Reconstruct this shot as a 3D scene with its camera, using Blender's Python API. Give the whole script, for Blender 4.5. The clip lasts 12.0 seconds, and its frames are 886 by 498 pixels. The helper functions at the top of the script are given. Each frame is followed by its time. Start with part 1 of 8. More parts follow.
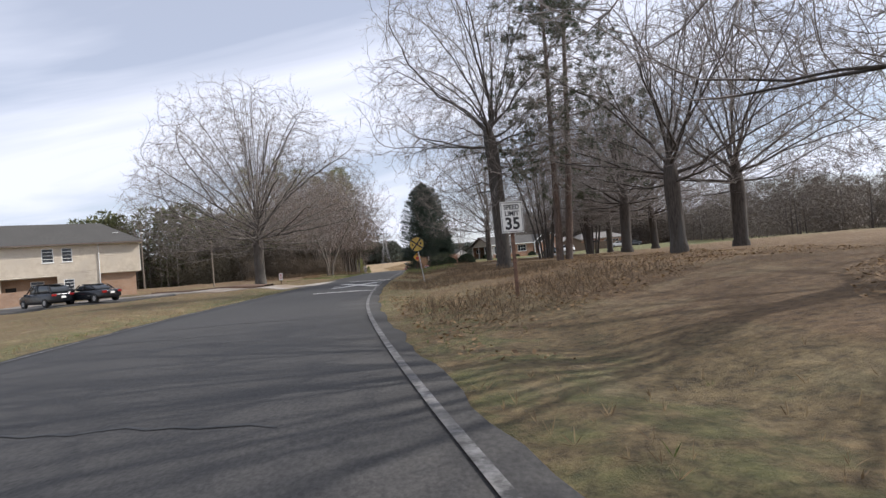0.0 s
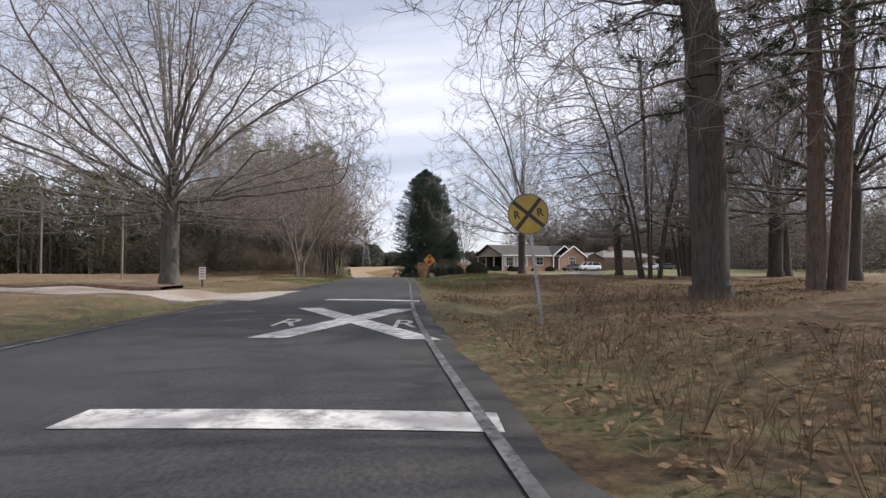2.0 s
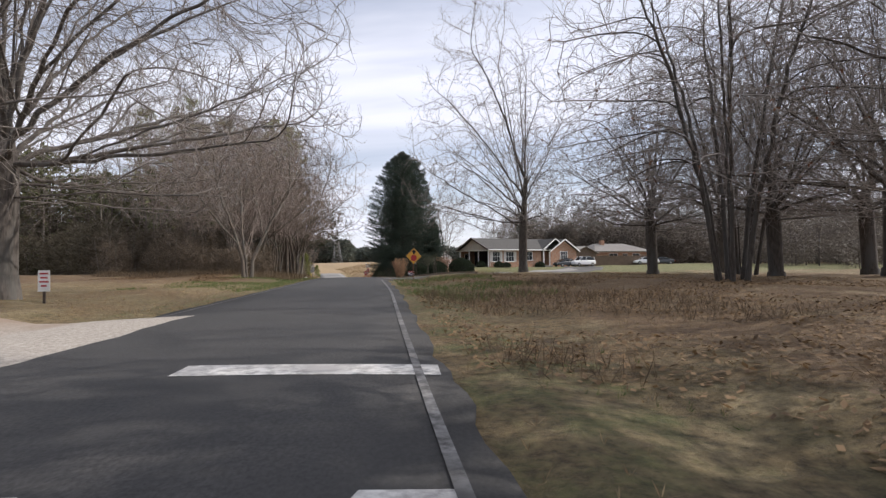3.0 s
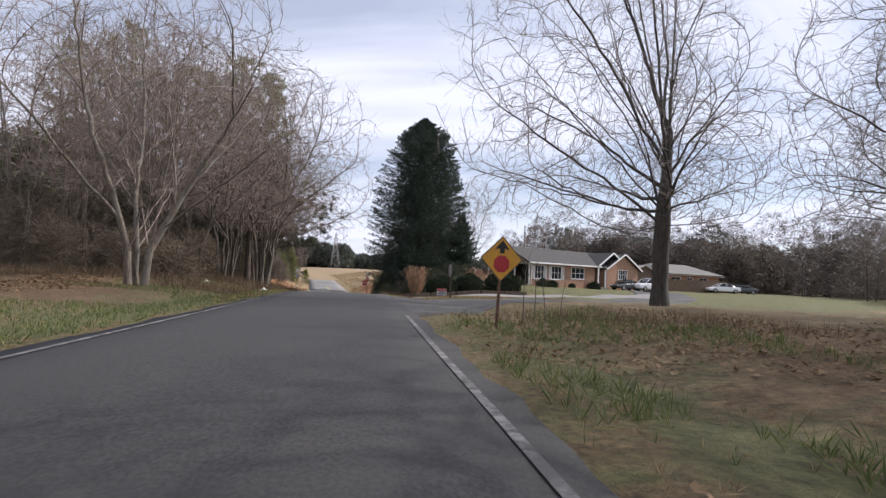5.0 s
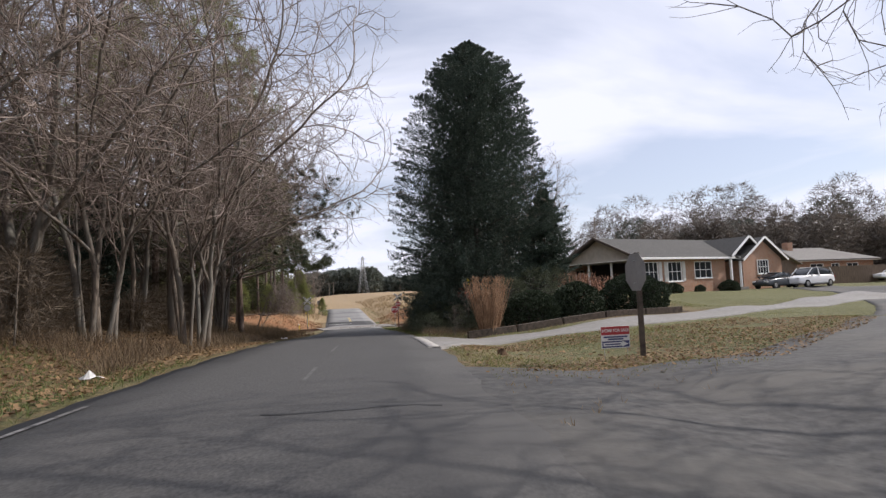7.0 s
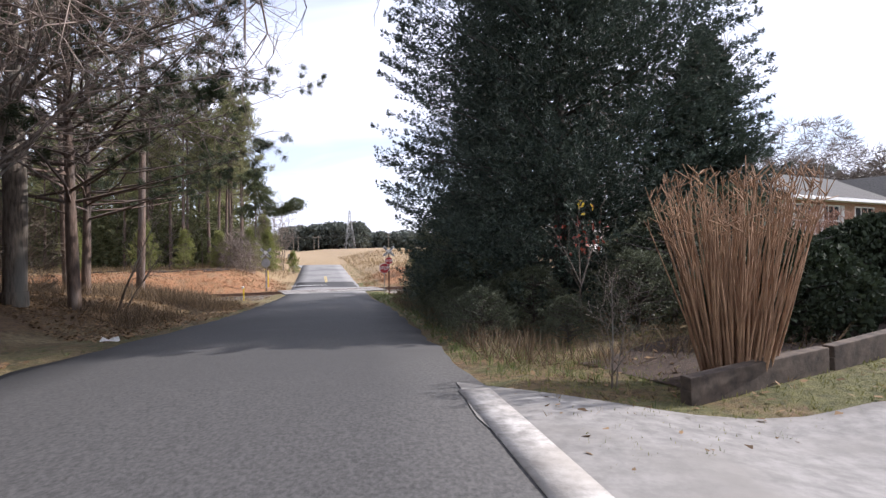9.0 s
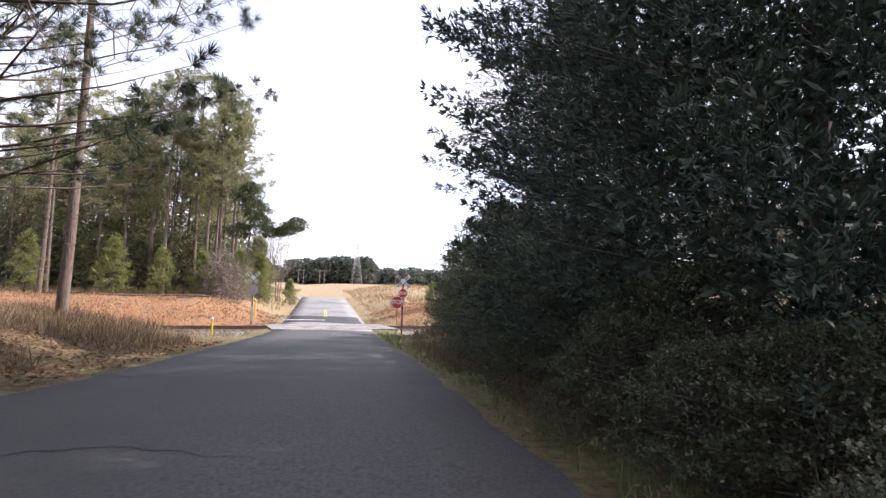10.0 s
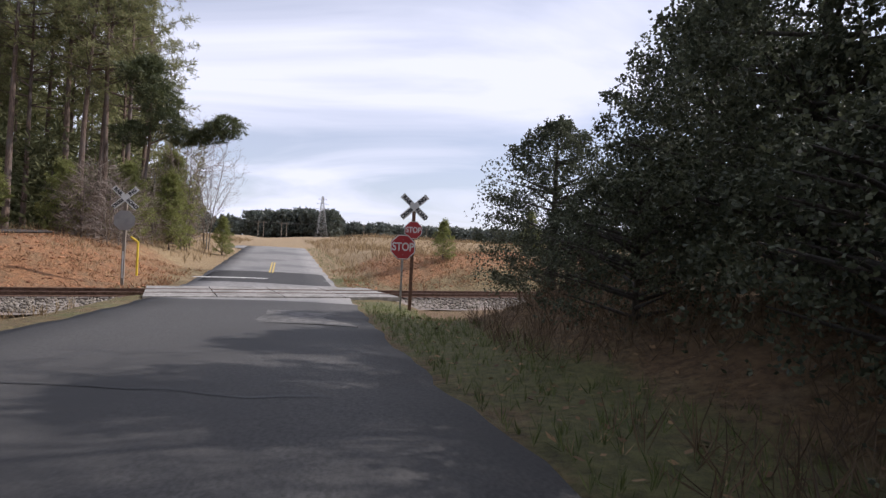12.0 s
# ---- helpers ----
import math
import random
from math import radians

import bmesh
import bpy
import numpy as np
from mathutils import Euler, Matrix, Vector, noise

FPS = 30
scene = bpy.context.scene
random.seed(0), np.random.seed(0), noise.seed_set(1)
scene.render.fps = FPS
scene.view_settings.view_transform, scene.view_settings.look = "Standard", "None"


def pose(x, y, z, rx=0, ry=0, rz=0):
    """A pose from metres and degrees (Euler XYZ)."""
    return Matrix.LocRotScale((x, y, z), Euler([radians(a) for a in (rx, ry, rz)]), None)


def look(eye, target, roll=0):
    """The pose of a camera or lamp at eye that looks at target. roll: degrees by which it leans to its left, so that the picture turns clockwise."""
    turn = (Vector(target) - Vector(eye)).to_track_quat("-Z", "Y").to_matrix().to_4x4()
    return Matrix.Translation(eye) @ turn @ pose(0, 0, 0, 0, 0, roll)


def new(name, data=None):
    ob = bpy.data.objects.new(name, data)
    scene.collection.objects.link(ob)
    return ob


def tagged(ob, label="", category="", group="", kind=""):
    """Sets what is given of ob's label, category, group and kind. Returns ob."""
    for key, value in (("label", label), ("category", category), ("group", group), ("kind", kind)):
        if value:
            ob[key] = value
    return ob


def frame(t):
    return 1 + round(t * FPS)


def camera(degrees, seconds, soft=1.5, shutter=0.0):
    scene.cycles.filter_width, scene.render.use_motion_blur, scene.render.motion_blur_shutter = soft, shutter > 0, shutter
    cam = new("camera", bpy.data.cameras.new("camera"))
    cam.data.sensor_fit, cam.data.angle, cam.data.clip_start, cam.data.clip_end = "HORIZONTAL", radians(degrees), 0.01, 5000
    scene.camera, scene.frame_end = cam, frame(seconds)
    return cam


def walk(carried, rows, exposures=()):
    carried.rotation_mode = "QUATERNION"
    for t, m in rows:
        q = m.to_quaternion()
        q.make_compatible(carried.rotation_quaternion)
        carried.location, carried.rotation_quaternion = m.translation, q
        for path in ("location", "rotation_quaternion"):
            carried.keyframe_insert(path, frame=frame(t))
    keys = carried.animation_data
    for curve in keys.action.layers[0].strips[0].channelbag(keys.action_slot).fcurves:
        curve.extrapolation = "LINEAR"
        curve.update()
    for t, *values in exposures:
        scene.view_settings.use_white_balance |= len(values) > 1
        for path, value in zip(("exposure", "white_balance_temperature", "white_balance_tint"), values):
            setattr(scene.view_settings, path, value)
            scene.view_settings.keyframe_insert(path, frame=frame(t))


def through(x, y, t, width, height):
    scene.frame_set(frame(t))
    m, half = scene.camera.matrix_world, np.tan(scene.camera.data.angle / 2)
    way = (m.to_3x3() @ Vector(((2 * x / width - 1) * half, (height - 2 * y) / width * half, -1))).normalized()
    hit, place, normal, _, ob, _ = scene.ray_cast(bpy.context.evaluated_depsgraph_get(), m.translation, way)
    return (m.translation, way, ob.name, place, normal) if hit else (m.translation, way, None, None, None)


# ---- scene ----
cam = camera(78.3, 12.0, soft=1.4)
PATH = [
    (0, (2.467, -2.533, 1.255), (2.43, -0.533, 1.292), -4.9),
    (0.5, (0.876, 3.461, 1.246), (0.801, 5.453, 1.408), 0.2),
    (1, (-0.175, 8.335, 1.255), (-0.224, 10.33, 1.393), 0.6),
    (1.5, (-1.119, 14.388, 1.226), (-1.136, 16.387, 1.244), -2.7),
    (2, (-1.944, 20.009, 1.164), (-1.904, 22.008, 1.232), -0.2),
    (2.5, (-2.499, 25.468, 1.148), (-2.427, 27.462, 1.287), -1.3),
    (3, (-2.75, 31.116, 1.36), (-2.609, 33.111, 1.409), -0.6),
    (5, (-4.464, 53.715, 1.363), (-4.323, 55.708, 1.455), 2.8),
    (5.5, (-4.532, 58.88, 1.412), (-4.433, 60.875, 1.514), 1.0),
    (6, (-5.112, 64.607, 1.593), (-5.145, 66.594, 1.817), 0.3),
    (6.5, (-5.392, 70.368, 1.483), (-5.364, 72.365, 1.59), -3.1),
    (7, (-5.757, 75.518, 1.365), (-5.717, 77.511, 1.518), -2.3),
    (7.5, (-6.151, 81.279, 1.302), (-6.087, 83.277, 1.285), -1.3),
    (9.5, (-7.724, 97.39, 0.738), (-7.635, 99.388, 0.758), -0.4),
    (10, (-8.361, 102.457, 0.40), (-8.309, 104.45, 0.546), 1.7),
    (10.5, (-8.921, 107.624, 0.199), (-8.839, 109.621, 0.263), -0.5),
    (11, (-9.482, 112.134, -0.057), (-9.432, 114.133, -0.032), 1.7),
    (11.5, (-10.062, 116.674, -0.351), (-10.016, 118.673, -0.298), -0.0),
    (12, (-10.796, 121.437, -0.599), (-10.614, 123.429, -0.602), 2.8),
]
walk(cam, [(t, look(eye, target, roll)) for t, eye, target, roll in PATH],
     exposures=[(0, -0.05, 6300, 14), (3.0, -0.06, 6450, 15), (5.5, -0.06, 6200, 17), (6.5, -0.06, 6250, 17), (7.5, -0.14, 6450, 15), (8.5, 0.0, 6300, 16), (9.3, 0.8, 5950, 20), (9.5, 0.86, 5900, 20), (10.0, 0.92, 6250, 21), (10.5, 0.58, 6400, 20), (11.0, 0.25, 6450, 20), (12, -0.14, 6200, 19)])

# ---- sky and sun ----
SUN_EL, SUN_AZ = 38.0, 77.0   # azimuth in degrees from +y towards +x
sun_to = Vector((math.sin(radians(SUN_AZ)) * math.cos(radians(SUN_EL)),
                 math.cos(radians(SUN_AZ)) * math.cos(radians(SUN_EL)), math.sin(radians(SUN_EL))))
sun = new("sun", bpy.data.lights.new("sun", "SUN"))
sun.data.energy, sun.data.angle, sun.data.color = 4.9, radians(0.6), (1.0, 0.94, 0.84)
sun.matrix_world = look((0, 0, 60), Vector((0, 0, 60)) - sun_to)
world = bpy.data.worlds.new("sky")
scene.world = world
world.use_nodes = True
wn, wl = world.node_tree.nodes, world.node_tree.links
bg = wn["Background"]
sky = wn.new("ShaderNodeTexSky")
sky.sky_type, sky.sun_disc = "NISHITA", False
sky.sun_elevation, sky.sun_rotation = radians(SUN_EL), radians(SUN_AZ)
sky.air_density, sky.dust_density, sky.ozone_density = 1.0, 0.7, 1.5
wc = wn.new("ShaderNodeTexCoord")
# the streaks of cloud lie on a flat layer high overhead
sep = wn.new("ShaderNodeSeparateXYZ")
wl.new(wc.outputs["Generated"], sep.inputs[0])
up = wn.new("ShaderNodeMath"); up.operation = "MAXIMUM"; up.inputs[1].default_value = 0.0
wl.new(sep.outputs[2], up.inputs[0])
lift = wn.new("ShaderNodeMath"); lift.operation = "ADD"; lift.inputs[1].default_value = 0.16
wl.new(up.outputs[0], lift.inputs[0])
flat = wn.new("ShaderNodeVectorMath"); flat.operation = "DIVIDE"
comb = wn.new("ShaderNodeCombineXYZ")
for k in range(3):
    wl.new(lift.outputs[0], comb.inputs[k])
wl.new(wc.outputs["Generated"], flat.inputs[0]); wl.new(comb.outputs[0], flat.inputs[1])
stretch = wn.new("ShaderNodeMapping")
stretch.inputs["Scale"].default_value = (0.45, 0.85, 0.0)
stretch.inputs["Rotation"].default_value = (0, 0, radians(-14))
stretch.inputs["Location"].default_value = (3.1, 0.4, 0)
wl.new(flat.outputs[0], stretch.inputs[0])
cn = wn.new("ShaderNodeTexNoise")
cn.inputs["Scale"].default_value, cn.inputs["Detail"].default_value, cn.inputs["Roughness"].default_value = 1.0, 6, 0.5
cn.inputs["Distortion"].default_value = 0.9
wl.new(stretch.outputs[0], cn.inputs[0])
cr = wn.new("ShaderNodeValToRGB")
cr.color_ramp.elements[0].position, cr.color_ramp.elements[1].position = 0.40, 0.60
cr.color_ramp.elements[0].color = (0.45, 0.45, 0.45, 1)
wl.new(cn.outputs[0], cr.inputs[0])
cm = wn.new("ShaderNodeMix"); cm.data_type = "RGBA"
wl.new(cr.outputs[0], cm.inputs[0]); wl.new(sky.outputs[0], cm.inputs[6])
cm.inputs[7].default_value = (8.7, 9.1, 10.0, 1)
wl.new(cm.outputs[2], bg.inputs[0])
bg.inputs[1].default_value = 0.115

# ---- materials ----
def mat(name, c1, c2, scale=4.0, rough=0.85, bump=0.3, c3=None, scale3=0.4, metal=0.0, stretch=(1, 1, 1), mixpos=(0.35, 0.65), random_tint=0.0, dist=0.02):
    """Two colours through fine noise, a third through broad stains, and a bump."""
    m = bpy.data.materials.new(name)
    m.use_nodes = True
    n, l = m.node_tree.nodes, m.node_tree.links
    b = n["Principled BSDF"]
    tc = n.new("ShaderNodeTexCoord"); mp = n.new("ShaderNodeMapping")
    mp.inputs["Scale"].default_value = stretch
    l.new(tc.outputs["Object"], mp.inputs[0])
    t1 = n.new("ShaderNodeTexNoise")
    t1.inputs["Scale"].default_value, t1.inputs["Detail"].default_value, t1.inputs["Roughness"].default_value = scale, 6, 0.65
    l.new(mp.outputs[0], t1.inputs[0])
    r1 = n.new("ShaderNodeValToRGB")
    r1.color_ramp.elements[0].position, r1.color_ramp.elements[1].position = mixpos
    r1.color_ramp.elements[0].color, r1.color_ramp.elements[1].color = (*c1, 1), (*c2, 1)
    l.new(t1.outputs[0], r1.inputs[0])
    out = r1.outputs[0]
    if c3:
        t2 = n.new("ShaderNodeTexNoise")
        t2.inputs["Scale"].default_value, t2.inputs["Detail"].default_value = scale3, 4
        l.new(mp.outputs[0], t2.inputs[0])
        r2 = n.new("ShaderNodeValToRGB")
        r2.color_ramp.elements[0].position, r2.color_ramp.elements[1].position = 0.48, 0.66
        l.new(t2.outputs[0], r2.inputs[0])
        mx = n.new("ShaderNodeMix"); mx.data_type = "RGBA"
        l.new(r2.outputs[0], mx.inputs[0]); l.new(out, mx.inputs[6])
        mx.inputs[7].default_value = (*c3, 1)
        out = mx.outputs[2]
    if random_tint:
        oi = n.new("ShaderNodeObjectInfo"); hs = n.new("ShaderNodeHueSaturation")
        mr = n.new("ShaderNodeMapRange")
        mr.inputs[3].default_value, mr.inputs[4].default_value = 1 - random_tint, 1 + random_tint
        l.new(oi.outputs["Random"], mr.inputs[0]); l.new(mr.outputs[0], hs.inputs["Value"])
        l.new(out, hs.inputs["Color"])
        out = hs.outputs[0]
    l.new(out, b.inputs["Base Color"])
    b.inputs["Roughness"].default_value, b.inputs["Metallic"].default_value = rough, metal
    if bump:
        bp = n.new("ShaderNodeBump")
        bp.inputs["Strength"].default_value, bp.inputs["Distance"].default_value = bump, dist
        l.new(t1.outputs[0], bp.inputs["Height"]); l.new(bp.outputs[0], b.inputs["Normal"])
    return m


def leafy(name, c1, c2, rough=0.6, through=0.25):
    """Leaf, needle or blade: each one of its own shade, and some light comes through."""
    m = bpy.data.materials.new(name)
    m.use_nodes = True
    n, l = m.node_tree.nodes, m.node_tree.links
    b = n["Principled BSDF"]
    g = n.new("ShaderNodeNewGeometry")
    r = n.new("ShaderNodeValToRGB")
    r.color_ramp.elements[0].color, r.color_ramp.elements[1].color = (*c1, 1), (*c2, 1)
    l.new(g.outputs["Random Per Island"], r.inputs[0])
    l.new(r.outputs[0], b.inputs["Base Color"])
    b.inputs["Roughness"].default_value = rough
    tr = n.new("ShaderNodeBsdfTranslucent"); mx = n.new("ShaderNodeMixShader")
    l.new(r.outputs[0], tr.inputs[0])
    mx.inputs[0].default_value = through
    l.new(b.outputs[0], mx.inputs[1]); l.new(tr.outputs[0], mx.inputs[2])
    l.new(mx.outputs[0], n["Material Output"].inputs[0])
    return m


def plain(name, c, rough=0.5, metal=0.0, dirt=0.12):
    d = tuple(v * (1 - dirt) * 0.9 for v in c)
    return mat(name, d, c, 3.0, rough, 0.05, metal=metal, mixpos=(0.25, 0.6))


def glass_mat(name, c=(0.03, 0.035, 0.04), rough=0.06):
    m = bpy.data.materials.new(name)
    m.use_nodes = True
    b = m.node_tree.nodes["Principled BSDF"]
    b.inputs["Base Color"].default_value = (*c, 1)
    b.inputs["Roughness"].default_value = rough
    b.inputs["IOR"].default_value = 1.5
    return m


ASPHALT = mat("asphalt", (0.019, 0.0187, 0.0185), (0.050, 0.0485, 0.047), 30.0, 0.85, 0.35, c3=(0.032, 0.0315, 0.031), scale3=0.25, stretch=(1, 0.6, 1), dist=0.01)
ASPHALT_GREY = mat("mid_grey_asphalt", (0.032, 0.0315, 0.031), (0.080, 0.078, 0.0755), 30.0, 0.88, 0.35, c3=(0.047, 0.046, 0.045), scale3=0.25, stretch=(1, 0.6, 1), dist=0.01)
ASPHALT_OLD = mat("worn_asphalt", (0.16, 0.155, 0.15), (0.25, 0.245, 0.235), 7.0, 0.9, 0.4, c3=(0.13, 0.13, 0.13), scale3=0.35, dist=0.01)
DRIVE_ASPHALT = mat("drive_asphalt", (0.034, 0.033, 0.032), (0.080, 0.078, 0.074), 6.0, 0.9, 0.4, c3=(0.095, 0.089, 0.079), scale3=0.3, dist=0.01)
ASPHALT_WORN = mat("scuffed_asphalt", (0.06, 0.058, 0.055), (0.16, 0.155, 0.148), 5.0, 0.9, 0.4, c3=(0.05, 0.049, 0.047), scale3=0.7, dist=0.01)
CONCRETE = mat("concrete", (0.15, 0.145, 0.136), (0.26, 0.25, 0.235), 5.0, 0.9, 0.3, c3=(0.19, 0.18, 0.163), scale3=0.5, dist=0.01)
GRAVEL = mat("pale_gravel", (0.22, 0.195, 0.165), (0.42, 0.385, 0.34), 14.0, 0.95, 0.8, c3=(0.24, 0.185, 0.14), scale3=0.3)
LINE = mat("road_paint", (0.16, 0.155, 0.15), (0.62, 0.61, 0.58), 6.0, 0.8, 0.1, c3=(0.32, 0.31, 0.30), scale3=1.2, mixpos=(0.32, 0.58))
FADED = mat("faded_road_paint", (0.045, 0.044, 0.042), (0.22, 0.215, 0.21), 7.0, 0.85, 0.1, c3=(0.07, 0.068, 0.066), scale3=0.9, mixpos=(0.36, 0.62))
YELLOW_LINE = mat("yellow_road_paint", (0.24, 0.18, 0.07), (0.52, 0.37, 0.08), 5.0, 0.7, 0.1, mixpos=(0.3, 0.5))
BARK = mat("bark", (0.034, 0.028, 0.024), (0.092, 0.078, 0.066), 5.0, 0.95, 0.9, c3=(0.075, 0.072, 0.066), scale3=0.7, stretch=(3, 3, 0.5), dist=0.04)
BARK_PALE = mat("pale_bark", (0.066, 0.053, 0.042), (0.215, 0.178, 0.142), 5.0, 0.95, 0.7, c3=(0.16, 0.155, 0.135), scale3=0.7, stretch=(3, 3, 0.5), dist=0.03)
BARK_PINE = mat("pine_bark", (0.075, 0.052, 0.040), (0.19, 0.135, 0.105), 4.0, 0.95, 1.0, c3=(0.14, 0.12, 0.11), scale3=0.8, stretch=(3, 3, 0.7), dist=0.05)
TWIG = mat("twigs", (0.14, 0.122, 0.108), (0.27, 0.24, 0.215), 2.0, 0.9, 0.0)
TWIG_RED = mat("ruddy_twigs", (0.130, 0.100, 0.082), (0.32, 0.26, 0.22), 2.0, 0.9, 0.0)
NEEDLE = leafy("pine_needles", (0.112, 0.126, 0.054), (0.32, 0.32, 0.155), 0.75, through=0.5)
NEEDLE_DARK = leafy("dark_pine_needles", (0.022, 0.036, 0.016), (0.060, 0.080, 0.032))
# distant needles: the haze of distance is mixed into this paler, bluer green
NEEDLE_HAZY = leafy("hazy_pine_needles", (0.066, 0.078, 0.066), (0.125, 0.142, 0.115))
CEDAR = leafy("cedar_sprays", (0.020, 0.036, 0.030), (0.085, 0.116, 0.084), through=0.18)
BROADLEAF = leafy("glossy_leaves", (0.038, 0.050, 0.032), (0.140, 0.156, 0.092), rough=0.62, through=0.30)
OAKLEAF = leafy("withered_leaves", (0.10, 0.045, 0.025), (0.22, 0.10, 0.05))
LEAFLITTER = leafy("fallen_leaves", (0.085, 0.050, 0.024), (0.31, 0.20, 0.10), rough=0.8)
GRASS_DRY = leafy("dry_grass", (0.15, 0.10, 0.055), (0.42, 0.31, 0.17), rough=0.8)
GRASS_BROWN = leafy("brown_stems", (0.07, 0.048, 0.030), (0.20, 0.145, 0.085), rough=0.8)
GRASS_GREEN = leafy("green_grass", (0.06, 0.09, 0.025), (0.17, 0.20, 0.06), rough=0.7)
SHRUB = leafy("clipped_shrub_leaves", (0.014, 0.024, 0.012), (0.044, 0.062, 0.030), rough=0.85, through=0.1)


# ---- mesh helpers ----
def mesh_np(name, verts, faces):
    """A mesh from arrays; faces: arrays of n x k indices."""
    me = bpy.data.meshes.new(name)
    v = np.asarray(verts, dtype=np.float32)
    me.vertices.add(len(v)); me.vertices.foreach_set("co", v.ravel())
    fs = [np.asarray(f, dtype=np.int32) for f in faces if len(f)]
    loops = np.concatenate([f.ravel() for f in fs])
    sizes = np.concatenate([np.full(len(f), f.shape[1], dtype=np.int32) for f in fs])
    me.loops.add(len(loops)); me.loops.foreach_set("vertex_index", loops)
    me.polygons.add(len(sizes))
    me.polygons.foreach_set("loop_start", np.concatenate([[0], np.cumsum(sizes)[:-1]]).astype(np.int32))
    me.update(calc_edges=True)
    return me


def put(name, me, material, parent=None, label="", smooth=False):
    if not me.materials:
        me.materials.append(material)
    if smooth:
        me.polygons.foreach_set("use_smooth", [True] * len(me.polygons))
    ob = new(name, me)
    if parent:
        ob.parent = parent
    if label:
        ob["label"] = label
    return ob


def part(name, bm, material, parent=None, label="", smooth=False):
    me = bpy.data.meshes.new(name)
    bm.normal_update()
    bm.to_mesh(me); bm.free()
    return put(name, me, material, parent, label, smooth)


def thing(name, m, label, category, group="", kind=""):
    e = new(name)
    e.empty_display_size = 0.3
    e.matrix_world = m
    return tagged(e, label, category, group, kind)


def box(bm, lo, hi, bevel=0.0, m=None):
    sx, sy, sz = (hi[i] - lo[i] for i in range(3))
    c = [(hi[i] + lo[i]) / 2 for i in range(3)]
    mm = Matrix.Translation(c) @ Matrix.Diagonal((sx, sy, sz, 1))
    if m:
        mm = m @ mm
    vs = bmesh.ops.create_cube(bm, size=1, matrix=mm)["verts"]
    if bevel:
        es = list({e for v in vs for e in v.link_edges})
        bmesh.ops.bevel(bm, geom=es, offset=bevel, segments=2, affect="EDGES", profile=0.6)
    return bm


def boxm(lo, hi, bevel=0.0):
    return box(bmesh.new(), lo, hi, bevel)


def rod(bm, a, b, r0, r1=None, sides=10, caps=True):
    a, b = Vector(a), Vector(b)
    d = b - a
    q = d.to_track_quat("Z", "Y").to_matrix().to_4x4()
    bmesh.ops.create_cone(bm, cap_ends=caps, segments=sides, radius1=r0, radius2=r0 if r1 is None else r1, depth=d.length,
                          matrix=Matrix.Translation((a + b) / 2) @ q)
    return bm


def prism(outline, y0, y1, bm=None):
    """An upright plate: its outline in x, z, from y0 to y1."""
    bm = bm or bmesh.new()
    f = bm.faces.new([bm.verts.new((x, y0, z)) for x, z in outline])
    ex = bmesh.ops.extrude_face_region(bm, geom=[f])
    bmesh.ops.translate(bm, vec=(0, y1 - y0, 0), verts=[v for v in ex["geom"] if isinstance(v, bmesh.types.BMVert)])
    bmesh.ops.recalc_face_normals(bm, faces=bm.faces)
    return bm


def wall_with_holes(x0, x1, z0, z1, holes, y0, y1):
    """An upright wall in x, z with openings (a, b, c, d) that go through it: one closed mesh."""
    bm = bmesh.new()
    xs = sorted({x0, x1, *[h[0] for h in holes], *[h[1] for h in holes]})
    zs = sorted({z0, z1, *[h[2] for h in holes], *[h[3] for h in holes]})
    V = {}

    def v(i, j, y):
        if (i, j, y) not in V:
            V[i, j, y] = bm.verts.new((xs[i], y, zs[j]))
        return V[i, j, y]

    def solid(i, j):
        if not (0 <= i < len(xs) - 1 and 0 <= j < len(zs) - 1):
            return False
        x, z = (xs[i] + xs[i + 1]) / 2, (zs[j] + zs[j + 1]) / 2
        return not any(h[0] < x < h[1] and h[2] < z < h[3] for h in holes)

    for i in range(len(xs) - 1):
        for j in range(len(zs) - 1):
            if not solid(i, j):
                continue
            for y in (y0, y1):
                bm.faces.new((v(i, j, y), v(i + 1, j, y), v(i + 1, j + 1, y), v(i, j + 1, y)))
            for di, dj, p, q in ((-1, 0, (i, j), (i, j + 1)), (1, 0, (i + 1, j), (i + 1, j + 1)), (0, -1, (i, j), (i + 1, j)), (0, 1, (i, j + 1), (i + 1, j + 1))):
                if not solid(i + di, j + dj):
                    bm.faces.new((v(*p, y0), v(*q, y0), v(*q, y1), v(*p, y1)))
    bmesh.ops.recalc_face_normals(bm, faces=bm.faces)
    return bm


def text_mesh(body, size, extrude=0.002, bold=0.0):
    cu = bpy.data.curves.new("lettering", "FONT")
    cu.offset = bold
    cu.body, cu.size, cu.extrude, cu.align_x, cu.align_y = body, size, extrude, "CENTER", "CENTER"
    ob = bpy.data.objects.new("lettering", cu)
    me = bpy.data.meshes.new_from_object(ob)
    bpy.data.objects.remove(ob)
    return me


# ---- the lie of the land ----
def interp(table):
    a, b = [p[0] for p in table], [p[1] for p in table]
    return lambda v: np.interp(v, a, b)


def soft(table, step=2.0, w=5.0):
    """The table smoothed, as a function."""
    f = interp(table)
    ys = np.arange(table[0][0], min(table[-1][0], 700) + step, step)
    k = np.exp(-0.5 * (np.arange(-12, 13) * step / w) ** 2); k /= k.sum()
    pad = np.concatenate([np.full(12, f(ys[0])), f(ys), np.full(12, f(ys[-1]))])
    s = np.convolve(pad, k, "valid")
    return lambda v: np.interp(v, ys, s)


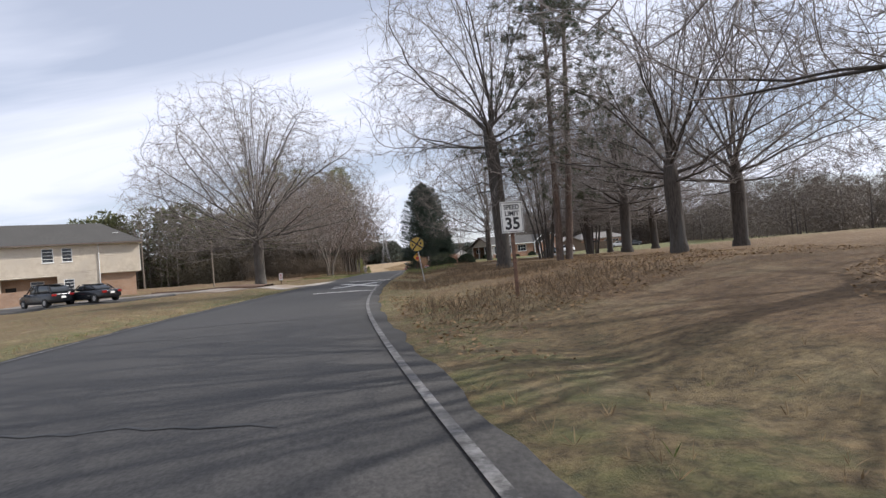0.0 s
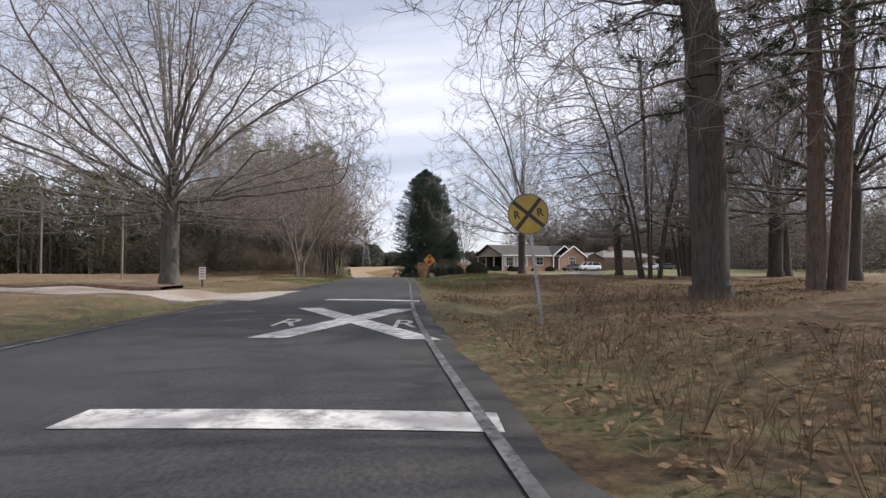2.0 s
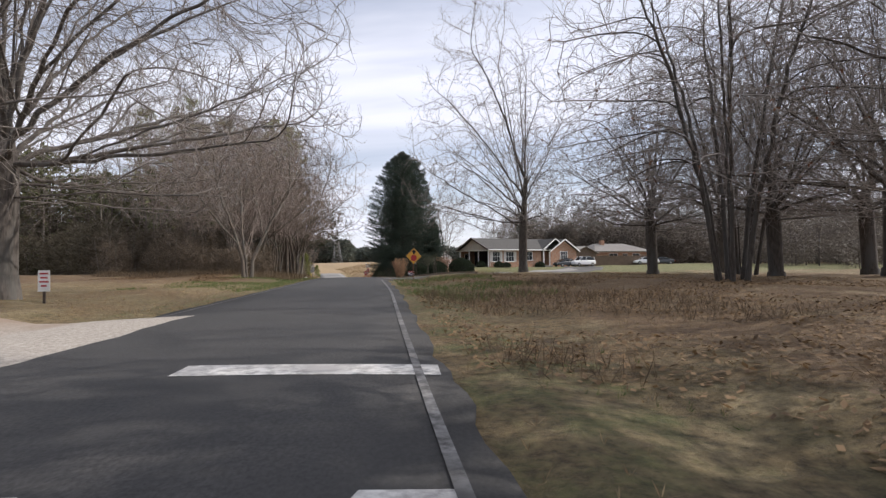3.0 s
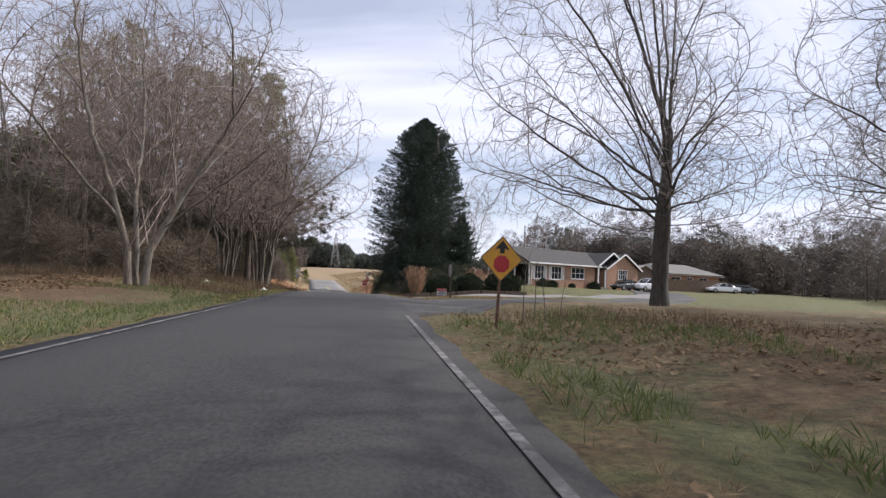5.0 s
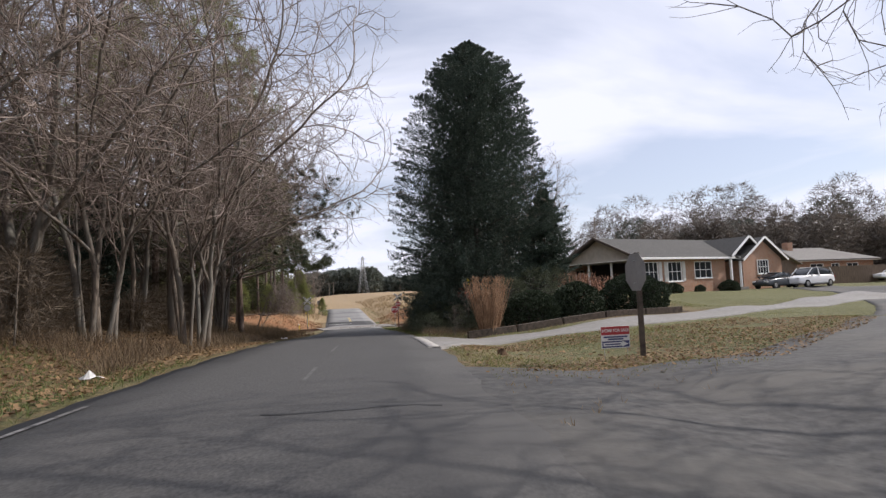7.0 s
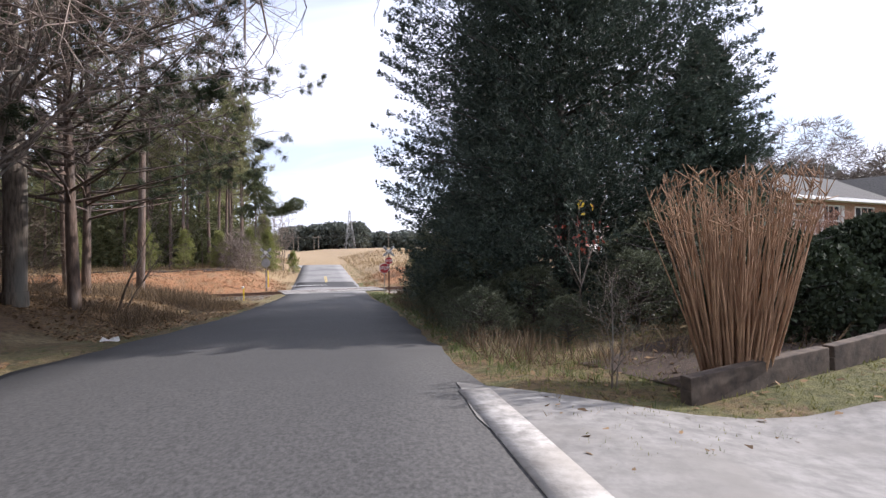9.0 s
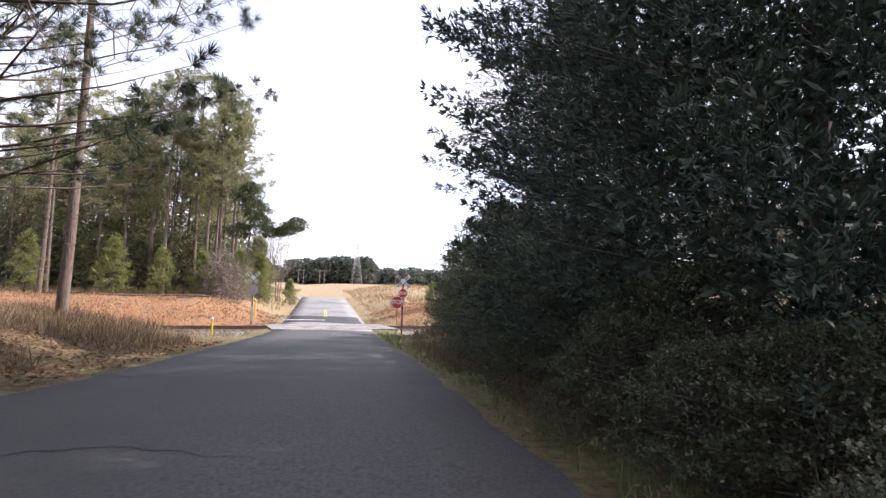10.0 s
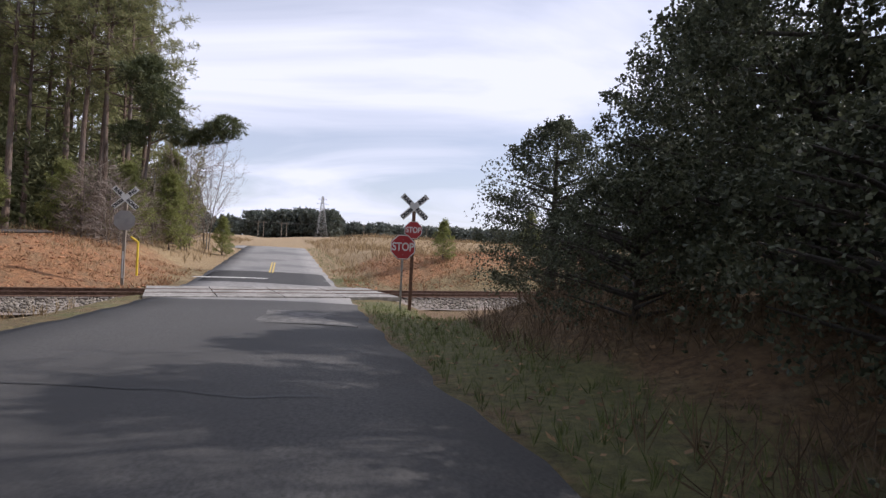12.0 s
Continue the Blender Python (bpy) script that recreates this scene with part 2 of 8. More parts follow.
ROAD_Z = soft([(-90, 0), (25, 0), (50, .12), (66, .22), (76, .15), (83, .0), (97, -.45), (106, -1.0), (112, -1.3), (121, -1.8), (138, -2.72),
               (146, -2.8), (152, -2.6), (175, -1.55), (190, -1.2), (230, -.7), (700, .5)])
ROAD_R = soft([(-90, 20.0), (-20, 8.5), (0, 3.0), (7.4, 1.3), (14, 0.0), (22.5, -1.1), (32, -2.0), (45, -2.6), (55, -3.0), (63, -3.65), (72, -4.2),
               (79, -4.6), (90, -5.5), (98, -6.3), (110, -7.7), (120, -8.9), (131, -10.8), (141.5, -12.1), (173, -18.6), (230, -30), (700, -140)], w=3)
ROAD_L = soft([(-90, 10.0), (-20, 0.0), (0, -5.0), (8, -6.5), (15, -7.5), (24, -8.0), (30, -8.4), (39, -8.75), (61, -9.1), (68, -9.4), (80, -10.3),
               (91, -12.0), (101, -13.2), (113, -14.1), (120, -15.3), (131, -17.1), (141.5, -18.9), (172, -24.5), (230, -36), (700, -146)], w=3)
RIGHT_Z = soft([(-90, .4), (35, .5), (80, .3), (92, -.05), (103, -.2), (113, .2), (122, .5), (160, .5), (200, .4), (400, 1.5), (700, 3)])
LEFT_Z = soft([(-90, .2), (0, .1), (35, -.1), (48, .15), (56, .2), (70, .3), (85, .55), (105, .3), (120, -.7), (135, -1.6), (160, -1.0), (200, -.5), (400, 1.0), (700, 3)])


def sstep(v):
    v = np.clip(v, 0, 1)
    return v * v * (3 - 2 * v)


TRACK_K, TRACK_X, TRACK_Y = 0.40, -18.9, 142.5     # the centre line of the railway: y = TRACK_Y + TRACK_K (x - TRACK_X)
TRACK_C = math.cos(math.atan(TRACK_K))


def track_d(x, y):
    """The distance from the railway, beyond it positive."""
    return (y - TRACK_Y - TRACK_K * (x - TRACK_X)) * TRACK_C


def ground_z(x, y):
    x, y = np.asarray(x, float), np.asarray(y, float)
    zr, r, l = ROAD_Z(y), ROAD_R(y), ROAD_L(y)
    right = sstep((x - r - 0.3) / 11.0)
    left = sstep((l - x - 0.5) / 9.0)
    z = zr + right * (RIGHT_Z(y) - zr) + left * (LEFT_Z(y) - zr)
    # the cutting of the railway, and the clay bank beyond it
    d = track_d(x, y)
    off = np.maximum(np.maximum(x - r, l - x), 0)
    cut = np.where(d < 0, sstep((12.5 + d) / 6.5), sstep(1 - np.abs(d) / 7.0)) * sstep(off / 3.0)
    z = z + cut * (-3.04 - z)
    bank = sstep((d - 2.3) / 5.5) * sstep((l - x - 1.0) / 7.0) * sstep(1.6 - (d - 2) / 40)
    z = z + bank * (-0.95 - z)
    bank2 = sstep((d - 3.0) / 4.5) * sstep((x - r - 1.5) / 6.0) * sstep(2.0 - (d - 2) / 25)
    z = z + bank2 * (-1.25 - z)
    ditch = np.exp(-((np.maximum(x - r, l - x) - 2.2) / 1.0) ** 2) * 0.14 * (y < 128)
    bump = 0.05 * np.sin(x * 0.9 + 1.3 * np.sin(y * 0.35)) + 0.05 * np.sin(y * 0.7 + 1.1 * np.sin(x * 0.5)) + 0.12 * np.sin(x * 0.13 + 1) * np.sin(y * 0.11)
    return z - ditch + bump * sstep(off / 4.0)


def gz(x, y):
    return float(ground_z(x, y))

# ---- ground ----
def steps(lo, hi, fine_lo, fine_hi, fine, grow=1.18):
    v = list(np.arange(fine_lo, fine_hi + fine, fine))
    s = fine
    while v[-1] < hi:
        s *= grow; v.append(v[-1] + s)
    s, pre = fine, []
    x = fine_lo
    while x > lo:
        s *= grow; x -= s; pre.append(x)
    return np.array(pre[::-1] + v)


gx, gy = steps(-1500, 1500, -46, 34, 0.55), steps(-300, 2500, -14, 185, 0.6)
XX, YY = np.meshgrid(gx, gy)
ZZ = ground_z(XX, YY)
on_road = (XX < ROAD_R(YY) + 0.6) & (XX > ROAD_L(YY) - 0.6) & (YY < 183)
ZZ = np.where(on_road, ROAD_Z(YY) - 0.07, ZZ)
nx, ny = len(gx), len(gy)
idx = np.arange(nx * ny).reshape(ny, nx)
quads = np.stack([idx[:-1, :-1], idx[:-1, 1:], idx[1:, 1:], idx[1:, :-1]], -1).reshape(-1, 4)
me = mesh_np("ground", np.stack([XX, YY, ZZ], -1).reshape(-1, 3), [quads])
# what grows or lies where: red clay, tall straw, fallen leaves, green turf
D = track_d(XX, YY)
OFFL, OFFR = ROAD_L(YY) - XX, XX - ROAD_R(YY)
wob = 2.5 * np.sin(XX * 0.31 + 2 * np.sin(YY * 0.23)) + 1.5 * np.sin(YY * 0.57 + XX * 0.4)
clay = sstep((D - 1.6 + 0.3 * wob) / 2) * sstep((11.5 + wob - D) / 3) * sstep(np.maximum(OFFL, OFFR) / 2 - 0.6) * (OFFL > 0) \
    + 0.65 * sstep((D - 2.5) / 2) * sstep((7 - D) / 3) * (OFFR > 0) * sstep(OFFR / 2 - .8)
clay += 0.55 * np.exp(-((XX + 19) / 7) ** 2 - ((YY - 46.5) / 1.6) ** 2)
clay = np.maximum(clay, 0.6 * sstep((D - 1.5) / 1.5) * sstep((17 + wob - D) / 5) * (OFFL > 0) * sstep(OFFL / 1.5 - 0.3))
clay = np.maximum(clay, 0.8 * sstep((D - 2.2) / 2) * sstep((15 - D + wob) / 4) * (OFFR > 0) * sstep(OFFR / 2 - .6))
field = sstep((D - 6 + wob) / 6) * (YY > 120)
leaves = sstep((OFFL - 1.5) / 3) * sstep((YY - 62 + wob) / 12) * sstep((140 - YY) / 8) + sstep((OFFR - 1.0) / 3) * sstep((YY - 106 + wob) / 5) * (D < -3) \
    + 0.6 * sstep((OFFL - 2) / 3) * sstep((44 - YY + wob) / 5) + 0.75 * sstep((OFFR - 2) / 3) * sstep((70 - YY + wob) / 6) * sstep((XX < 40) * 1.0)
green = sstep(1.6 - np.abs(np.maximum(OFFL, OFFR) - 0.9) / 1.2) * 0.45 * (YY < 182) * (1 - 0.75 * sstep(D) * (OFFL > 0) + 0.3 * sstep(D - 4) * (OFFR > 0)) + 0.5 * sstep((OFFL - 0.3) / 1.0) * sstep((7 - OFFL) / 4) * sstep((YY - 58) / 6) * sstep((90 - YY) / 6) + 0.34 * sstep((OFFR - 0.5) / 1.5) * sstep((9 - OFFR) / 4) * sstep((YY - 45) / 10) * sstep((76 - YY) / 3) + 0.42 * sstep((OFFL - 0.5) / 2) * sstep((42 - YY) / 4) + sstep((OFFR - 1) / 3) * sstep((YY - 82 + 0.2 * XX + 2 * wob) / 9) * sstep((40 + 3 * wob - XX) / 12) * sstep((103 - YY) / 4) * 0.8 + sstep((OFFR - 0.2) / 0.6) * sstep((3.5 - OFFR) / 2) * sstep((YY - 100) / 6) * (D < -3) * 0.36 \
    + sstep((OFFR - 12) / 6) * sstep((YY - 95) / 8) * sstep((140 - YY) / 8) * 0.8
col = np.stack([clay, field, leaves, green], -1).clip(0, 1).reshape(-1, 4).astype(np.float32)
me.attributes.new("cover", "FLOAT_COLOR", "POINT").data.foreach_set("color", col.ravel())
GROUND = bpy.data.materials.new("ground_cover")
GROUND.use_nodes = True
n, l = GROUND.node_tree.nodes, GROUND.node_tree.links
b = n["Principled BSDF"]
b.inputs["Roughness"].default_value = 0.95
tc = n.new("ShaderNodeTexCoord")


def tex(scale, detail=6, rough=0.65):
    t = n.new("ShaderNodeTexNoise")
    t.inputs["Scale"].default_value, t.inputs["Detail"].default_value, t.inputs["Roughness"].default_value = scale, detail, rough
    l.new(tc.outputs["Object"], t.inputs[0])
    return t


def ramp2(src, c1, c2, p=(0.35, 0.65)):
    r = n.new("ShaderNodeValToRGB")
    r.color_ramp.elements[0].position, r.color_ramp.elements[1].position = p
    r.color_ramp.elements[0].color, r.color_ramp.elements[1].color = (*c1, 1), (*c2, 1)
    l.new(src, r.inputs[0])
    return r.outputs[0]


def mixc(fac, a, c):
    m = n.new("ShaderNodeMix"); m.data_type = "RGBA"
    l.new(fac, m.inputs[0]); l.new(a, m.inputs[6]); l.new(c, m.inputs[7])
    return m.outputs[2]


at = n.new("ShaderNodeAttribute"); at.attribute_name = "cover"
sc = n.new("ShaderNodeSeparateColor"); l.new(at.outputs["Color"], sc.inputs[0])
fine, mid, broad = tex(7.0, 8, 0.75), tex(1.3, 5), tex(0.16, 3)


def ragged(src, t):
    """Where one cover gives way to another: a ragged edge."""
    a = n.new("ShaderNodeMath"); a.operation = "ADD"; l.new(src, a.inputs[0])
    s = n.new("ShaderNodeMath"); s.operation = "MULTIPLY_ADD"; l.new(t, s.inputs[0])
    s.inputs[1].default_value, s.inputs[2].default_value = 1.3, -0.65
    l.new(s.outputs[0], a.inputs[1])
    r = n.new("ShaderNodeMapRange"); r.inputs[1].default_value, r.inputs[2].default_value = 0.35, 0.65
    l.new(a.outputs[0], r.inputs[0])
    return r.outputs[0]


dry = mixc(ramp2(broad.outputs[0], (0, 0, 0), (1, 1, 1), (0.42, 0.6)), ramp2(fine.outputs[0], (0.056, 0.041, 0.019), (0.235, 0.172, 0.080)),
           ramp2(fine.outputs[0], (0.062, 0.039, 0.018), (0.225, 0.145, 0.066)))
dry = mixc(ramp2(mid.outputs[0], (0, 0, 0), (0.38, 0.38, 0.38), (0.5, 0.62)), dry, ramp2(fine.outputs[0], (0.04, 0.045, 0.018), (0.13, 0.125, 0.052)))
patches = tex(0.6, 6, 0.6)
dry = mixc(ramp2(patches.outputs[0], (0, 0, 0), (0.75, 0.75, 0.75), (0.52, 0.66)), dry, ramp2(fine.outputs[0], (0.13, 0.10, 0.052), (0.34, 0.275, 0.15)))
litter = ramp2(fine.outputs[0], (0.044, 0.027, 0.014), (0.235, 0.148, 0.070), (0.3, 0.7))
turf = ramp2(fine.outputs[0], (0.040, 0.047, 0.015), (0.175, 0.165, 0.058), (0.3, 0.7))
straw = mixc(ramp2(mid.outputs[0], (0, 0, 0), (1, 1, 1)), ramp2(fine.outputs[0], (0.19, 0.135, 0.07), (0.38, 0.285, 0.155)), ramp2(fine.outputs[0], (0.16, 0.105, 0.055), (0.33, 0.23, 0.125)))
red = mixc(ramp2(mid.outputs[0], (0, 0, 0), (1, 1, 1), (0.45, 0.62)), ramp2(fine.outputs[0], (0.16, 0.070, 0.030), (0.37, 0.190, 0.088)), ramp2(fine.outputs[0], (0.10, 0.058, 0.030), (0.32, 0.19, 0.095)))
litter = mixc(ramp2(patches.outputs[0], (0, 0, 0), (0.6, 0.6, 0.6), (0.53, 0.64)), litter, ramp2(fine.outputs[0], (0.12, 0.085, 0.045), (0.31, 0.235, 0.13)))
c = mixc(ragged(sc.outputs[2], mid.outputs[0]), dry, litter)
c = mixc(ragged(at.outputs["Alpha"], mid.outputs[0]), c, turf)
c = mixc(ragged(sc.outputs[1], mid.outputs[0]), c, straw)
c = mixc(ragged(sc.outputs[0], mid.outputs[0]), c, red)
l.new(c, b.inputs["Base Color"])
bp = n.new("ShaderNodeBump"); bp.inputs["Strength"].default_value, bp.inputs["Distance"].default_value = 1.0, 0.10
l.new(fine.outputs[0], bp.inputs["Height"]); l.new(bp.outputs[0], b.inputs["Normal"])
ground = tagged(put("ground", me, GROUND, smooth=True), "dry winter grass, fallen leaves and red clay", "ground", kind="structure")


# ---- road ----
def strip(name, left, right, y0, y1, dy, lift, material, cols=6, crown=0.0, skirt=0.18, z=ROAD_Z):
    """A paved strip between two edge functions of y, with a thickness."""
    ys = np.arange(y0, y1 + dy * 0.5, dy)
    u = np.linspace(0, 1, cols)
    X = left(ys)[:, None] * (1 - u) + right(ys)[:, None] * u
    Y = np.repeat(ys[:, None], cols, 1)
    flush = sstep((np.abs(track_d(X, Y)) - 2.0) / 2.5)      # level with the rails where it crosses them
    Z = z(Y) + (lift + crown * (1 - (2 * u - 1) ** 2)) * flush
    X = np.concatenate([X[:, :1], X, X[:, -1:]], 1); Y = np.concatenate([Y[:, :1], Y, Y[:, -1:]], 1)
    Z = np.concatenate([Z[:, :1] - skirt, Z, Z[:, -1:] - skirt], 1)
    k = cols + 2
    i = np.arange(len(ys) * k).reshape(len(ys), k)
    q = np.stack([i[:-1, :-1], i[:-1, 1:], i[1:, 1:], i[1:, :-1]], -1).reshape(-1, 4)
    return put(name, mesh_np(name, np.stack([X, Y, Z], -1).reshape(-1, 3), [q]), material, smooth=False)


def rough_edge(f, amp, seed):
    return lambda y: f(y) + amp * (np.sin(y * 1.7 + seed) + 0.6 * np.sin(y * 4.1 + 2 * seed) + 0.4 * np.sin(y * 9.3 + seed * 3))


road = tagged(strip("road", rough_edge(ROAD_L, 0.05, 1), rough_edge(ROAD_R, 0.05, 2), -60, 75.5, 0.5, 0.02, ASPHALT, crown=0.06),
              "patched dark grey asphalt country road", "road", kind="structure")
# a lighter grey than the stretch before it
tagged(strip("road", rough_edge(ROAD_L, 0.05, 1), rough_edge(ROAD_R, 0.05, 2), 75.5, 140, 0.5, 0.02, ASPHALT_GREY, crown=0.06),
                   "mid grey asphalt country road", "road", kind="structure")
tagged(strip("road", rough_edge(ROAD_L, 0.05, 3), rough_edge(ROAD_R, 0.05, 4), 139.99, 182, 0.5, 0.017, ASPHALT_OLD, crown=0.05),
                  "pale worn asphalt road beyond the railway", "road", kind="structure")
patch = tagged(strip("road_patch", lambda y: ROAD_L(y) + 0.25, lambda y: ROAD_R(y) - 0.25, 147.5, 153.5, 0.5, 0.024, ASPHALT, crown=0.05, skirt=0.01),
               "dark asphalt patch across the worn road", "road", kind="structure")
worn = tagged(strip("road_patch", lambda y: ROAD_L(y) + 2.9 + 0.25 * np.sin(y * 2.1), lambda y: ROAD_R(y) - 0.7 + 0.3 * np.sin(y * 1.7 + 1), 133.4, 136.6, 0.4, 0.045, ASPHALT_WORN, skirt=0.02, cols=8, crown=0.036), "pale worn patch in the asphalt before the railway", "road", kind="structure")
# the road turns off to the side where it meets the field
bend = tagged(strip("road", lambda y: -70 + 0 * y, lambda y: ROAD_R(y) - 0.5, 176, 182.5, 0.5, 0.012, ASPHALT_OLD), "pale asphalt road turning off beside the field", "road", kind="structure")

def road_top(x, y):
    """The height of the cambered asphalt."""
    u = np.clip((x - ROAD_L(y)) / (ROAD_R(y) - ROAD_L(y)), 0, 1)
    return ROAD_Z(y) + 0.02 + 0.06 * (1 - (2 * u - 1) ** 2)


lane_mid = lambda y: ROAD_L(y) + 0.52 * (ROAD_R(y) - ROAD_L(y))


def band(name, xl, xr, y0, y1, lift=0.006, label="", material=LINE, slant=0.0, nx=6, parent=None):
    """A painted band across the road from xl to xr."""
    bm = bmesh.new()
    rows = []
    for y in (y0, y1):
        rows.append([bm.verts.new((x, y + slant * (x - xl), float(road_top(x, y)) + lift)) for x in np.linspace(xl, xr, nx)])
    for k in range(nx - 1):
        bm.faces.new((rows[0][k], rows[0][k + 1], rows[1][k + 1], rows[1][k]))
    return part(name, bm, material, parent, label)


def edge_line(name, f, inset, y0, y1, width, label):
    return tagged(strip(name, lambda y: f(y) + inset, lambda y: f(y) + inset + width, y0, y1, 0.5, 0.045, FADED, cols=2, skirt=0.0),
                  label, "road marking", kind="structure")


edge_line("edge_line", ROAD_R, -0.40, -20, 68, 0.10, "worn white edge line on the asphalt")
edge_line("edge_line", ROAD_L, 0.30, -20, 83, 0.08, "faded white edge line on the asphalt")
tagged(strip("centre_line", lambda y: lane_mid(y) - 0.13, lambda y: lane_mid(y) - 0.04, 153, 160, 0.5, 0.075, YELLOW_LINE, cols=2, skirt=0), "double yellow centre line", "road marking", kind="structure")
tagged(strip("centre_line", lambda y: lane_mid(y) + 0.04, lambda y: lane_mid(y) + 0.13, 153, 160, 0.5, 0.075, YELLOW_LINE, cols=2, skirt=0), "double yellow centre line", "road marking", kind="structure")

FAINT = mat("scratched_road_paint", (0.058, 0.057, 0.056), (0.15, 0.147, 0.142), 9.0, 0.85, 0.1, mixpos=(0.42, 0.66))
for y0, y1 in ((84.5, 86.6), (90.5, 93.5)):
    tagged(strip("centre_dash", lambda y: lane_mid(y) - 0.035, lambda y: lane_mid(y) + 0.035, y0, y1, 0.5, 0.085, FAINT, cols=2, skirt=0), "faint remnant of a centre line", "road marking", kind="structure")

# the railway warning painted on the lane: two bars, a cross, and two letters
tagged(band("bar_marking", -4.55, -1.45, 23.75, 24.25), "worn white bar across the lane", "road marking", kind="structure")
tagged(band("bar_marking", -5.35, -2.35, 37.3, 37.9), "worn white bar across the lane", "road marking", kind="structure")
cross = thing("railway_cross_marking", pose(0, 0, 0), "worn white railway cross painted on the asphalt lane", "road marking", kind="structure")
for sx in (-1, 1):
    bm = bmesh.new()
    pts = []
    for t in np.linspace(-1, 1, 9):
        y = 31.3 + 2.9 * t
        x = -3.6 + sx * 1.2 * t - 0.11 * (y - 31.3)
        pts.append([bm.verts.new((x + w, y, float(road_top(x + w, y)) + (0.006 if sx > 0 else 0.0085))) for w in (-0.30, 0.30)])
    for a, bb in zip(pts, pts[1:]):
        bm.faces.new((a[0], a[1], bb[1], bb[0]))
    part("cross_stroke", bm, LINE, cross)
for sx in (-1, 1):
    lm = text_mesh("R", 1.0, 0.0)
    lm.transform(Matrix.Diagonal((0.85, 1.9, 1, 1)))
    lm.transform(Matrix.Translation((-3.6 + sx * 1.12, 30.6, 0)))
    for v in lm.vertices:
        v.co.z = float(road_top(v.co.x, v.co.y)) + 0.007
    put("letter", lm, LINE, cross)
# stop line beyond the railway, on the other lane
tagged(band("stop_line", -20.6, -17.0, 149.2, 149.7, 0.012), "white stop line on the far lane", "road marking", kind="structure")

# cracks filled with tar, as thin raised strips
TAR = mat("tar", (0.012, 0.012, 0.013), (0.03, 0.03, 0.03), 6, 0.6, 0.1)
rng = np.random.default_rng(5)
for k in range(14):
    y = float(rng.uniform(2, 136)); a0, a1 = sorted(rng.uniform(0.03, 0.97, 2))
    if a1 - a0 < 0.25: a1 = min(0.97, a0 + 0.35)
    xs = np.linspace(a0, a1, 14)
    ys = y + np.cumsum(rng.normal(0, 0.06, 14))
    bm = bmesh.new(); prev = None
    for u, yy in zip(xs, ys):
        x = float(ROAD_L(yy) * (1 - u) + ROAD_R(yy) * u)
        zz = float(ROAD_Z(yy)) + 0.0245 + 0.06 * (1 - (2 * u - 1) ** 2)
        w = 0.018 + 0.012 * rng.random()
        cur = [bm.verts.new((x, yy - w, zz)), bm.verts.new((x, yy + w, zz))]
        if prev: bm.faces.new((prev[0], cur[0], cur[1], prev[1]))
        prev = cur
    tagged(part("tar_seam", bm, TAR), "dark tar seam across the asphalt", "road seam", group="tar seams on the road", kind="structure")


# ---- drives ----
def ribbon(name, pts, widths, lift, material, n=60, skirt=0.22):
    """A paved way along a line of points, lying on the ground."""
    P = np.array(pts, float); W = np.array(widths, float)
    s = np.concatenate([[0], np.cumsum(np.linalg.norm(np.diff(P, axis=0), axis=1))])
    t = np.linspace(0, s[-1], n)
    X, Y, WW = np.interp(t, s, P[:, 0]), np.interp(t, s, P[:, 1]), np.interp(t, s, W)
    for _ in range(3):
        X[1:-1] = (X[:-2] + 2 * X[1:-1] + X[2:]) / 4; Y[1:-1] = (Y[:-2] + 2 * Y[1:-1] + Y[2:]) / 4
    dx, dy = np.gradient(X), np.gradient(Y)
    L = np.hypot(dx, dy); nxn, nyn = -dy / L, dx / L
    u = np.linspace(-0.5, 0.5, 15)
    GX = X[:, None] + nxn[:, None] * WW[:, None] * u; GY = Y[:, None] + nyn[:, None] * WW[:, None] * u
    GZ = np.maximum(ground_z(GX, GY), np.where((GX < ROAD_R(GY)) & (GX > ROAD_L(GY)), ROAD_Z(GY) - 0.05, -99)) + lift
    GX = np.concatenate([GX[:, :1], GX, GX[:, -1:]], 1); GY = np.concatenate([GY[:, :1], GY, GY[:, -1:]], 1)
    GZ = np.concatenate([GZ[:, :1] - skirt, GZ, GZ[:, -1:] - skirt], 1)
    k = 17
    i = np.arange(n * k).reshape(n, k)
    q = np.stack([i[:-1, :-1], i[:-1, 1:], i[1:, 1:], i[1:, :-1]], -1).reshape(-1, 4)
    return put(name, mesh_np(name, np.stack([GX, GY, GZ], -1).reshape(-1, 3), [q]), material)


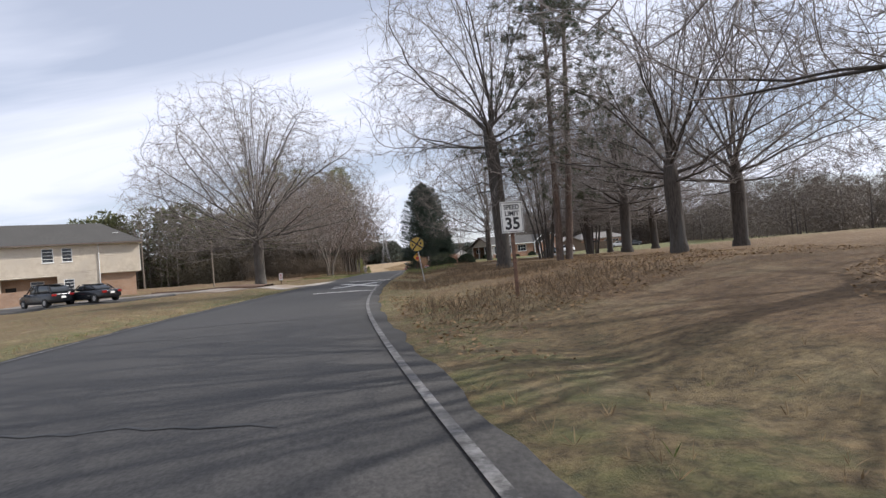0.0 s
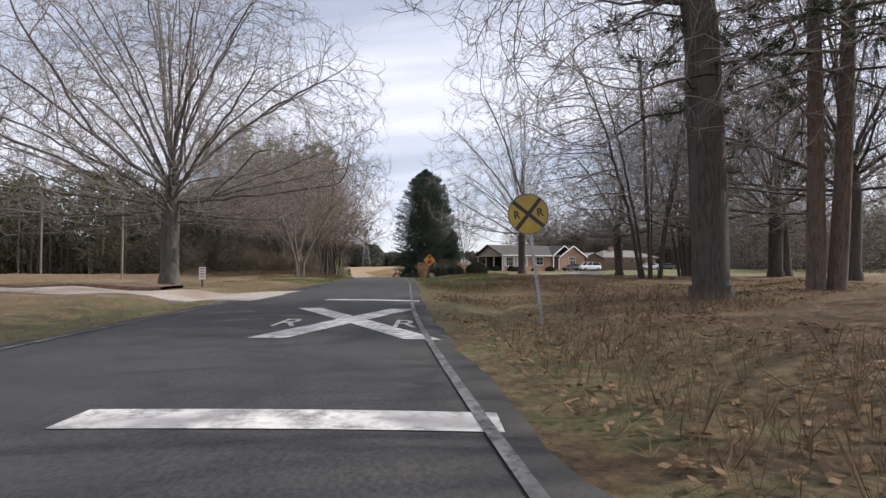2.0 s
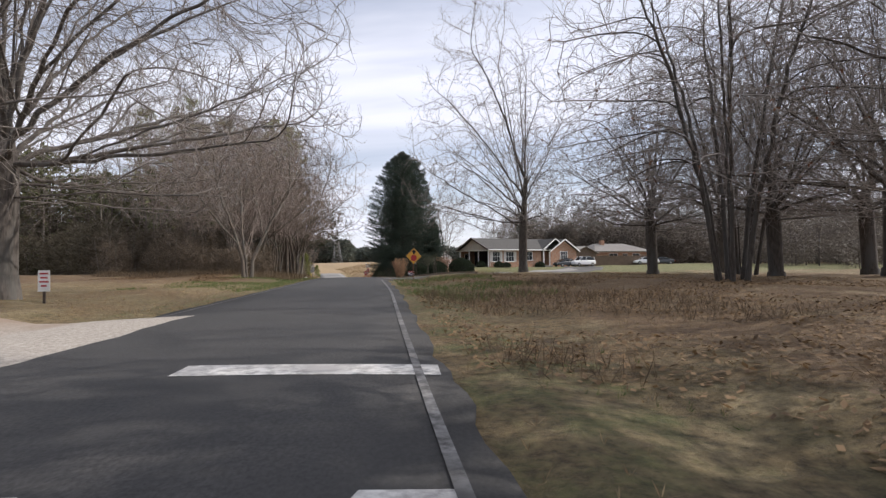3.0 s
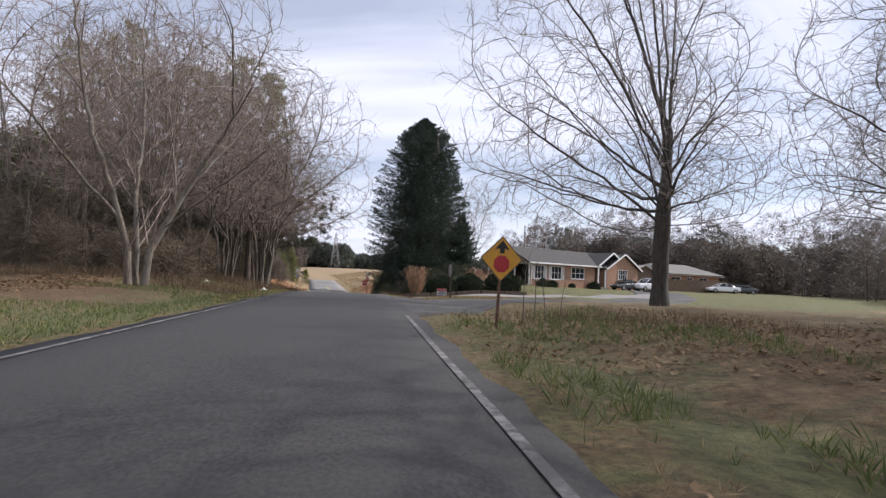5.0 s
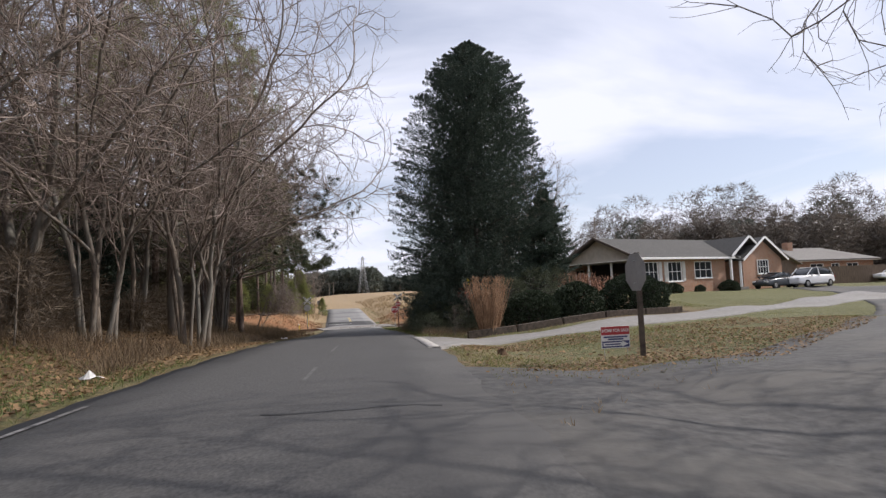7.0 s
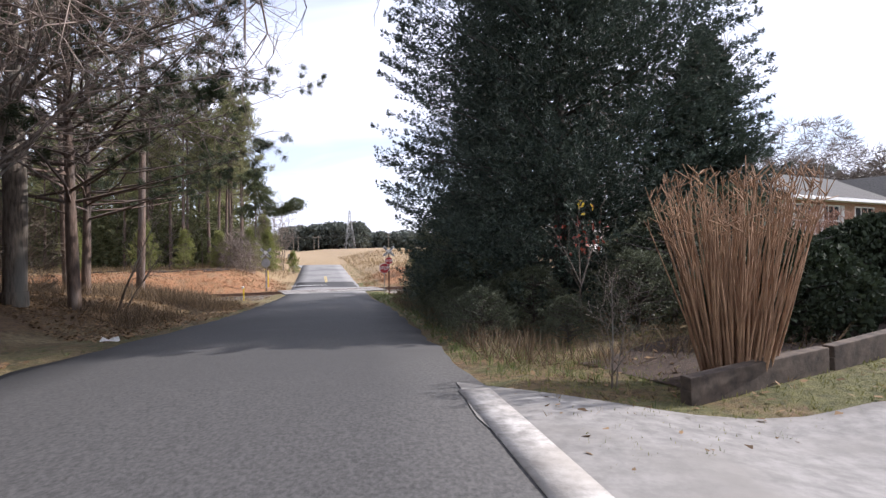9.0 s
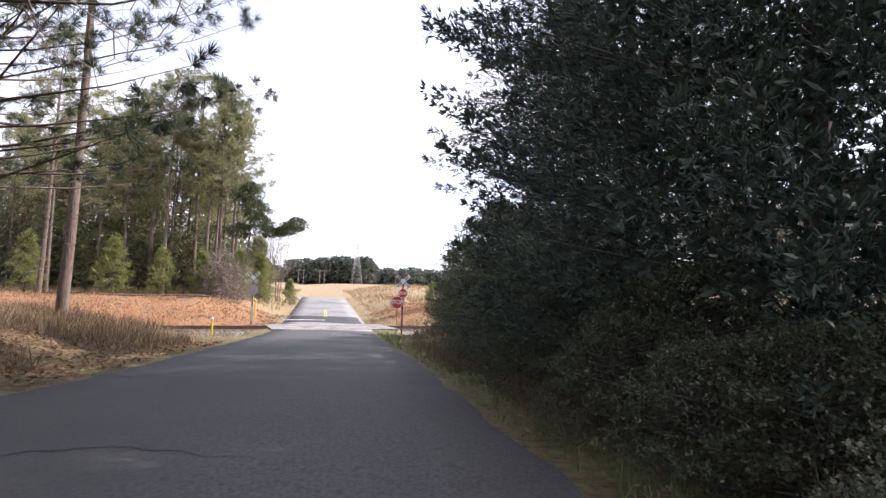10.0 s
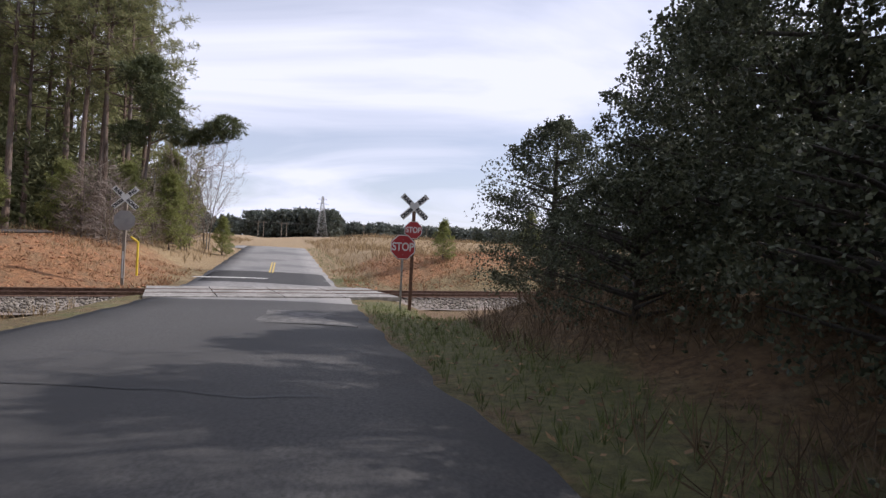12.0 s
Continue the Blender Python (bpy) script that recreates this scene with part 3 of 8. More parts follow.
def between(name, near, far, lift, material, n=70, m=16, skirt=0.3):
    """A paved area between two edge lines, lying on the ground."""
    def along(pts):
        P = np.array(pts, float)
        q = np.concatenate([[0], np.cumsum(np.linalg.norm(np.diff(P, axis=0), axis=1))]); t = np.linspace(0, q[-1], n)
        P = np.stack([np.interp(t, q, P[:, 0]), np.interp(t, q, P[:, 1])], -1)
        for _ in range(5):
            P[1:-1] = (P[:-2] + 2 * P[1:-1] + P[2:]) / 4
        return P
    A, B = along(near), along(far)
    u = np.linspace(0, 1, m)[None, :, None]
    G = A[:, None] * (1 - u) + B[:, None] * u
    wig = 0.06 * np.sin(G[..., 0] * 3.1) * np.cos(G[..., 1] * 2.3)
    GX, GY = G[..., 0] + wig, G[..., 1] - wig
    GZ = np.maximum(ground_z(GX, GY) + lift, ROAD_Z(GY) + 0.022 - 0.30 * np.maximum(GX - ROAD_R(GY), 0))
    GX, GY = (np.concatenate([g[:, :1], g, g[:, -1:]], 1) for g in (GX, GY))
    GZ = np.concatenate([GZ[:, :1] - skirt, GZ, GZ[:, -1:] - skirt], 1)
    k = m + 2
    i = np.arange(n * k).reshape(n, k)
    q = np.stack([i[:-1, :-1], i[:-1, 1:], i[1:, 1:], i[1:, :-1]], -1).reshape(-1, 4)
    return put(name, mesh_np(name, np.stack([GX, GY, GZ], -1).reshape(-1, 3), [q]), material)


tagged(between("house_drive", [(-4.3, 68.6), (-3.4, 69.6), (-0.5, 74.5), (2.8, 80), (9, 86.6), (17, 95), (24, 104), (29, 116), (30.5, 125)],
               [(-5.3, 86.0), (-4.4, 85.4), (-1.5, 84.6), (3, 88.2), (8, 93), (14, 99.6), (19, 107), (23, 117), (24, 125)], 0.025, DRIVE_ASPHALT),
       "worn grey asphalt drive leading up to the house", "driveway", kind="structure")
tagged(between("concrete_drive", [(-5.95, 91.2), (-4.3, 93.5), (0, 95.5), (7, 99.2), (14, 102.9), (22, 107)], [(-6.85, 99.9), (-4.6, 98.3), (0, 98.9), (7, 102.4), (14, 106.1), (22, 111)], 0.04, CONCRETE),
       "pale concrete drive off the road", "driveway", kind="structure")
PALE_CONCRETE = mat("pale_concrete", (0.20, 0.19, 0.175), (0.42, 0.405, 0.38), 7.0, 0.9, 0.4, c3=(0.26, 0.24, 0.21), scale3=0.8)
tagged(strip("drive_kerb", lambda y: ROAD_R(y) - 0.34, lambda y: ROAD_R(y) + 0.02, 91.4, 99.4, 0.4, 0.05, PALE_CONCRETE, cols=3, skirt=0.05), "pale worn concrete lip where the drive meets the road", "kerb", kind="structure")
tagged(ribbon("gravel_drive", [(-7.4, 41.3), (-10, 41.6), (-16, 43.6), (-24, 46.2), (-34, 48.0), (-60, 50)], [7.5, 4.6, 3.2, 3.2, 4.0, 6], 0.05, GRAVEL),
       "pale gravel drive to the apartments", "driveway", kind="structure")
tagged(ribbon("car_park", [(-21.0, 42.6), (-25, 40.5), (-34, 40.2), (-62, 42)], [2.5, 5, 9, 9], 0.09, DRIVE_ASPHALT), "grey asphalt car park beside the apartments", "car park", kind="structure")

# ---- trees ----
def tubes(segs, sides):
    """segs: rows of p0, p1 and the radii r0, r1; a tapered tube for each."""
    S = np.asarray(segs, dtype=np.float64)
    a, b, r0, r1 = S[:, 0:3], S[:, 3:6], S[:, 6], S[:, 7]
    d = b - a
    d /= np.maximum(np.linalg.norm(d, axis=1, keepdims=True), 1e-6)
    ref = np.where(np.abs(d[:, 2:3]) > 0.9, np.array([[1.0, 0, 0]]), np.array([[0, 0, 1.0]]))
    u = np.cross(d, ref); u /= np.linalg.norm(u, axis=1, keepdims=True)
    w = np.cross(d, u)
    ang = np.arange(sides) * 2 * np.pi / sides
    ring = u[:, None, :] * np.cos(ang)[None, :, None] + w[:, None, :] * np.sin(ang)[None, :, None]
    A = a[:, None, :] + ring * r0[:, None, None]; B = b[:, None, :] + ring * r1[:, None, None]
    V = np.concatenate([A, B], 1).reshape(-1, 3)
    base = np.arange(len(S))[:, None] * 2 * sides
    k = np.arange(sides); k2 = (k + 1) % sides
    F = np.stack([base + k, base + k2, base + sides + k2, base + sides + k], -1).reshape(-1, 4)
    return V, F


def tube_mesh(name, groups):
    """groups: pairs of segments and number of sides."""
    Vs, Fs, off = [], [], 0
    for segs, sides in groups:
        if len(segs):
            V, F = tubes(segs, sides)
            Vs.append(V); Fs.append(F + off); off += len(V)
    return mesh_np(name, np.concatenate(Vs), Fs)


def colonise(seed, stems, pts, step=0.55, kill=0.85, reach=4.5, lift=0.04, wander=0.04, rounds=110):
    """Grows limbs from the given stems into a crown, whose buds lie at pts. Returns the joints and the joint that each grew from."""
    rng = np.random.default_rng(seed)
    P, par = [], []
    for line in stems:
        L = np.array(line, float)
        if not P:
            P.append(np.array([0, 0, -0.4])); par.append(-1)
        if L[0][2] < 0.2:
            P.append(L[0]); par.append(0); last = len(P) - 1
        else:
            last = int(np.argmin(np.linalg.norm(np.array(P) - L[0], axis=1)))
        for q in L[1:]:
            k = max(1, int(np.linalg.norm(q - P[last]) / step)); p0 = P[last].copy()
            for j in range(1, k + 1):
                w = rng.normal(0, 0.008 if line is stems[0] else 0.04, 3) * (p0[2] > 2)
                P.append(p0 + (q - p0) * j / k + w); par.append(last); last = len(P) - 1
    P, par = np.array(P), list(par)
    A = np.asarray(pts, float)
    live = P[:, 2] > 2.2
    ids = np.nonzero(live)[0]
    near, dist = np.zeros(len(A), int), np.full(len(A), 1e9)
    for lo in range(0, len(A), 400):
        d = np.linalg.norm(A[lo:lo + 400, None] - P[None, ids], axis=2)
        near[lo:lo + 400] = ids[d.argmin(1)]; dist[lo:lo + 400] = d.min(1)
    grown = np.zeros(len(P), int)
    for r in range(rounds):
        act = (dist < reach * (3 if r < 6 else 1)) & (grown[near] < 3)
        if not act.any():
            break
        u = A[act] - P[near[act]]; u /= np.maximum(np.linalg.norm(u, axis=1, keepdims=True), 1e-6)
        S = np.zeros_like(P); np.add.at(S, near[act], u)
        k = np.unique(near[act])
        d = S[k] / np.maximum(np.linalg.norm(S[k], axis=1, keepdims=True), 1e-6)
        pk = np.array([par[i] for i in k]); way = P[k] - P[np.maximum(pk, 0)]
        way /= np.maximum(np.linalg.norm(way, axis=1, keepdims=True), 1e-6)
        d = d + 0.95 * way * (grown[k] == 0)[:, None] + rng.normal(0, wander, d.shape) + np.array([0, 0, lift])
        d /= np.linalg.norm(d, axis=1, keepdims=True)
        d += way * np.clip(0.55 - (d * way).sum(1, keepdims=True), 0, 2)      # no limb doubles back
        d /= np.linalg.norm(d, axis=1, keepdims=True)
        Q = P[k] + d * step
        grown[k] += 1
        base = len(P)
        P = np.concatenate([P, Q]); par += list(k); grown = np.concatenate([grown, np.zeros(len(Q), int)])
        for lo in range(0, len(A), 400):
            dd = np.linalg.norm(A[lo:lo + 400, None] - Q[None], axis=2)
            j = dd.argmin(1); m = dd.min(1); b_ = m < dist[lo:lo + 400]
            near[lo:lo + 400][b_] = base + j[b_]; dist[lo:lo + 400][b_] = m[b_]
        keep = dist > kill
        A, near, dist = A[keep], near[keep], dist[keep]
        if not len(A):
            break
    return P, np.array(par)


def colony_tree(name, seed, stems, pts, bark, twig, trunk_r, tip=0.011, per=2, twig_len=0.75, twig_r=0.007, droop=0.0, flare=1.3, sub=2, slim=1.0, **grow):
    """The meshes of a bare tree whose limbs fork and taper as they reach into the crown: limbs, and twigs."""
    P, par = colonise(seed, stems, pts, **grow)
    rng = np.random.default_rng(seed + 1)
    n = len(P)
    e, load, kids = 2.25, np.zeros(n), np.zeros(n, int)
    for i in range(n - 1, -1, -1):
        load[i] = max(load[i], 1.0)
        if par[i] >= 0:
            load[par[i]] += load[i]; kids[par[i]] += 1
    rad = tip * load ** (1 / e)
    roots = np.nonzero(par < 0)[0]
    top = rad[roots].max()
    # the trunk's girth is given: the thicker a limb, the more it follows it
    rad = np.where(rad > tip * 2, tip * 2 * (np.maximum(rad, tip * 2) / (tip * 2)) ** (math.log(trunk_r / (tip * 2)) / max(0.1, math.log(top / (tip * 2)))), rad)
    out = np.hypot(P[:, 0], P[:, 1])
    rad = np.maximum(tip, rad * (1 - (1 - slim) * np.clip((out - 0.35) / 0.5, 0, 1)))      # limbs slimmer than the trunk would have them
    k = np.nonzero(par >= 0)[0]
    a, b_ = P[par[k]], P[k]
    heir = np.full(n, -1)                      # the thickest limb at a joint carries its parent's girth on
    for i in k:
        if heir[par[i]] < 0 or rad[i] > rad[heir[par[i]]]:
            heir[par[i]] = i
    r1 = rad[k]; r0 = np.where(heir[par[k]] == k, rad[par[k]], np.minimum(rad[par[k]], r1 * 1.18))
    low = P[k][:, 2] < 1.0
    r0 = np.where(low, r0 * (1 + (flare - 1) * np.clip(1 - a[:, 2], 0, 1)), r0); r1 = np.where(low, r1 * (1 + (flare - 1) * np.clip(1 - b_[:, 2], 0, 1)), r1)
    S = np.concatenate([a, b_, r0[:, None], r1[:, None]], 1)
    big, mid = r1 > 0.06, (r1 <= 0.06) & (r1 > 0.028)
    wood = tube_mesh(name + "_trunk", [(S[big], 9), (S[mid], 5)]); wood.materials.append(bark)
    wood.polygons.foreach_set("use_smooth", [True] * len(wood.polygons))
    small = S[~big & ~mid]
    # twigs on the outer joints
    o = np.nonzero((rad < 0.03) & (par >= 0))[0]
    D = P[o] - P[par[o]]; D /= np.maximum(np.linalg.norm(D, axis=1, keepdims=True), 1e-6)
    groups = [(small, 4)]
    src, dirs, ln, rr = np.repeat(P[o], per, 0), np.repeat(D, per, 0), twig_len, np.minimum(np.repeat(rad[o], per) * 0.7, twig_r)
    for level in range(2):
        m = len(src)
        side = rng.normal(0, 1, (m, 3)); side -= (side * dirs).sum(1, keepdims=True) * dirs
        side /= np.linalg.norm(side, axis=1, keepdims=True)
        ang = rng.uniform(0.35, 1.0, m)[:, None]
        d = dirs * np.cos(ang) + side * np.sin(ang) + np.array([0, 0, 0.12 - droop])
        d /= np.linalg.norm(d, axis=1, keepdims=True)
        L = ln * rng.uniform(0.45, 1.25, m)[:, None]
        mid_ = src + d * L * 0.5
        d2 = d + rng.normal(0, 0.15, (m, 3)) + np.array([0, 0, 0.10 - droop]); d2 /= np.linalg.norm(d2, axis=1, keepdims=True)
        end = mid_ + d2 * L * 0.5
        groups.append((np.concatenate([src, mid_, rr[:, None], rr[:, None] * 0.8], 1), 3)); groups.append((np.concatenate([mid_, end, rr[:, None] * 0.8, rr[:, None] * 0.45], 1), 3))
        if level == 0:
            f = rng.uniform(0.1, 1.0, (m, sub, 1))
            src = (mid_[:, None] + (end - mid_)[:, None] * f).reshape(-1, 3)
            dirs, ln, rr = np.repeat(d2, sub, 0), ln * 0.62, np.repeat(rr, sub) * 0.62
    haze = tube_mesh(name + "_crown", groups); haze.materials.append(twig)
    return wood, haze, [Vector(p) for p in P[o]]


def dome(seed, n, profile, radius, shell=0.55, offset=(0, 0), squash=1.0):
    """Buds in a crown: its width by height, denser towards the outside."""
    rng = np.random.default_rng(seed)
    z0, z1 = profile[0][0], profile[-1][0]
    f = interp(profile)
    z = rng.uniform(z0, z1, 6 * n)
    w = f(z)
    z = z[rng.random(6 * n) < (w / w.max()) ** 1.6][:n]
    a = rng.random(len(z)) * 2 * np.pi
    lob = 1 + 0.10 * np.sin(3 * a + seed + 0.3 * z) + 0.08 * np.sin(5 * a - 0.5 * z + 2 * seed)
    r = radius * f(z) * lob * rng.random(len(z)) ** shell
    return np.stack([offset[0] + r * np.cos(a), offset[1] + r * np.sin(a) * squash, z], -1)


class Grower:
    """Grows the limbs of a bare tree. levels: one row for each order of branches:
    (number, start on the parent, end, angle, length, droop or lift, crookedness)."""

    def __init__(self, seed, levels, min_r=0.012, bend=0):
        self.r = random.Random(seed)
        self.levels, self.min_r, self.bend = levels, min_r, bend
        self.segs = {}
        self.tips = []

    def limb(self, p, d, length, r0, order, r_end=0.16, bow=None):
        rr = self.r
        lift, crook = self.levels[order - 1][5:7] if order else (0.0, 0.05)
        if bow:
            lift, crook = bow
        n = max(2, min(9, int(length / (1.1 if order < 2 else 0.55)) + 1)) if order < 3 else (3 if order == 3 else 2) + self.bend
        pts = [p.copy()]
        d = d.normalized()
        for k in range(n):
            d = d + Vector((rr.gauss(0, crook), rr.gauss(0, crook), rr.gauss(0, crook) + lift / n))
            d.normalize()
            p = p + d * (length / n)
            pts.append(p.copy())
        rad = [r0 * (1 - (1 - r_end) * (k / n)) for k in range(n + 1)]
        out = self.segs.setdefault(order, [])
        for k in range(n):
            out.append((*pts[k], *pts[k + 1], max(rad[k], self.min_r), max(rad[k + 1], self.min_r * 0.7)))
        if order < len(self.levels):
            num, s, e, ang, ln = self.levels[order][:5]
            num = max(1, int(num * rr.uniform(0.75, 1.25)))
            turn = rr.uniform(0, 6.28)
            for i in range(num):
                f = s + (e - s) * ((i + rr.random()) / num)
                k = min(n - 1, int(f * n)); g = f * n - k
                q = pts[k].lerp(pts[k + 1], g)
                dd = (pts[k + 1] - pts[k]).normalized()
                turn += 2.4 + rr.uniform(-0.5, 0.5)
                side = dd.orthogonal().normalized()
                side.rotate(Matrix.Rotation(turn, 3, dd))
                a = radians(ang * rr.uniform(0.7, 1.3) * (1.25 - 0.75 * f if order == 0 and len(self.levels) == 4 else 1.0))
                child = dd * math.cos(a) + side * math.sin(a)
                if order >= 1 and child.z < 0:
                    child.z *= 0.35
                cl = ln * rr.uniform(0.7, 1.25) * (1.15 - 0.55 * f)
                cr = max(self.min_r, (rad[k] * (1 - g) + rad[k + 1] * g) * rr.uniform(0.42, 0.62) * (0.6 if order == 0 and len(self.levels) == 4 else 1.0))
                self.limb(q, child, cl, cr, order + 1)
        else:
            self.tips.append(p.copy())


def bare_tree(name, seed, stems, levels, bark, twig, min_r=0.012, flare=1.35, extra=(), bend=0):
    """The meshes of a bare tree: limbs, and the haze of twigs. stems: base offset, direction, length, radius."""
    g = Grower(seed, levels, min_r, bend)
    for off, d, ln, r in stems:
        g.limb(Vector(off), Vector(d), ln, r, 0, 0.2)
        if flare:
            g.segs[0].append((*(Vector(off) - Vector((0, 0, 0.3))), *(Vector(off) + Vector(d).normalized() * 0.9), r * flare, r * 0.99))
    for off, d, ln, r, *bow in extra:
        g.limb(Vector(off), Vector(d), ln, r, 1, bow=bow)
    top = len(levels)
    thick = [(g.segs.get(0, []), 10), (g.segs.get(1, []), 7), (g.segs.get(2, []) if top > 3 else [], 5)]
    thin = [(g.segs.get(k, []), 4 if k < top else 3) for k in range(3 if top > 3 else 2, top + 1)]
    wood = tube_mesh(name + "_trunk", thick); wood.materials.append(bark)
    haze = tube_mesh(name + "_crown", thin); haze.materials.append(twig)
    return wood, haze, g


def plant(kind, meshes, x, y, label, category="tree", group="", rz=0.0, s=1.0, sink=0.05, names=("trunk", "crown"), tilt=(0, 0), sz=1.0):
    m = pose(x, y, gz(x, y) - sink, tilt[0], tilt[1], rz) @ Matrix.Diagonal((s, s, s * sz, 1))
    e = thing(kind, m, label, category, group)
    for nm, me in zip(names, meshes):
        o = new(nm, me); o.parent = e
    return e


BARK_GREY = mat("grey_bark", (0.050, 0.043, 0.037), (0.135, 0.116, 0.101), 5.0, 0.95, 0.7, c3=(0.10, 0.096, 0.088), scale3=0.7, stretch=(3, 3, 0.5), dist=0.03)
def gp0(x, y):
    return pose(x, y, gz(x, y))


# the great oak: a short trunk, long level limbs below, and rising ones above
def arms(n, z0, dz, r1, r2, up, seed, a0=0.0):
    """First limbs, from a trunk at the origin: each goes out level and then rises."""
    rr = random.Random(seed); out = []
    for k in range(n):
        a = a0 + 6.283 * k / n * (1 if n < 7 else 1.62) + rr.uniform(-0.25, 0.25); z = z0 + dz * k / max(1, n - 1)
        c, q = math.cos(a), math.sin(a)
        out.append([(0.05 * c, 0.05 * q, z), (r1 * 0.5 * c, r1 * 0.5 * q, z + up * 0.35 + rr.uniform(-0.2, 0.2)), (r1 * math.cos(a + 0.15), r1 * math.sin(a + 0.15), z + up * 0.75), (r2 * math.cos(a - 0.05), r2 * math.sin(a - 0.05), z + up * 1.5 + rr.uniform(-0.3, 0.3))])
    return out


def fan(seed, rows, env, z0, side=(0.0, 0.0), forks=2, bow=0.16):
    """Limbs that fan out of a trunk at the origin. rows: number, elevation from and to, height on the trunk from and to, part of the crown's reach.
    env: reach by elevation in degrees; side: the way to which the crown leans, and how much."""
    rr = random.Random(seed); f = interp(env); out = []; turn = rr.uniform(0, 6.28)
    for n, e0, e1, h0, h1, share in rows:
        for k in range(n):
            u = (k + rr.random() * 0.6) / n
            e, h = e0 + (e1 - e0) * u, h0 + (h1 - h0) * u
            turn += 2.4 + rr.uniform(-0.35, 0.35)
            far = float(f(e)) * share * (1 + side[1] * math.cos(turn - side[0])) * rr.uniform(0.88, 1.08)

            def line(p, a, el, length, b_, k_):
                pts = [p]; a2 = a
                for j in range(k_):
                    q = radians(el + b_ * 57.3 * (0.5 - (j + 0.5) / k_))
                    a2 += rr.uniform(-0.10, 0.10)
                    x, y, z = pts[-1]; d = length / k_
                    pts.append((x + d * math.cos(q) * math.cos(a2), y + d * math.cos(q) * math.sin(a2), z + d * math.sin(q)))
                return pts
            b_ = bow * 2.2 if e > 35 else (-bow if e < 12 else bow * 0.5)
            main = line((0.04 * math.cos(turn), 0.04 * math.sin(turn), h), turn, e, far, b_, 5)
            out.append(main)
            for i in range(forks):
                s_ = 1 + (i % 3)
                x, y, z = main[s_]
                out.append(line((x, y, z), turn + (1 if i % 2 else -1) * rr.uniform(0.3, 0.6), min(84, e + rr.uniform(-4, 16)), far * (1 - s_ / 5.5) * rr.uniform(0.6, 0.85), b_ * 0.5, 4))
    return out


def buds(seed, n, env, z0, side=(0.0, 0.0), low=-6.0, shell=0.42):
    """Buds in a crown that reaches from its fork as far as env says, by elevation."""
    rng = np.random.default_rng(seed); f = interp(env)
    e = np.degrees(np.arcsin(rng.uniform(math.sin(radians(low)), 1, 9 * n)))
    w = f(e) ** 3
    e = e[rng.random(9 * n) < w / w.max()][:n]
    a = rng.random(len(e)) * 2 * np.pi
    lob = 1 + 0.07 * np.sin(3 * a + seed + e * 0.05) + 0.06 * np.sin(7 * a - e * 0.11 + seed)
    r = f(e) * lob * (1 + side[1] * np.cos(a - side[0])) * rng.random(len(e)) ** shell
    q = np.radians(e)
    return np.stack([r * np.cos(q) * np.cos(a), r * np.cos(q) * np.sin(a), z0 + r * np.sin(q)], -1)


OAK_REACH = [(-16, 7.0), (-8, 9.6), (0, 11.4), (12, 13.4), (25, 13.6), (45, 13.8), (62, 14.6), (78, 15.4), (90, 15.6)]
oak = colony_tree("oak", 11, [[(0, 0, -0.2), (0, 0, 2.6), (0.05, 0, 5.0), (0.1, 0.05, 6.6), (0.3, 0.1, 9.5), (0.4, 0.1, 14.0), (0.3, 0.1, 19.0)]] + fan(3, [(11, -9, 10, 3.9, 5.2, 0.82), (11, 14, 42, 4.6, 5.8, 0.86), (8, 48, 72, 5.4, 7.2, 0.88), (4, 74, 82, 6.0, 7.0, 0.9)], OAK_REACH, 5.2),
                  buds(5, 9000, OAK_REACH, 5.2, low=-14), BARK_GREY, TWIG, 0.52, slim=0.85, tip=0.012, per=2, twig_len=0.75, twig_r=0.008, sub=1, kill=0.56, reach=2.4, lift=0.10)
FORKED = [(-15, 6.2), (0, 7.4), (20, 8.4), (45, 9.6), (65, 11.4), (90, 12.4)]
oak2 = colony_tree("oak", 23, [[(0, 0, -0.2), (-0.05, 0, 4), (-0.15, 0, 8), (-0.45, 0.1, 10.4), (-1.2, 0.2, 13.5), (-1.7, 0.3, 18.0), (-1.9, 0.2, 21)], [(-0.3, 0, 9.6), (-1.8, -0.2, 11.2), (-3.6, -0.3, 12.3), (-5.4, -0.5, 14.6), (-6.6, -0.5, 17.5)],
                               [(-0.1, 0, 9.0), (-1.5, 0.1, 9.6), (-3.3, 0, 9.0), (-5.6, -0.3, 8.5), (-7.2, -0.4, 8.7)], [(-0.2, 0, 9.8), (1.0, 0.3, 12.5), (1.6, 0.4, 16), (2.2, 0.5, 20)]]
                   + fan(6, [(5, 0, 20, 8.2, 9.6, 0.8), (6, 30, 55, 9.0, 10.4, 0.85), (4, 60, 76, 9.6, 11.0, 0.9)], FORKED, 9.8, (3.14, 0.2)) + arms(9, 4.8, 3.6, 1.6, 3.2, -0.3, 7, 0.4),
                   np.concatenate([buds(6, 4300, FORKED, 9.8, (3.14, 0.2), low=-18), dome(6, 1100, [(4.0, 0.6), (5.5, 1.0), (8, 1.0), (10, 0.8)], 5.4, 0.6, (-1.2, 0))]), BARK, TWIG, 0.50, slim=0.75, tip=0.0115, per=2, twig_len=0.75, twig_r=0.008, sub=1, droop=0.06, kill=0.6, reach=2.6, lift=0.05)
WIDE_REACH = [(-8, 7.0), (0, 8.4), (15, 9.6), (40, 10.4), (65, 12.0), (90, 13.0)]
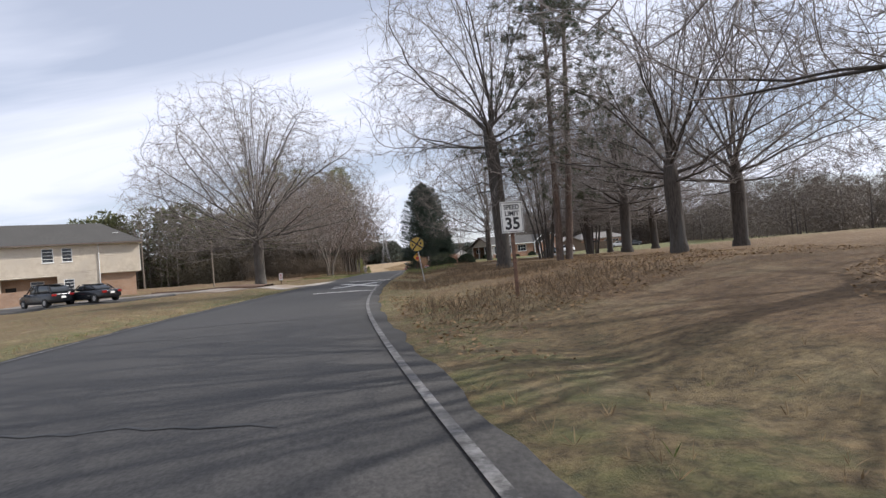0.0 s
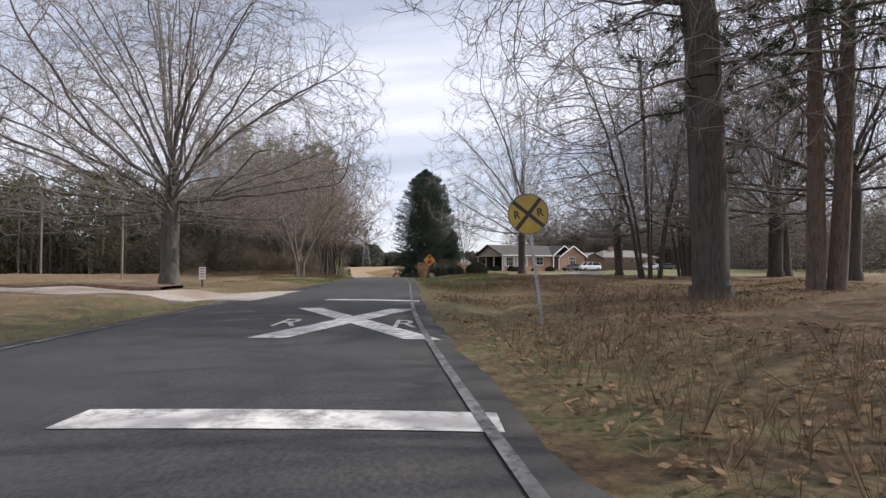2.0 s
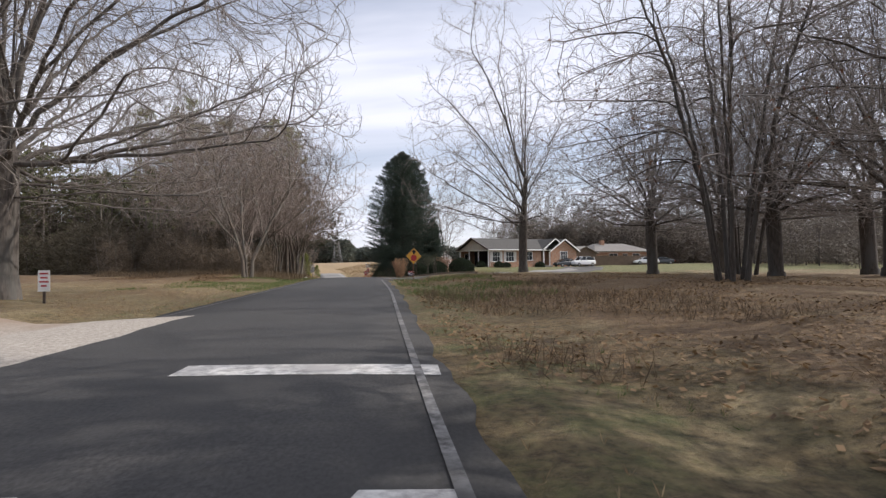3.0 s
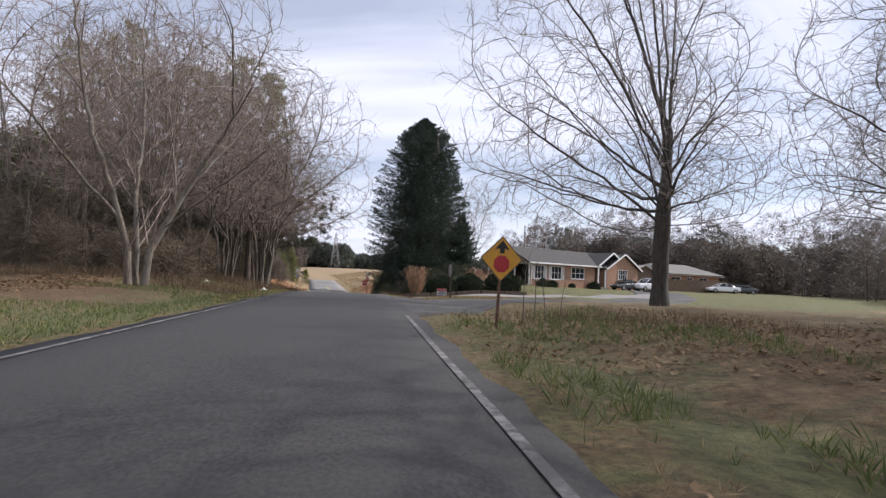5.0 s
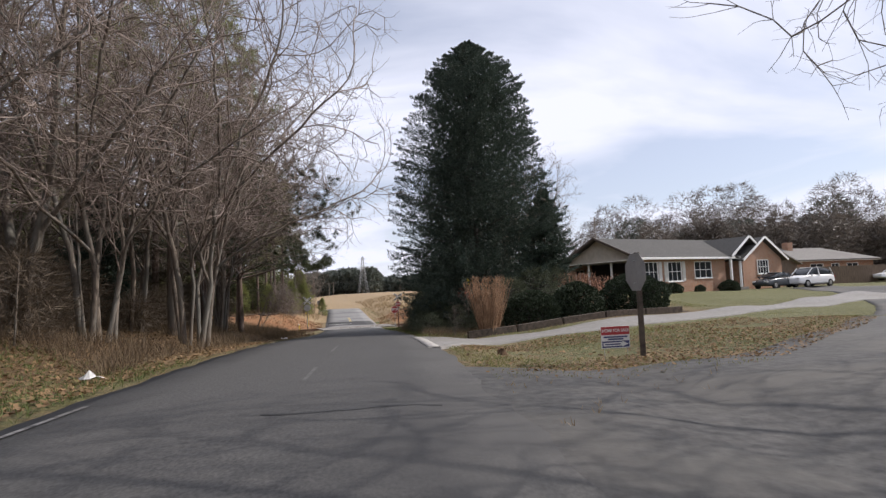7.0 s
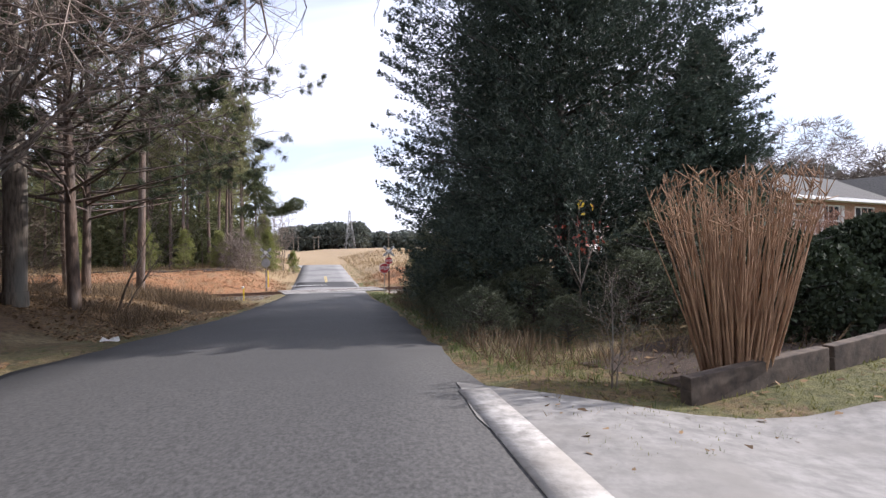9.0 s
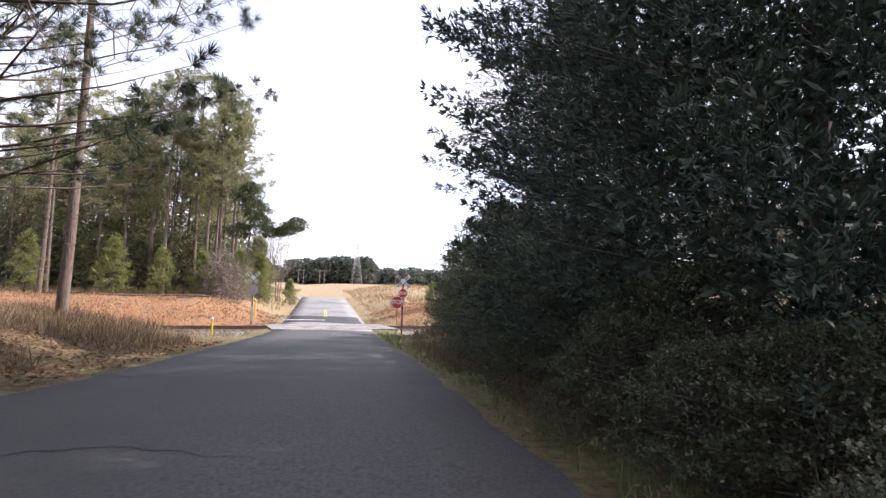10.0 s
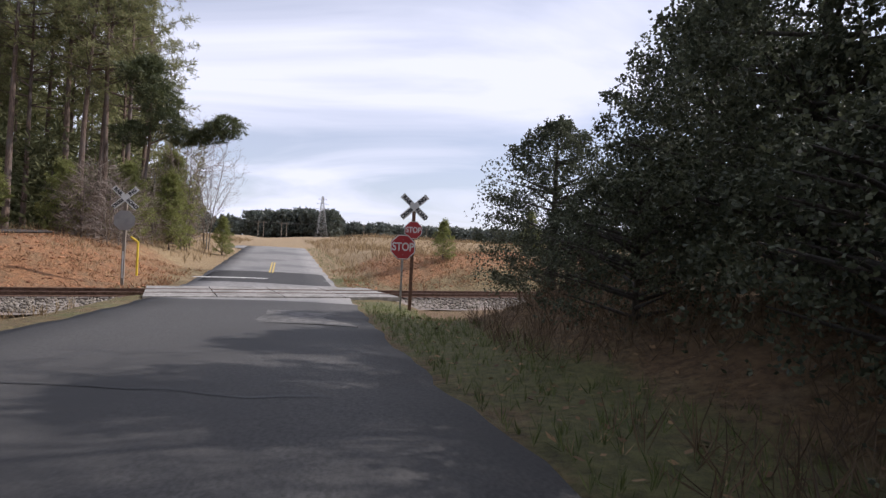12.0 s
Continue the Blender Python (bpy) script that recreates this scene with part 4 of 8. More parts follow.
oak3 = colony_tree("oak", 37, [[(0, 0, -0.2), (0.1, 0, 3.2), (0.2, 0, 6.5), (0, 0.1, 12)]] + fan(8, [(5, 0, 15, 3.8, 5.0, 0.85), (6, 25, 50, 4.6, 6.0, 0.85), (5, 55, 78, 5.4, 7.0, 0.9)], WIDE_REACH, 5.0), buds(7, 2700, WIDE_REACH, 5.0), BARK, TWIG, 0.46, slim=0.85, tip=0.013, per=2, twig_len=0.85, twig_r=0.009, sub=1, kill=0.75, reach=2.8)
LIMB_REACH = [(-8, 5.4), (5, 7.1), (20, 7.9), (40, 8.3), (60, 10.6), (78, 15.0), (90, 16.0)]
limbed = colony_tree("oak", 38, [[(0, 0, -0.2), (0, 0, 2.6), (0.05, 0, 4.6), (0.30, 0, 8.5), (0.35, 0, 13), (0.5, 0, 18)], [(0.05, 0, 4.5), (-0.8, 0.1, 7.2), (-2.0, 0.1, 11), (-3.4, 0, 15.5)],
                                 [(0, 0, 3.6), (-1.6, -0.3, 3.45), (-3.2, -0.6, 3.7), (-5.2, -1.0, 4.6), (-7.6, -1.2, 5.6)], [(0, 0, 4.2), (-1.6, -0.3, 5.0), (-3.6, -0.6, 6.2), (-6.0, -0.8, 7.4), (-8.2, -0.9, 8.9)],
                                 [(-0.1, 0, 4.8), (-1.5, 0.5, 6.4), (-3.4, 0.8, 8.4), (-6.2, 1.0, 11.4)], [(-0.4, 0, 6.0), (-1.6, -0.4, 8.0), (-3.4, -0.6, 10.4), (-5.2, -0.8, 13.4)]]
                     + fan(9, [(5, 2, 22, 3.8, 5.2, 0.8), (7, 28, 55, 4.6, 7.5, 0.85), (6, 58, 78, 6.0, 10.0, 0.8)], LIMB_REACH, 4.8, (3.14, 0.52)),
                     buds(8, 3200, LIMB_REACH, 4.8, (3.14, 0.52), shell=0.5), BARK, TWIG, 0.38, slim=0.8, tip=0.012, per=2, twig_len=0.7, twig_r=0.0078, sub=1, kill=0.55, reach=2.4, lift=0.08)
lite = [colony_tree("oak", 80 + k, [[(0, 0, -0.2), (0.1, 0.05 * k, 3), (0.2, 0.1, 6), (0.1, 0, 12)]] + fan(20 + k, [(5, 0, 18, 3.6, 4.8, 0.85), (6, 25, 50, 4.2, 5.6, 0.85), (6, 55, 80, 5.0, 6.6, 0.9)], WIDE_REACH, 4.6), buds(11 + k, 2300, WIDE_REACH, 4.6), BARK, TWIG, 0.44, slim=0.85, tip=0.013, per=2, twig_len=0.85, twig_r=0.010, kill=0.72, reach=2.8, sub=1) for k in range(2)]
STEMS = [[(0.5 * math.cos(a) * q, 0.5 * math.sin(a) * q, -0.1), (0.9 * math.cos(a) * q, 0.9 * math.sin(a) * q, 3), (2.0 * math.cos(a) * q, 2.0 * math.sin(a) * q, 8), (3.2 * math.cos(a) * q, 3.2 * math.sin(a) * q, 12 + math.sin(7 * a))]
         for a, q in ((0.2, 1), (1.3, 1.1), (2.3, 0.9), (3.2, 1.2), (4.2, 0.9), (5.3, 1.1), (0.9, 0.3), (3.9, 0.3))]
cluster = colony_tree("clustered_tree", 41, STEMS, dome(13, 3100, [(2.6, 0.75), (5, 1.0), (9, 0.95), (13, 0.7), (15.5, 0.2)], 8.2, 0.55), BARK, TWIG, 0.20, tip=0.012, per=2, twig_len=0.95, twig_r=0.008, sub=1, droop=0.05, kill=0.68, reach=3.0)


def sheaf(angles, foot, lean, h, mid=0.45):
    """Stems that rise from one root and lean apart."""
    out = []
    for a in angles:
        f_, w = foot * (0.35 + 0.35 * abs(math.sin(7 * a))), lean * (0.30 + 0.85 * abs(math.sin(13 * a + lean)))
        out.append([(f_ * math.cos(a), f_ * math.sin(a), -0.1), ((f_ + w * 0.10) * math.cos(a + 0.3), (f_ + w * 0.10) * math.sin(a + 0.3), h * 0.2), ((f_ + w * mid * 0.6) * math.cos(a - 0.1), (f_ + w * mid * 0.6) * math.sin(a - 0.1), h * mid), ((f_ + w) * math.cos(a + 0.2), (f_ + w) * math.sin(a + 0.2), h * (0.9 + 0.1 * math.sin(5 * a)))])
    return out


def fork_up(stems, seed, low=0.3, n=3, tilt=26, share=0.5):
    """Side limbs that leave each stem at a narrow angle and rise beside it."""
    rr = random.Random(seed); out = list(stems)
    for line in stems:
        P = [Vector(p) for p in line]
        total = (P[-1] - P[0]).length
        for k in range(n):
            u = low + (0.85 - low) * (k + rr.random() * 0.7) / n
            g = u * (len(P) - 1); i = min(int(g), len(P) - 2)
            p = P[i].lerp(P[i + 1], g - i); d = (P[i + 1] - P[i]).normalized()
            side = Vector((rr.gauss(0, 1), rr.gauss(0, 1), 0)).normalized()
            q = radians(tilt * rr.uniform(0.7, 1.4)); d = (d * math.cos(q) + side * math.sin(q)).normalized()
            ln = total * share * (1.1 - 0.6 * u) * rr.uniform(0.8, 1.2)
            m_ = p + d * ln * 0.5; e_ = m_ + (d + Vector((0, 0, 0.12)) + side * 0.1).normalized() * ln * 0.5
            out.append([tuple(p), tuple(m_), tuple(e_)])
    return out


thicket = [colony_tree("thicket_tree", 50 + k, fork_up(sheaf((0.3, 1.5, 2.6, 3.9, 5.0)[:3 + (k % 3)], 0.5, 1.7, 11.5), k), dome(20 + k, 1000, [(4.6, 0.5), (7, 0.9), (10, 1.0), (13.5, 0.8), (15.8, 0.25)], 4.6, 0.6), BARK_PALE, TWIG_RED, 0.14, slim=0.9, tip=0.011, per=2, twig_len=0.65, twig_r=0.008, kill=0.60, reach=2.2, lift=0.2, flare=1.15, sub=1) for k in range(4)]
spread = colony_tree("spreading_tree", 61, fork_up(sheaf((0.2, 1.1, 2.4, 3.6, 4.6, 5.5), 0.7, 2.8, 10.5), 5) + [[(0.7 * math.cos(a) , 0.7 * math.sin(a), 2.6 + 0.4 * j), (2.4 * math.cos(a), 2.4 * math.sin(a), 3.9 + 0.7 * j), (4.4 * math.cos(a + 0.1), 4.4 * math.sin(a + 0.1), 4.8 + 1.0 * j), (6.6 * math.cos(a + 0.15), 6.6 * math.sin(a + 0.15), 5.9 + 1.3 * j)] for j, a in enumerate((0.0, 1.3, 5.4, 2.9, 0.5))],
                     dome(24, 1900, [(3.4, 0.65), (5, 1.0), (9.5, 1.0), (13, 0.8), (16, 0.25)], 7.2, 0.55), BARK_PALE, TWIG_RED, 0.19, slim=0.85, tip=0.0115, per=2, twig_len=0.65, twig_r=0.008, sub=1, kill=0.62, reach=2.3, lift=0.16, flare=1.2)
vase = colony_tree("vase_tree", 64, fork_up([[(0.3 * math.cos(a), 0.3 * math.sin(a), -0.1), (0.42 * math.cos(a), 0.42 * math.sin(a), 1.6), ((0.5 + 0.22 * w) * math.cos(a + 0.1), (0.5 + 0.22 * w) * math.sin(a + 0.1), 4.2), ((0.6 + 0.55 * w) * math.cos(a - 0.1), (0.6 + 0.55 * w) * math.sin(a - 0.1), 7.6), (w * math.cos(a), w * math.sin(a), 12.5)] for a, w in ((0.1, 5.0), (1.9, 3.0), (3.5, 3.2))], 9, 0.22, 6, 36, 0.55),
                   dome(26, 1700, [(3.6, 0.5), (5.5, 0.85), (9, 1.0), (12.5, 0.85), (15.5, 0.25)], 7.2, 0.55), BARK_PALE, TWIG_RED, 0.27, slim=0.9, tip=0.0115, per=2, twig_len=0.65, twig_r=0.008, sub=1, kill=0.72, reach=2.4, lift=0.16, flare=1.25)
UPRIGHT = [(-5, 5.6), (15, 7.4), (40, 8.6), (65, 10.2), (90, 11.0)]
stout = colony_tree("roadside_tree", 66, [[(0, 0, -0.2), (0.05, 0, 3), (0.0, 0.1, 6), (0.2, 0.1, 10), (0.1, 0, 14)]] + fan(31, [(5, 2, 20, 4.6, 6.5, 0.9), (6, 25, 50, 5.2, 7.5, 0.85), (5, 55, 76, 6, 9, 0.85)], UPRIGHT, 5.4), buds(32, 2200, UPRIGHT, 5.4), BARK_PALE, TWIG_RED, 0.30, slim=0.85, tip=0.0115, per=2, twig_len=0.7, twig_r=0.008, sub=1, kill=0.66, reach=2.4, lift=0.12, flare=1.2)
SAPLING = [(12, 0.15, 1.0, 45, 1.9, 0.2, 0.1), (6, 0.2, 1.0, 40, 0.8, 0.1, 0.12)]
sapling = bare_tree("sapling", 71, [((0, 0, 0), (0.1, 0, 1), 4.5, 0.045), ((0.2, 0.1, 0), (0.2, 0.2, 1), 3.8, 0.035)], SAPLING, BARK_PALE, TWIG_RED, min_r=0.007, flare=0)


def blades(centres, dirs, length, width, rng, per, spread, jitter=0.3):
    """Thin leaves or needles: per of them round every centre."""
    C = np.repeat(np.asarray(centres, float), per, 0); Dd = np.repeat(np.asarray(dirs, float), per, 0)
    n = len(C)
    d = Dd + rng.normal(0, spread, (n, 3)); d /= np.linalg.norm(d, axis=1, keepdims=True)
    L = length * rng.uniform(1 - jitter, 1 + jitter, n)[:, None]
    s = np.cross(d, rng.normal(0, 1, (n, 3))); s /= np.linalg.norm(s, axis=1, keepdims=True)
    w = width * rng.uniform(0.7, 1.3, n)[:, None]
    mid = C + d * L * 0.45
    V = np.stack([C, mid + s * w, C + d * L, mid - s * w], 1).reshape(-1, 3)
    F = np.arange(4 * n).reshape(n, 4)
    return V, F


def pine_meshes(seed, height, r, first=0.45, needle=NEEDLE, droop=0.0, per=6, tuft=0.40, reach=3.2, needle_w=0.045, taper=0.75, clumped=False):
    rr, rng = random.Random(seed), np.random.default_rng(seed)
    trunk, pts = [], [Vector((0, 0, -0.2))]
    d = Vector((rr.gauss(0, 0.02), rr.gauss(0, 0.02), 1))
    nseg = 12
    for k in range(nseg):
        d = (d + Vector((rr.gauss(0, 0.012), rr.gauss(0, 0.012), 0.02))).normalized()
        pts.append(pts[-1] + d * height / nseg)
    rad = [r * (1 - 0.9 * (k / nseg) ** 1.1) for k in range(nseg + 1)]
    for k in range(nseg):
        trunk.append((*pts[k], *pts[k + 1], rad[k], rad[k + 1]))
    arms, cen, dr = [], [], []
    f = first
    while f < 0.985:
        for _ in range(rr.choice((2, 3, 3))):
            k = min(nseg - 1, int(f * nseg)); p = pts[k].lerp(pts[k + 1], f * nseg - k)
            u = (f - first) / (1 - first)
            ln = reach * (0.55 + 0.75 * math.sin(math.pi * min(1, 0.25 + 0.75 * u))) * (1.05 - taper * u) * rr.uniform(0.6, 1.2)
            a = rr.uniform(0, 6.28)
            dd = Vector((math.cos(a), math.sin(a), rr.uniform(-0.1, 0.25) + (0.75 if clumped else 0.45) * u - droop)).normalized()
            q = p.copy(); m = 4
            for j in range(m):
                dd = (dd + Vector((rr.gauss(0, 0.1), rr.gauss(0, 0.1), 0.07 - droop * 0.3))).normalized()
                q2 = q + dd * ln / m
                arms.append((*q, *q2, max(0.012, 0.055 * (1 - j / m) * (1.2 - u)), max(0.008, 0.055 * (1 - (j + 1) / m) * (1.2 - u))))
                if j > (1 if clumped else 0):
                    for _t in range((3 if j == 2 else 5) if clumped else 1 + (j > 1) + (j == 3) * 2):
                        side = Vector((rr.gauss(0, 1), rr.gauss(0, 1), rr.gauss(0.15, 0.5))).normalized()
                        e = q.lerp(q2, rr.random()); t2 = e + (dd * 0.5 + side).normalized() * rr.uniform(0.25, 0.8)
                        arms.append((*e, *t2, 0.012, 0.006))
                        cen.append(t2); dr.append((t2 - e).normalized())
                        cen.append(e.lerp(t2, 0.5)); dr.append((t2 - e).normalized())
                q = q2
            cen.append(q); dr.append(dd)
        f += rr.uniform(0.016, 0.036)
    wood = tube_mesh("pine_trunk", [(trunk, 9), (arms, 3)]); wood.materials.append(BARK_PINE)
    V, F = blades([tuple(c) for c in cen], [tuple(c) for c in dr], tuft, needle_w, rng, per, 1.25 if clumped else 0.75)
    crown = mesh_np("pine_crown", V, [F]); crown.materials.append(needle)
    return wood, crown


NEEDLE_YOUNG = leafy("young_pine_needles", (0.125, 0.150, 0.045), (0.33, 0.345, 0.125), 0.75, through=0.5)
pines = [pine_meshes(101 + k, h, r, f, taper=0.38, tuft=0.40, per=8, needle_w=0.027, reach=q, clumped=True) for k, (h, r, f, q) in enumerate(((23.0, 0.21, 0.50, 3.3), (24.5, 0.23, 0.56, 3.4), (20.5, 0.19, 0.45, 3.1)))] + [pine_meshes(104, 8.5, 0.11, 0.08, needle=NEEDLE_YOUNG, reach=2.2, per=9, needle_w=0.025)]
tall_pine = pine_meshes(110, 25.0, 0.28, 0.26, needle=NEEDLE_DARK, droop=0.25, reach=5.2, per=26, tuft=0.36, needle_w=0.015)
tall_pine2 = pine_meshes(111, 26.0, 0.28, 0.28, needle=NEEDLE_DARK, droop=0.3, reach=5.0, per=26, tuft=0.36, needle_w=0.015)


def evergreen(seed, height, radius, profile, n, size, material, per=5, spread=0.55, lumps=0.16, base=0.0, trunk_r=0.22, rise=0.35, width=0.3, boughs=0, inner=0, fine=None):
    """A dense evergreen: sprays of foliage on a lumpy body. profile: width by height, from 0 to 1."""
    rng = np.random.default_rng(seed)
    h = rng.random(n) ** 0.85
    pr = interp(profile)
    ang = rng.random(n) * 2 * np.pi
    lump = 1 + lumps * (np.sin(3 * ang + 9 * h + seed) + 0.7 * np.sin(5 * ang - 14 * h + 2 * seed) + 0.5 * np.sin(9 * ang + 31 * h))
    depth = 1 - 0.62 * rng.random(n) ** 2.2
    R = radius * pr(h) * lump * depth
    C = np.stack([R * np.cos(ang), R * np.sin(ang), base + h * (height - base)], -1)
    if boughs:
        # half of the sprays sit on boughs that stand out from the body
        bh, ba, bl = rng.random(boughs) ** 0.9, rng.random(boughs) * 2 * np.pi, rng.uniform(0.92, 1.28, boughs)
        k = rng.integers(0, boughs, n // 2)
        t = 1 - 0.45 * rng.random(n // 2) ** 1.5
        hh = bh[k]; reach = radius * pr(hh) * bl[k] * t
        zz = base + hh * (height - base) * 0.97 + (t - 0.6) * radius * 0.28
        sp = 0.06 * radius * (1.5 - t)
        C[:n // 2] = np.stack([reach * np.cos(ba[k]), reach * np.sin(ba[k]), zz], -1) + rng.normal(0, 1, (n // 2, 3)) * sp[:, None]
        ang[:n // 2], h[:n // 2] = ba[k], hh
    dirs = np.stack([np.cos(ang), np.sin(ang), np.full(n, rise) + 0.3 * rng.normal(size=n) + 1.1 * (h > 0.93)], -1)
    dirs /= np.linalg.norm(dirs, axis=1, keepdims=True)
    if fine is None:
        V, F = blades(C, dirs, size, size * width, rng, per, spread)
    else:
        # towards the road the sprays are small and many
        k = fine(C)
        V, F = blades(C[~k], dirs[~k], size, size * width, rng, per, spread)
        C2, d2 = np.repeat(C[k], 3, 0), np.repeat(dirs[k], 3, 0)
        V2, F2 = blades(C2 + rng.normal(0, 0.07, C2.shape), d2, size * 0.5, size * width * 0.5, rng, per, spread)
        F = np.concatenate([F, F2 + len(V)]); V = np.concatenate([V, V2])
    if inner:
        # the dense shaded foliage near the trunk
        ih, ia = rng.random(inner), rng.random(inner) * 2 * np.pi
        ir = radius * pr(ih) * rng.uniform(0.1, 0.6, inner)
        V2, F2 = blades(np.stack([ir * np.cos(ia), ir * np.sin(ia), base + ih * (height - base) * 0.96], -1), np.stack([np.cos(ia), np.sin(ia), 0.3 + 0 * ia], -1), size * 1.8, size * 0.3, rng, 6, 0.8)
        F = np.concatenate([F, F2 + len(V)]); V = np.concatenate([V, V2])
    crown = mesh_np("foliage", V, [F]); crown.materials.append(material)
    segs = [(0, 0, -0.2, 0, 0, height * 0.9, trunk_r, 0.03)]
    r2 = random.Random(seed)
    for _ in range(40):
        z = r2.uniform(0.06, 0.85) * height; a = r2.uniform(0, 6.28)
        ln = radius * float(pr(z / height)) * 0.85
        segs.append((0, 0, z, ln * math.cos(a), ln * math.sin(a), z + 0.25 * ln, 0.05, 0.012))
    wood = tube_mesh("trunk", [(segs, 6)]); wood.materials.append(BARK)
    return wood, crown


def plumed(seed, height, radius, profile, boughs, per_bough, size, material, inner=2000, trunk_r=0.22, base=0.0, rise=0.45, width=0.10, uneven=0.14):
    """A dense cedar: boughs that end in pointed plumes of fine sprays."""
    rng = np.random.default_rng(seed)
    pr = interp(profile)
    h = np.sort(rng.random(boughs) ** 0.9); a = rng.random(boughs) * 2 * np.pi
    lob = 1 + 0.06 * np.sin(3 * a + 7 * h + seed) + 0.05 * np.sin(5 * a - 11 * h)
    L = np.maximum(0.25, radius * pr(h) * lob * rng.uniform(1 - uneven, 1 + 0.6 * uneven, boughs))
    k = np.repeat(np.arange(boughs), per_bough)
    m = len(k)
    t = 1 - 0.60 * rng.random(m) ** 1.35
    d = np.stack([np.cos(a), np.sin(a), np.zeros(boughs)], -1)[k]
    side = np.stack([-np.sin(a), np.cos(a), np.zeros(boughs)], -1)[k]
    Lk = L[k]
    w = np.clip(0.62 * (1.05 - t), 0.03, 0.3) * np.minimum(Lk, 3.2) * 0.62
    u, v = rng.normal(0, 0.5, m), rng.normal(0, 0.5, m)
    z = base + h[k] * (height - base) * 0.965 + (t - 0.75) * Lk * rise * 0.6 + 0.10 * Lk * (t - 0.4) ** 2
    C = d * (Lk * t)[:, None] + side * (u * w)[:, None]
    C[:, 2] = np.maximum(0.05, z + v * w * 0.75)
    dirs = d + side * (0.9 * u)[:, None] + rng.normal(0, 0.2, (m, 3))
    dirs[:, 2] += rise + 0.7 * v + 1.0 * (h[k] > 0.92)
    dirs /= np.linalg.norm(dirs, axis=1, keepdims=True)
    V, F = blades(C, dirs, size, size * width, rng, 4, 0.38)
    ih, ia = rng.random(inner), rng.random(inner) * 2 * np.pi
    ir = radius * pr(ih) * rng.uniform(0.1, 0.66, inner)
    V2, F2 = blades(np.stack([ir * np.cos(ia), ir * np.sin(ia), base + ih * (height - base) * 0.95], -1), np.stack([np.cos(ia), np.sin(ia), 0.3 + 0 * ia], -1), size * 2.0, size * 0.34, rng, 6, 0.8)
    crown = mesh_np("foliage", np.concatenate([V, V2]), [np.concatenate([F, F2 + len(V)])]); crown.materials.append(material)
    segs = [(0, 0, -0.2, 0, 0, height * 0.9, trunk_r, 0.03)]
    for j in range(0, boughs, max(1, boughs // 90)):
        zb = base + h[j] * (height - base) * 0.9
        segs.append((0, 0, zb, 0.85 * L[j] * math.cos(a[j]), 0.85 * L[j] * math.sin(a[j]), zb + 0.12 * L[j], 0.045, 0.01))
    wood = tube_mesh("trunk", [(segs, 6)]); wood.materials.append(BARK)
    return wood, crown


CEDAR_P = [(0, 0.90), (0.05, 1.0), (0.14, 1.05), (0.33, 1.02), (0.53, 0.94), (0.68, 0.82), (0.82, 0.66), (0.90, 0.48), (0.95, 0.27), (0.98, 0.12), (1, 0.02)]
cedar_big = plumed(7, 18.9, 5.05, CEDAR_P, 1400, 112, 0.105, CEDAR, inner=10000, width=0.115, uneven=0.09)
cedar_mid = plumed(8, 13.5, 3.6, [(0, 0.7), (0.2, 1), (0.5, 0.9), (0.8, 0.5), (1, 0.05)], 260, 46, 0.25, CEDAR, inner=1200, uneven=0.25)
magnolia = evergreen(9, 6.5, 2.6, [(0, 0.8), (0.25, 1), (0.6, 0.9), (0.85, 0.55), (1, 0.1)], 17000, 0.078, BROADLEAF, per=3, spread=0.9, lumps=0.25, width=0.36, boughs=90)
bush = evergreen(10, 3.2, 1.9, [(0, 0.9), (0.3, 1), (0.7, 0.8), (0.9, 0.45), (1, 0.15)], 5200, 0.072, BROADLEAF, per=3, spread=0.9, lumps=0.25, width=0.36, trunk_r=0.08, boughs=50)
shrub = evergreen(12, 1.75, 1.65, [(0, 0.88), (0.3, 1), (0.6, 0.93), (0.85, 0.62), (1, 0.12)], 3800, 0.10, SHRUB, per=4, spread=0.8, lumps=0.035, trunk_r=0.07, width=0.4)
small_pine = pines[3]
ragged = plumed(120, 15.0, 4.3, [(0, 0.75), (0.12, 0.95), (0.3, 1.0), (0.5, 0.85), (0.75, 0.5), (1, 0.04)], 230, 130, 0.13, CEDAR, inner=500, base=1.2, rise=0.12, uneven=0.30, width=0.075)

# the trees that stand alone
plant("oak_tree", oak[:2], -16.85, 51.25, "great bare white oak with a wide crown on the verge", rz=0, s=0.95)
plant("oak_tree", oak2[:2], 5.95, 35.3, "tall bare oak with a thick dark trunk", rz=0)
plant("pine_tree", tall_pine, 10.1, 36.9, "tall pine with a bare leaning lower trunk", group="twin pines", rz=20)
plant("pine_tree", tall_pine2, 10.75, 36.9, "tall pine with a bare lower trunk beside its twin", group="twin pines", rz=0, tilt=(0, 3.6))
plant("clustered_tree", cluster[:2], 12.3, 55.2, "bare tree with many stems from one root", s=1.15)
plant("oak_tree", lite[0][:2], 15.0, 69.0, "bare oak with a few withered leaves on the lawn", rz=170, s=0.85)
plant("clustered_tree", cluster[:2], 19.8, 66.0, "bare tree with many stems from one root", rz=140, s=1.2)
plant("oak_tree", limbed[:2], 7.8, 79.0, "tall bare oak with long low limbs on the lawn")
plant("oak_tree", oak3[:2], 14.2, 26.0, "bare oak with spreading limbs", rz=200, s=0.85)
plant("oak_tree", lite[0][:2], 20.0, 31.0, "bare oak with spreading limbs", rz=10, s=0.95)
plant("oak_tree", lite[1][:2], 25.5, 78.0, "bare oak on the lawn", rz=250, s=0.95)
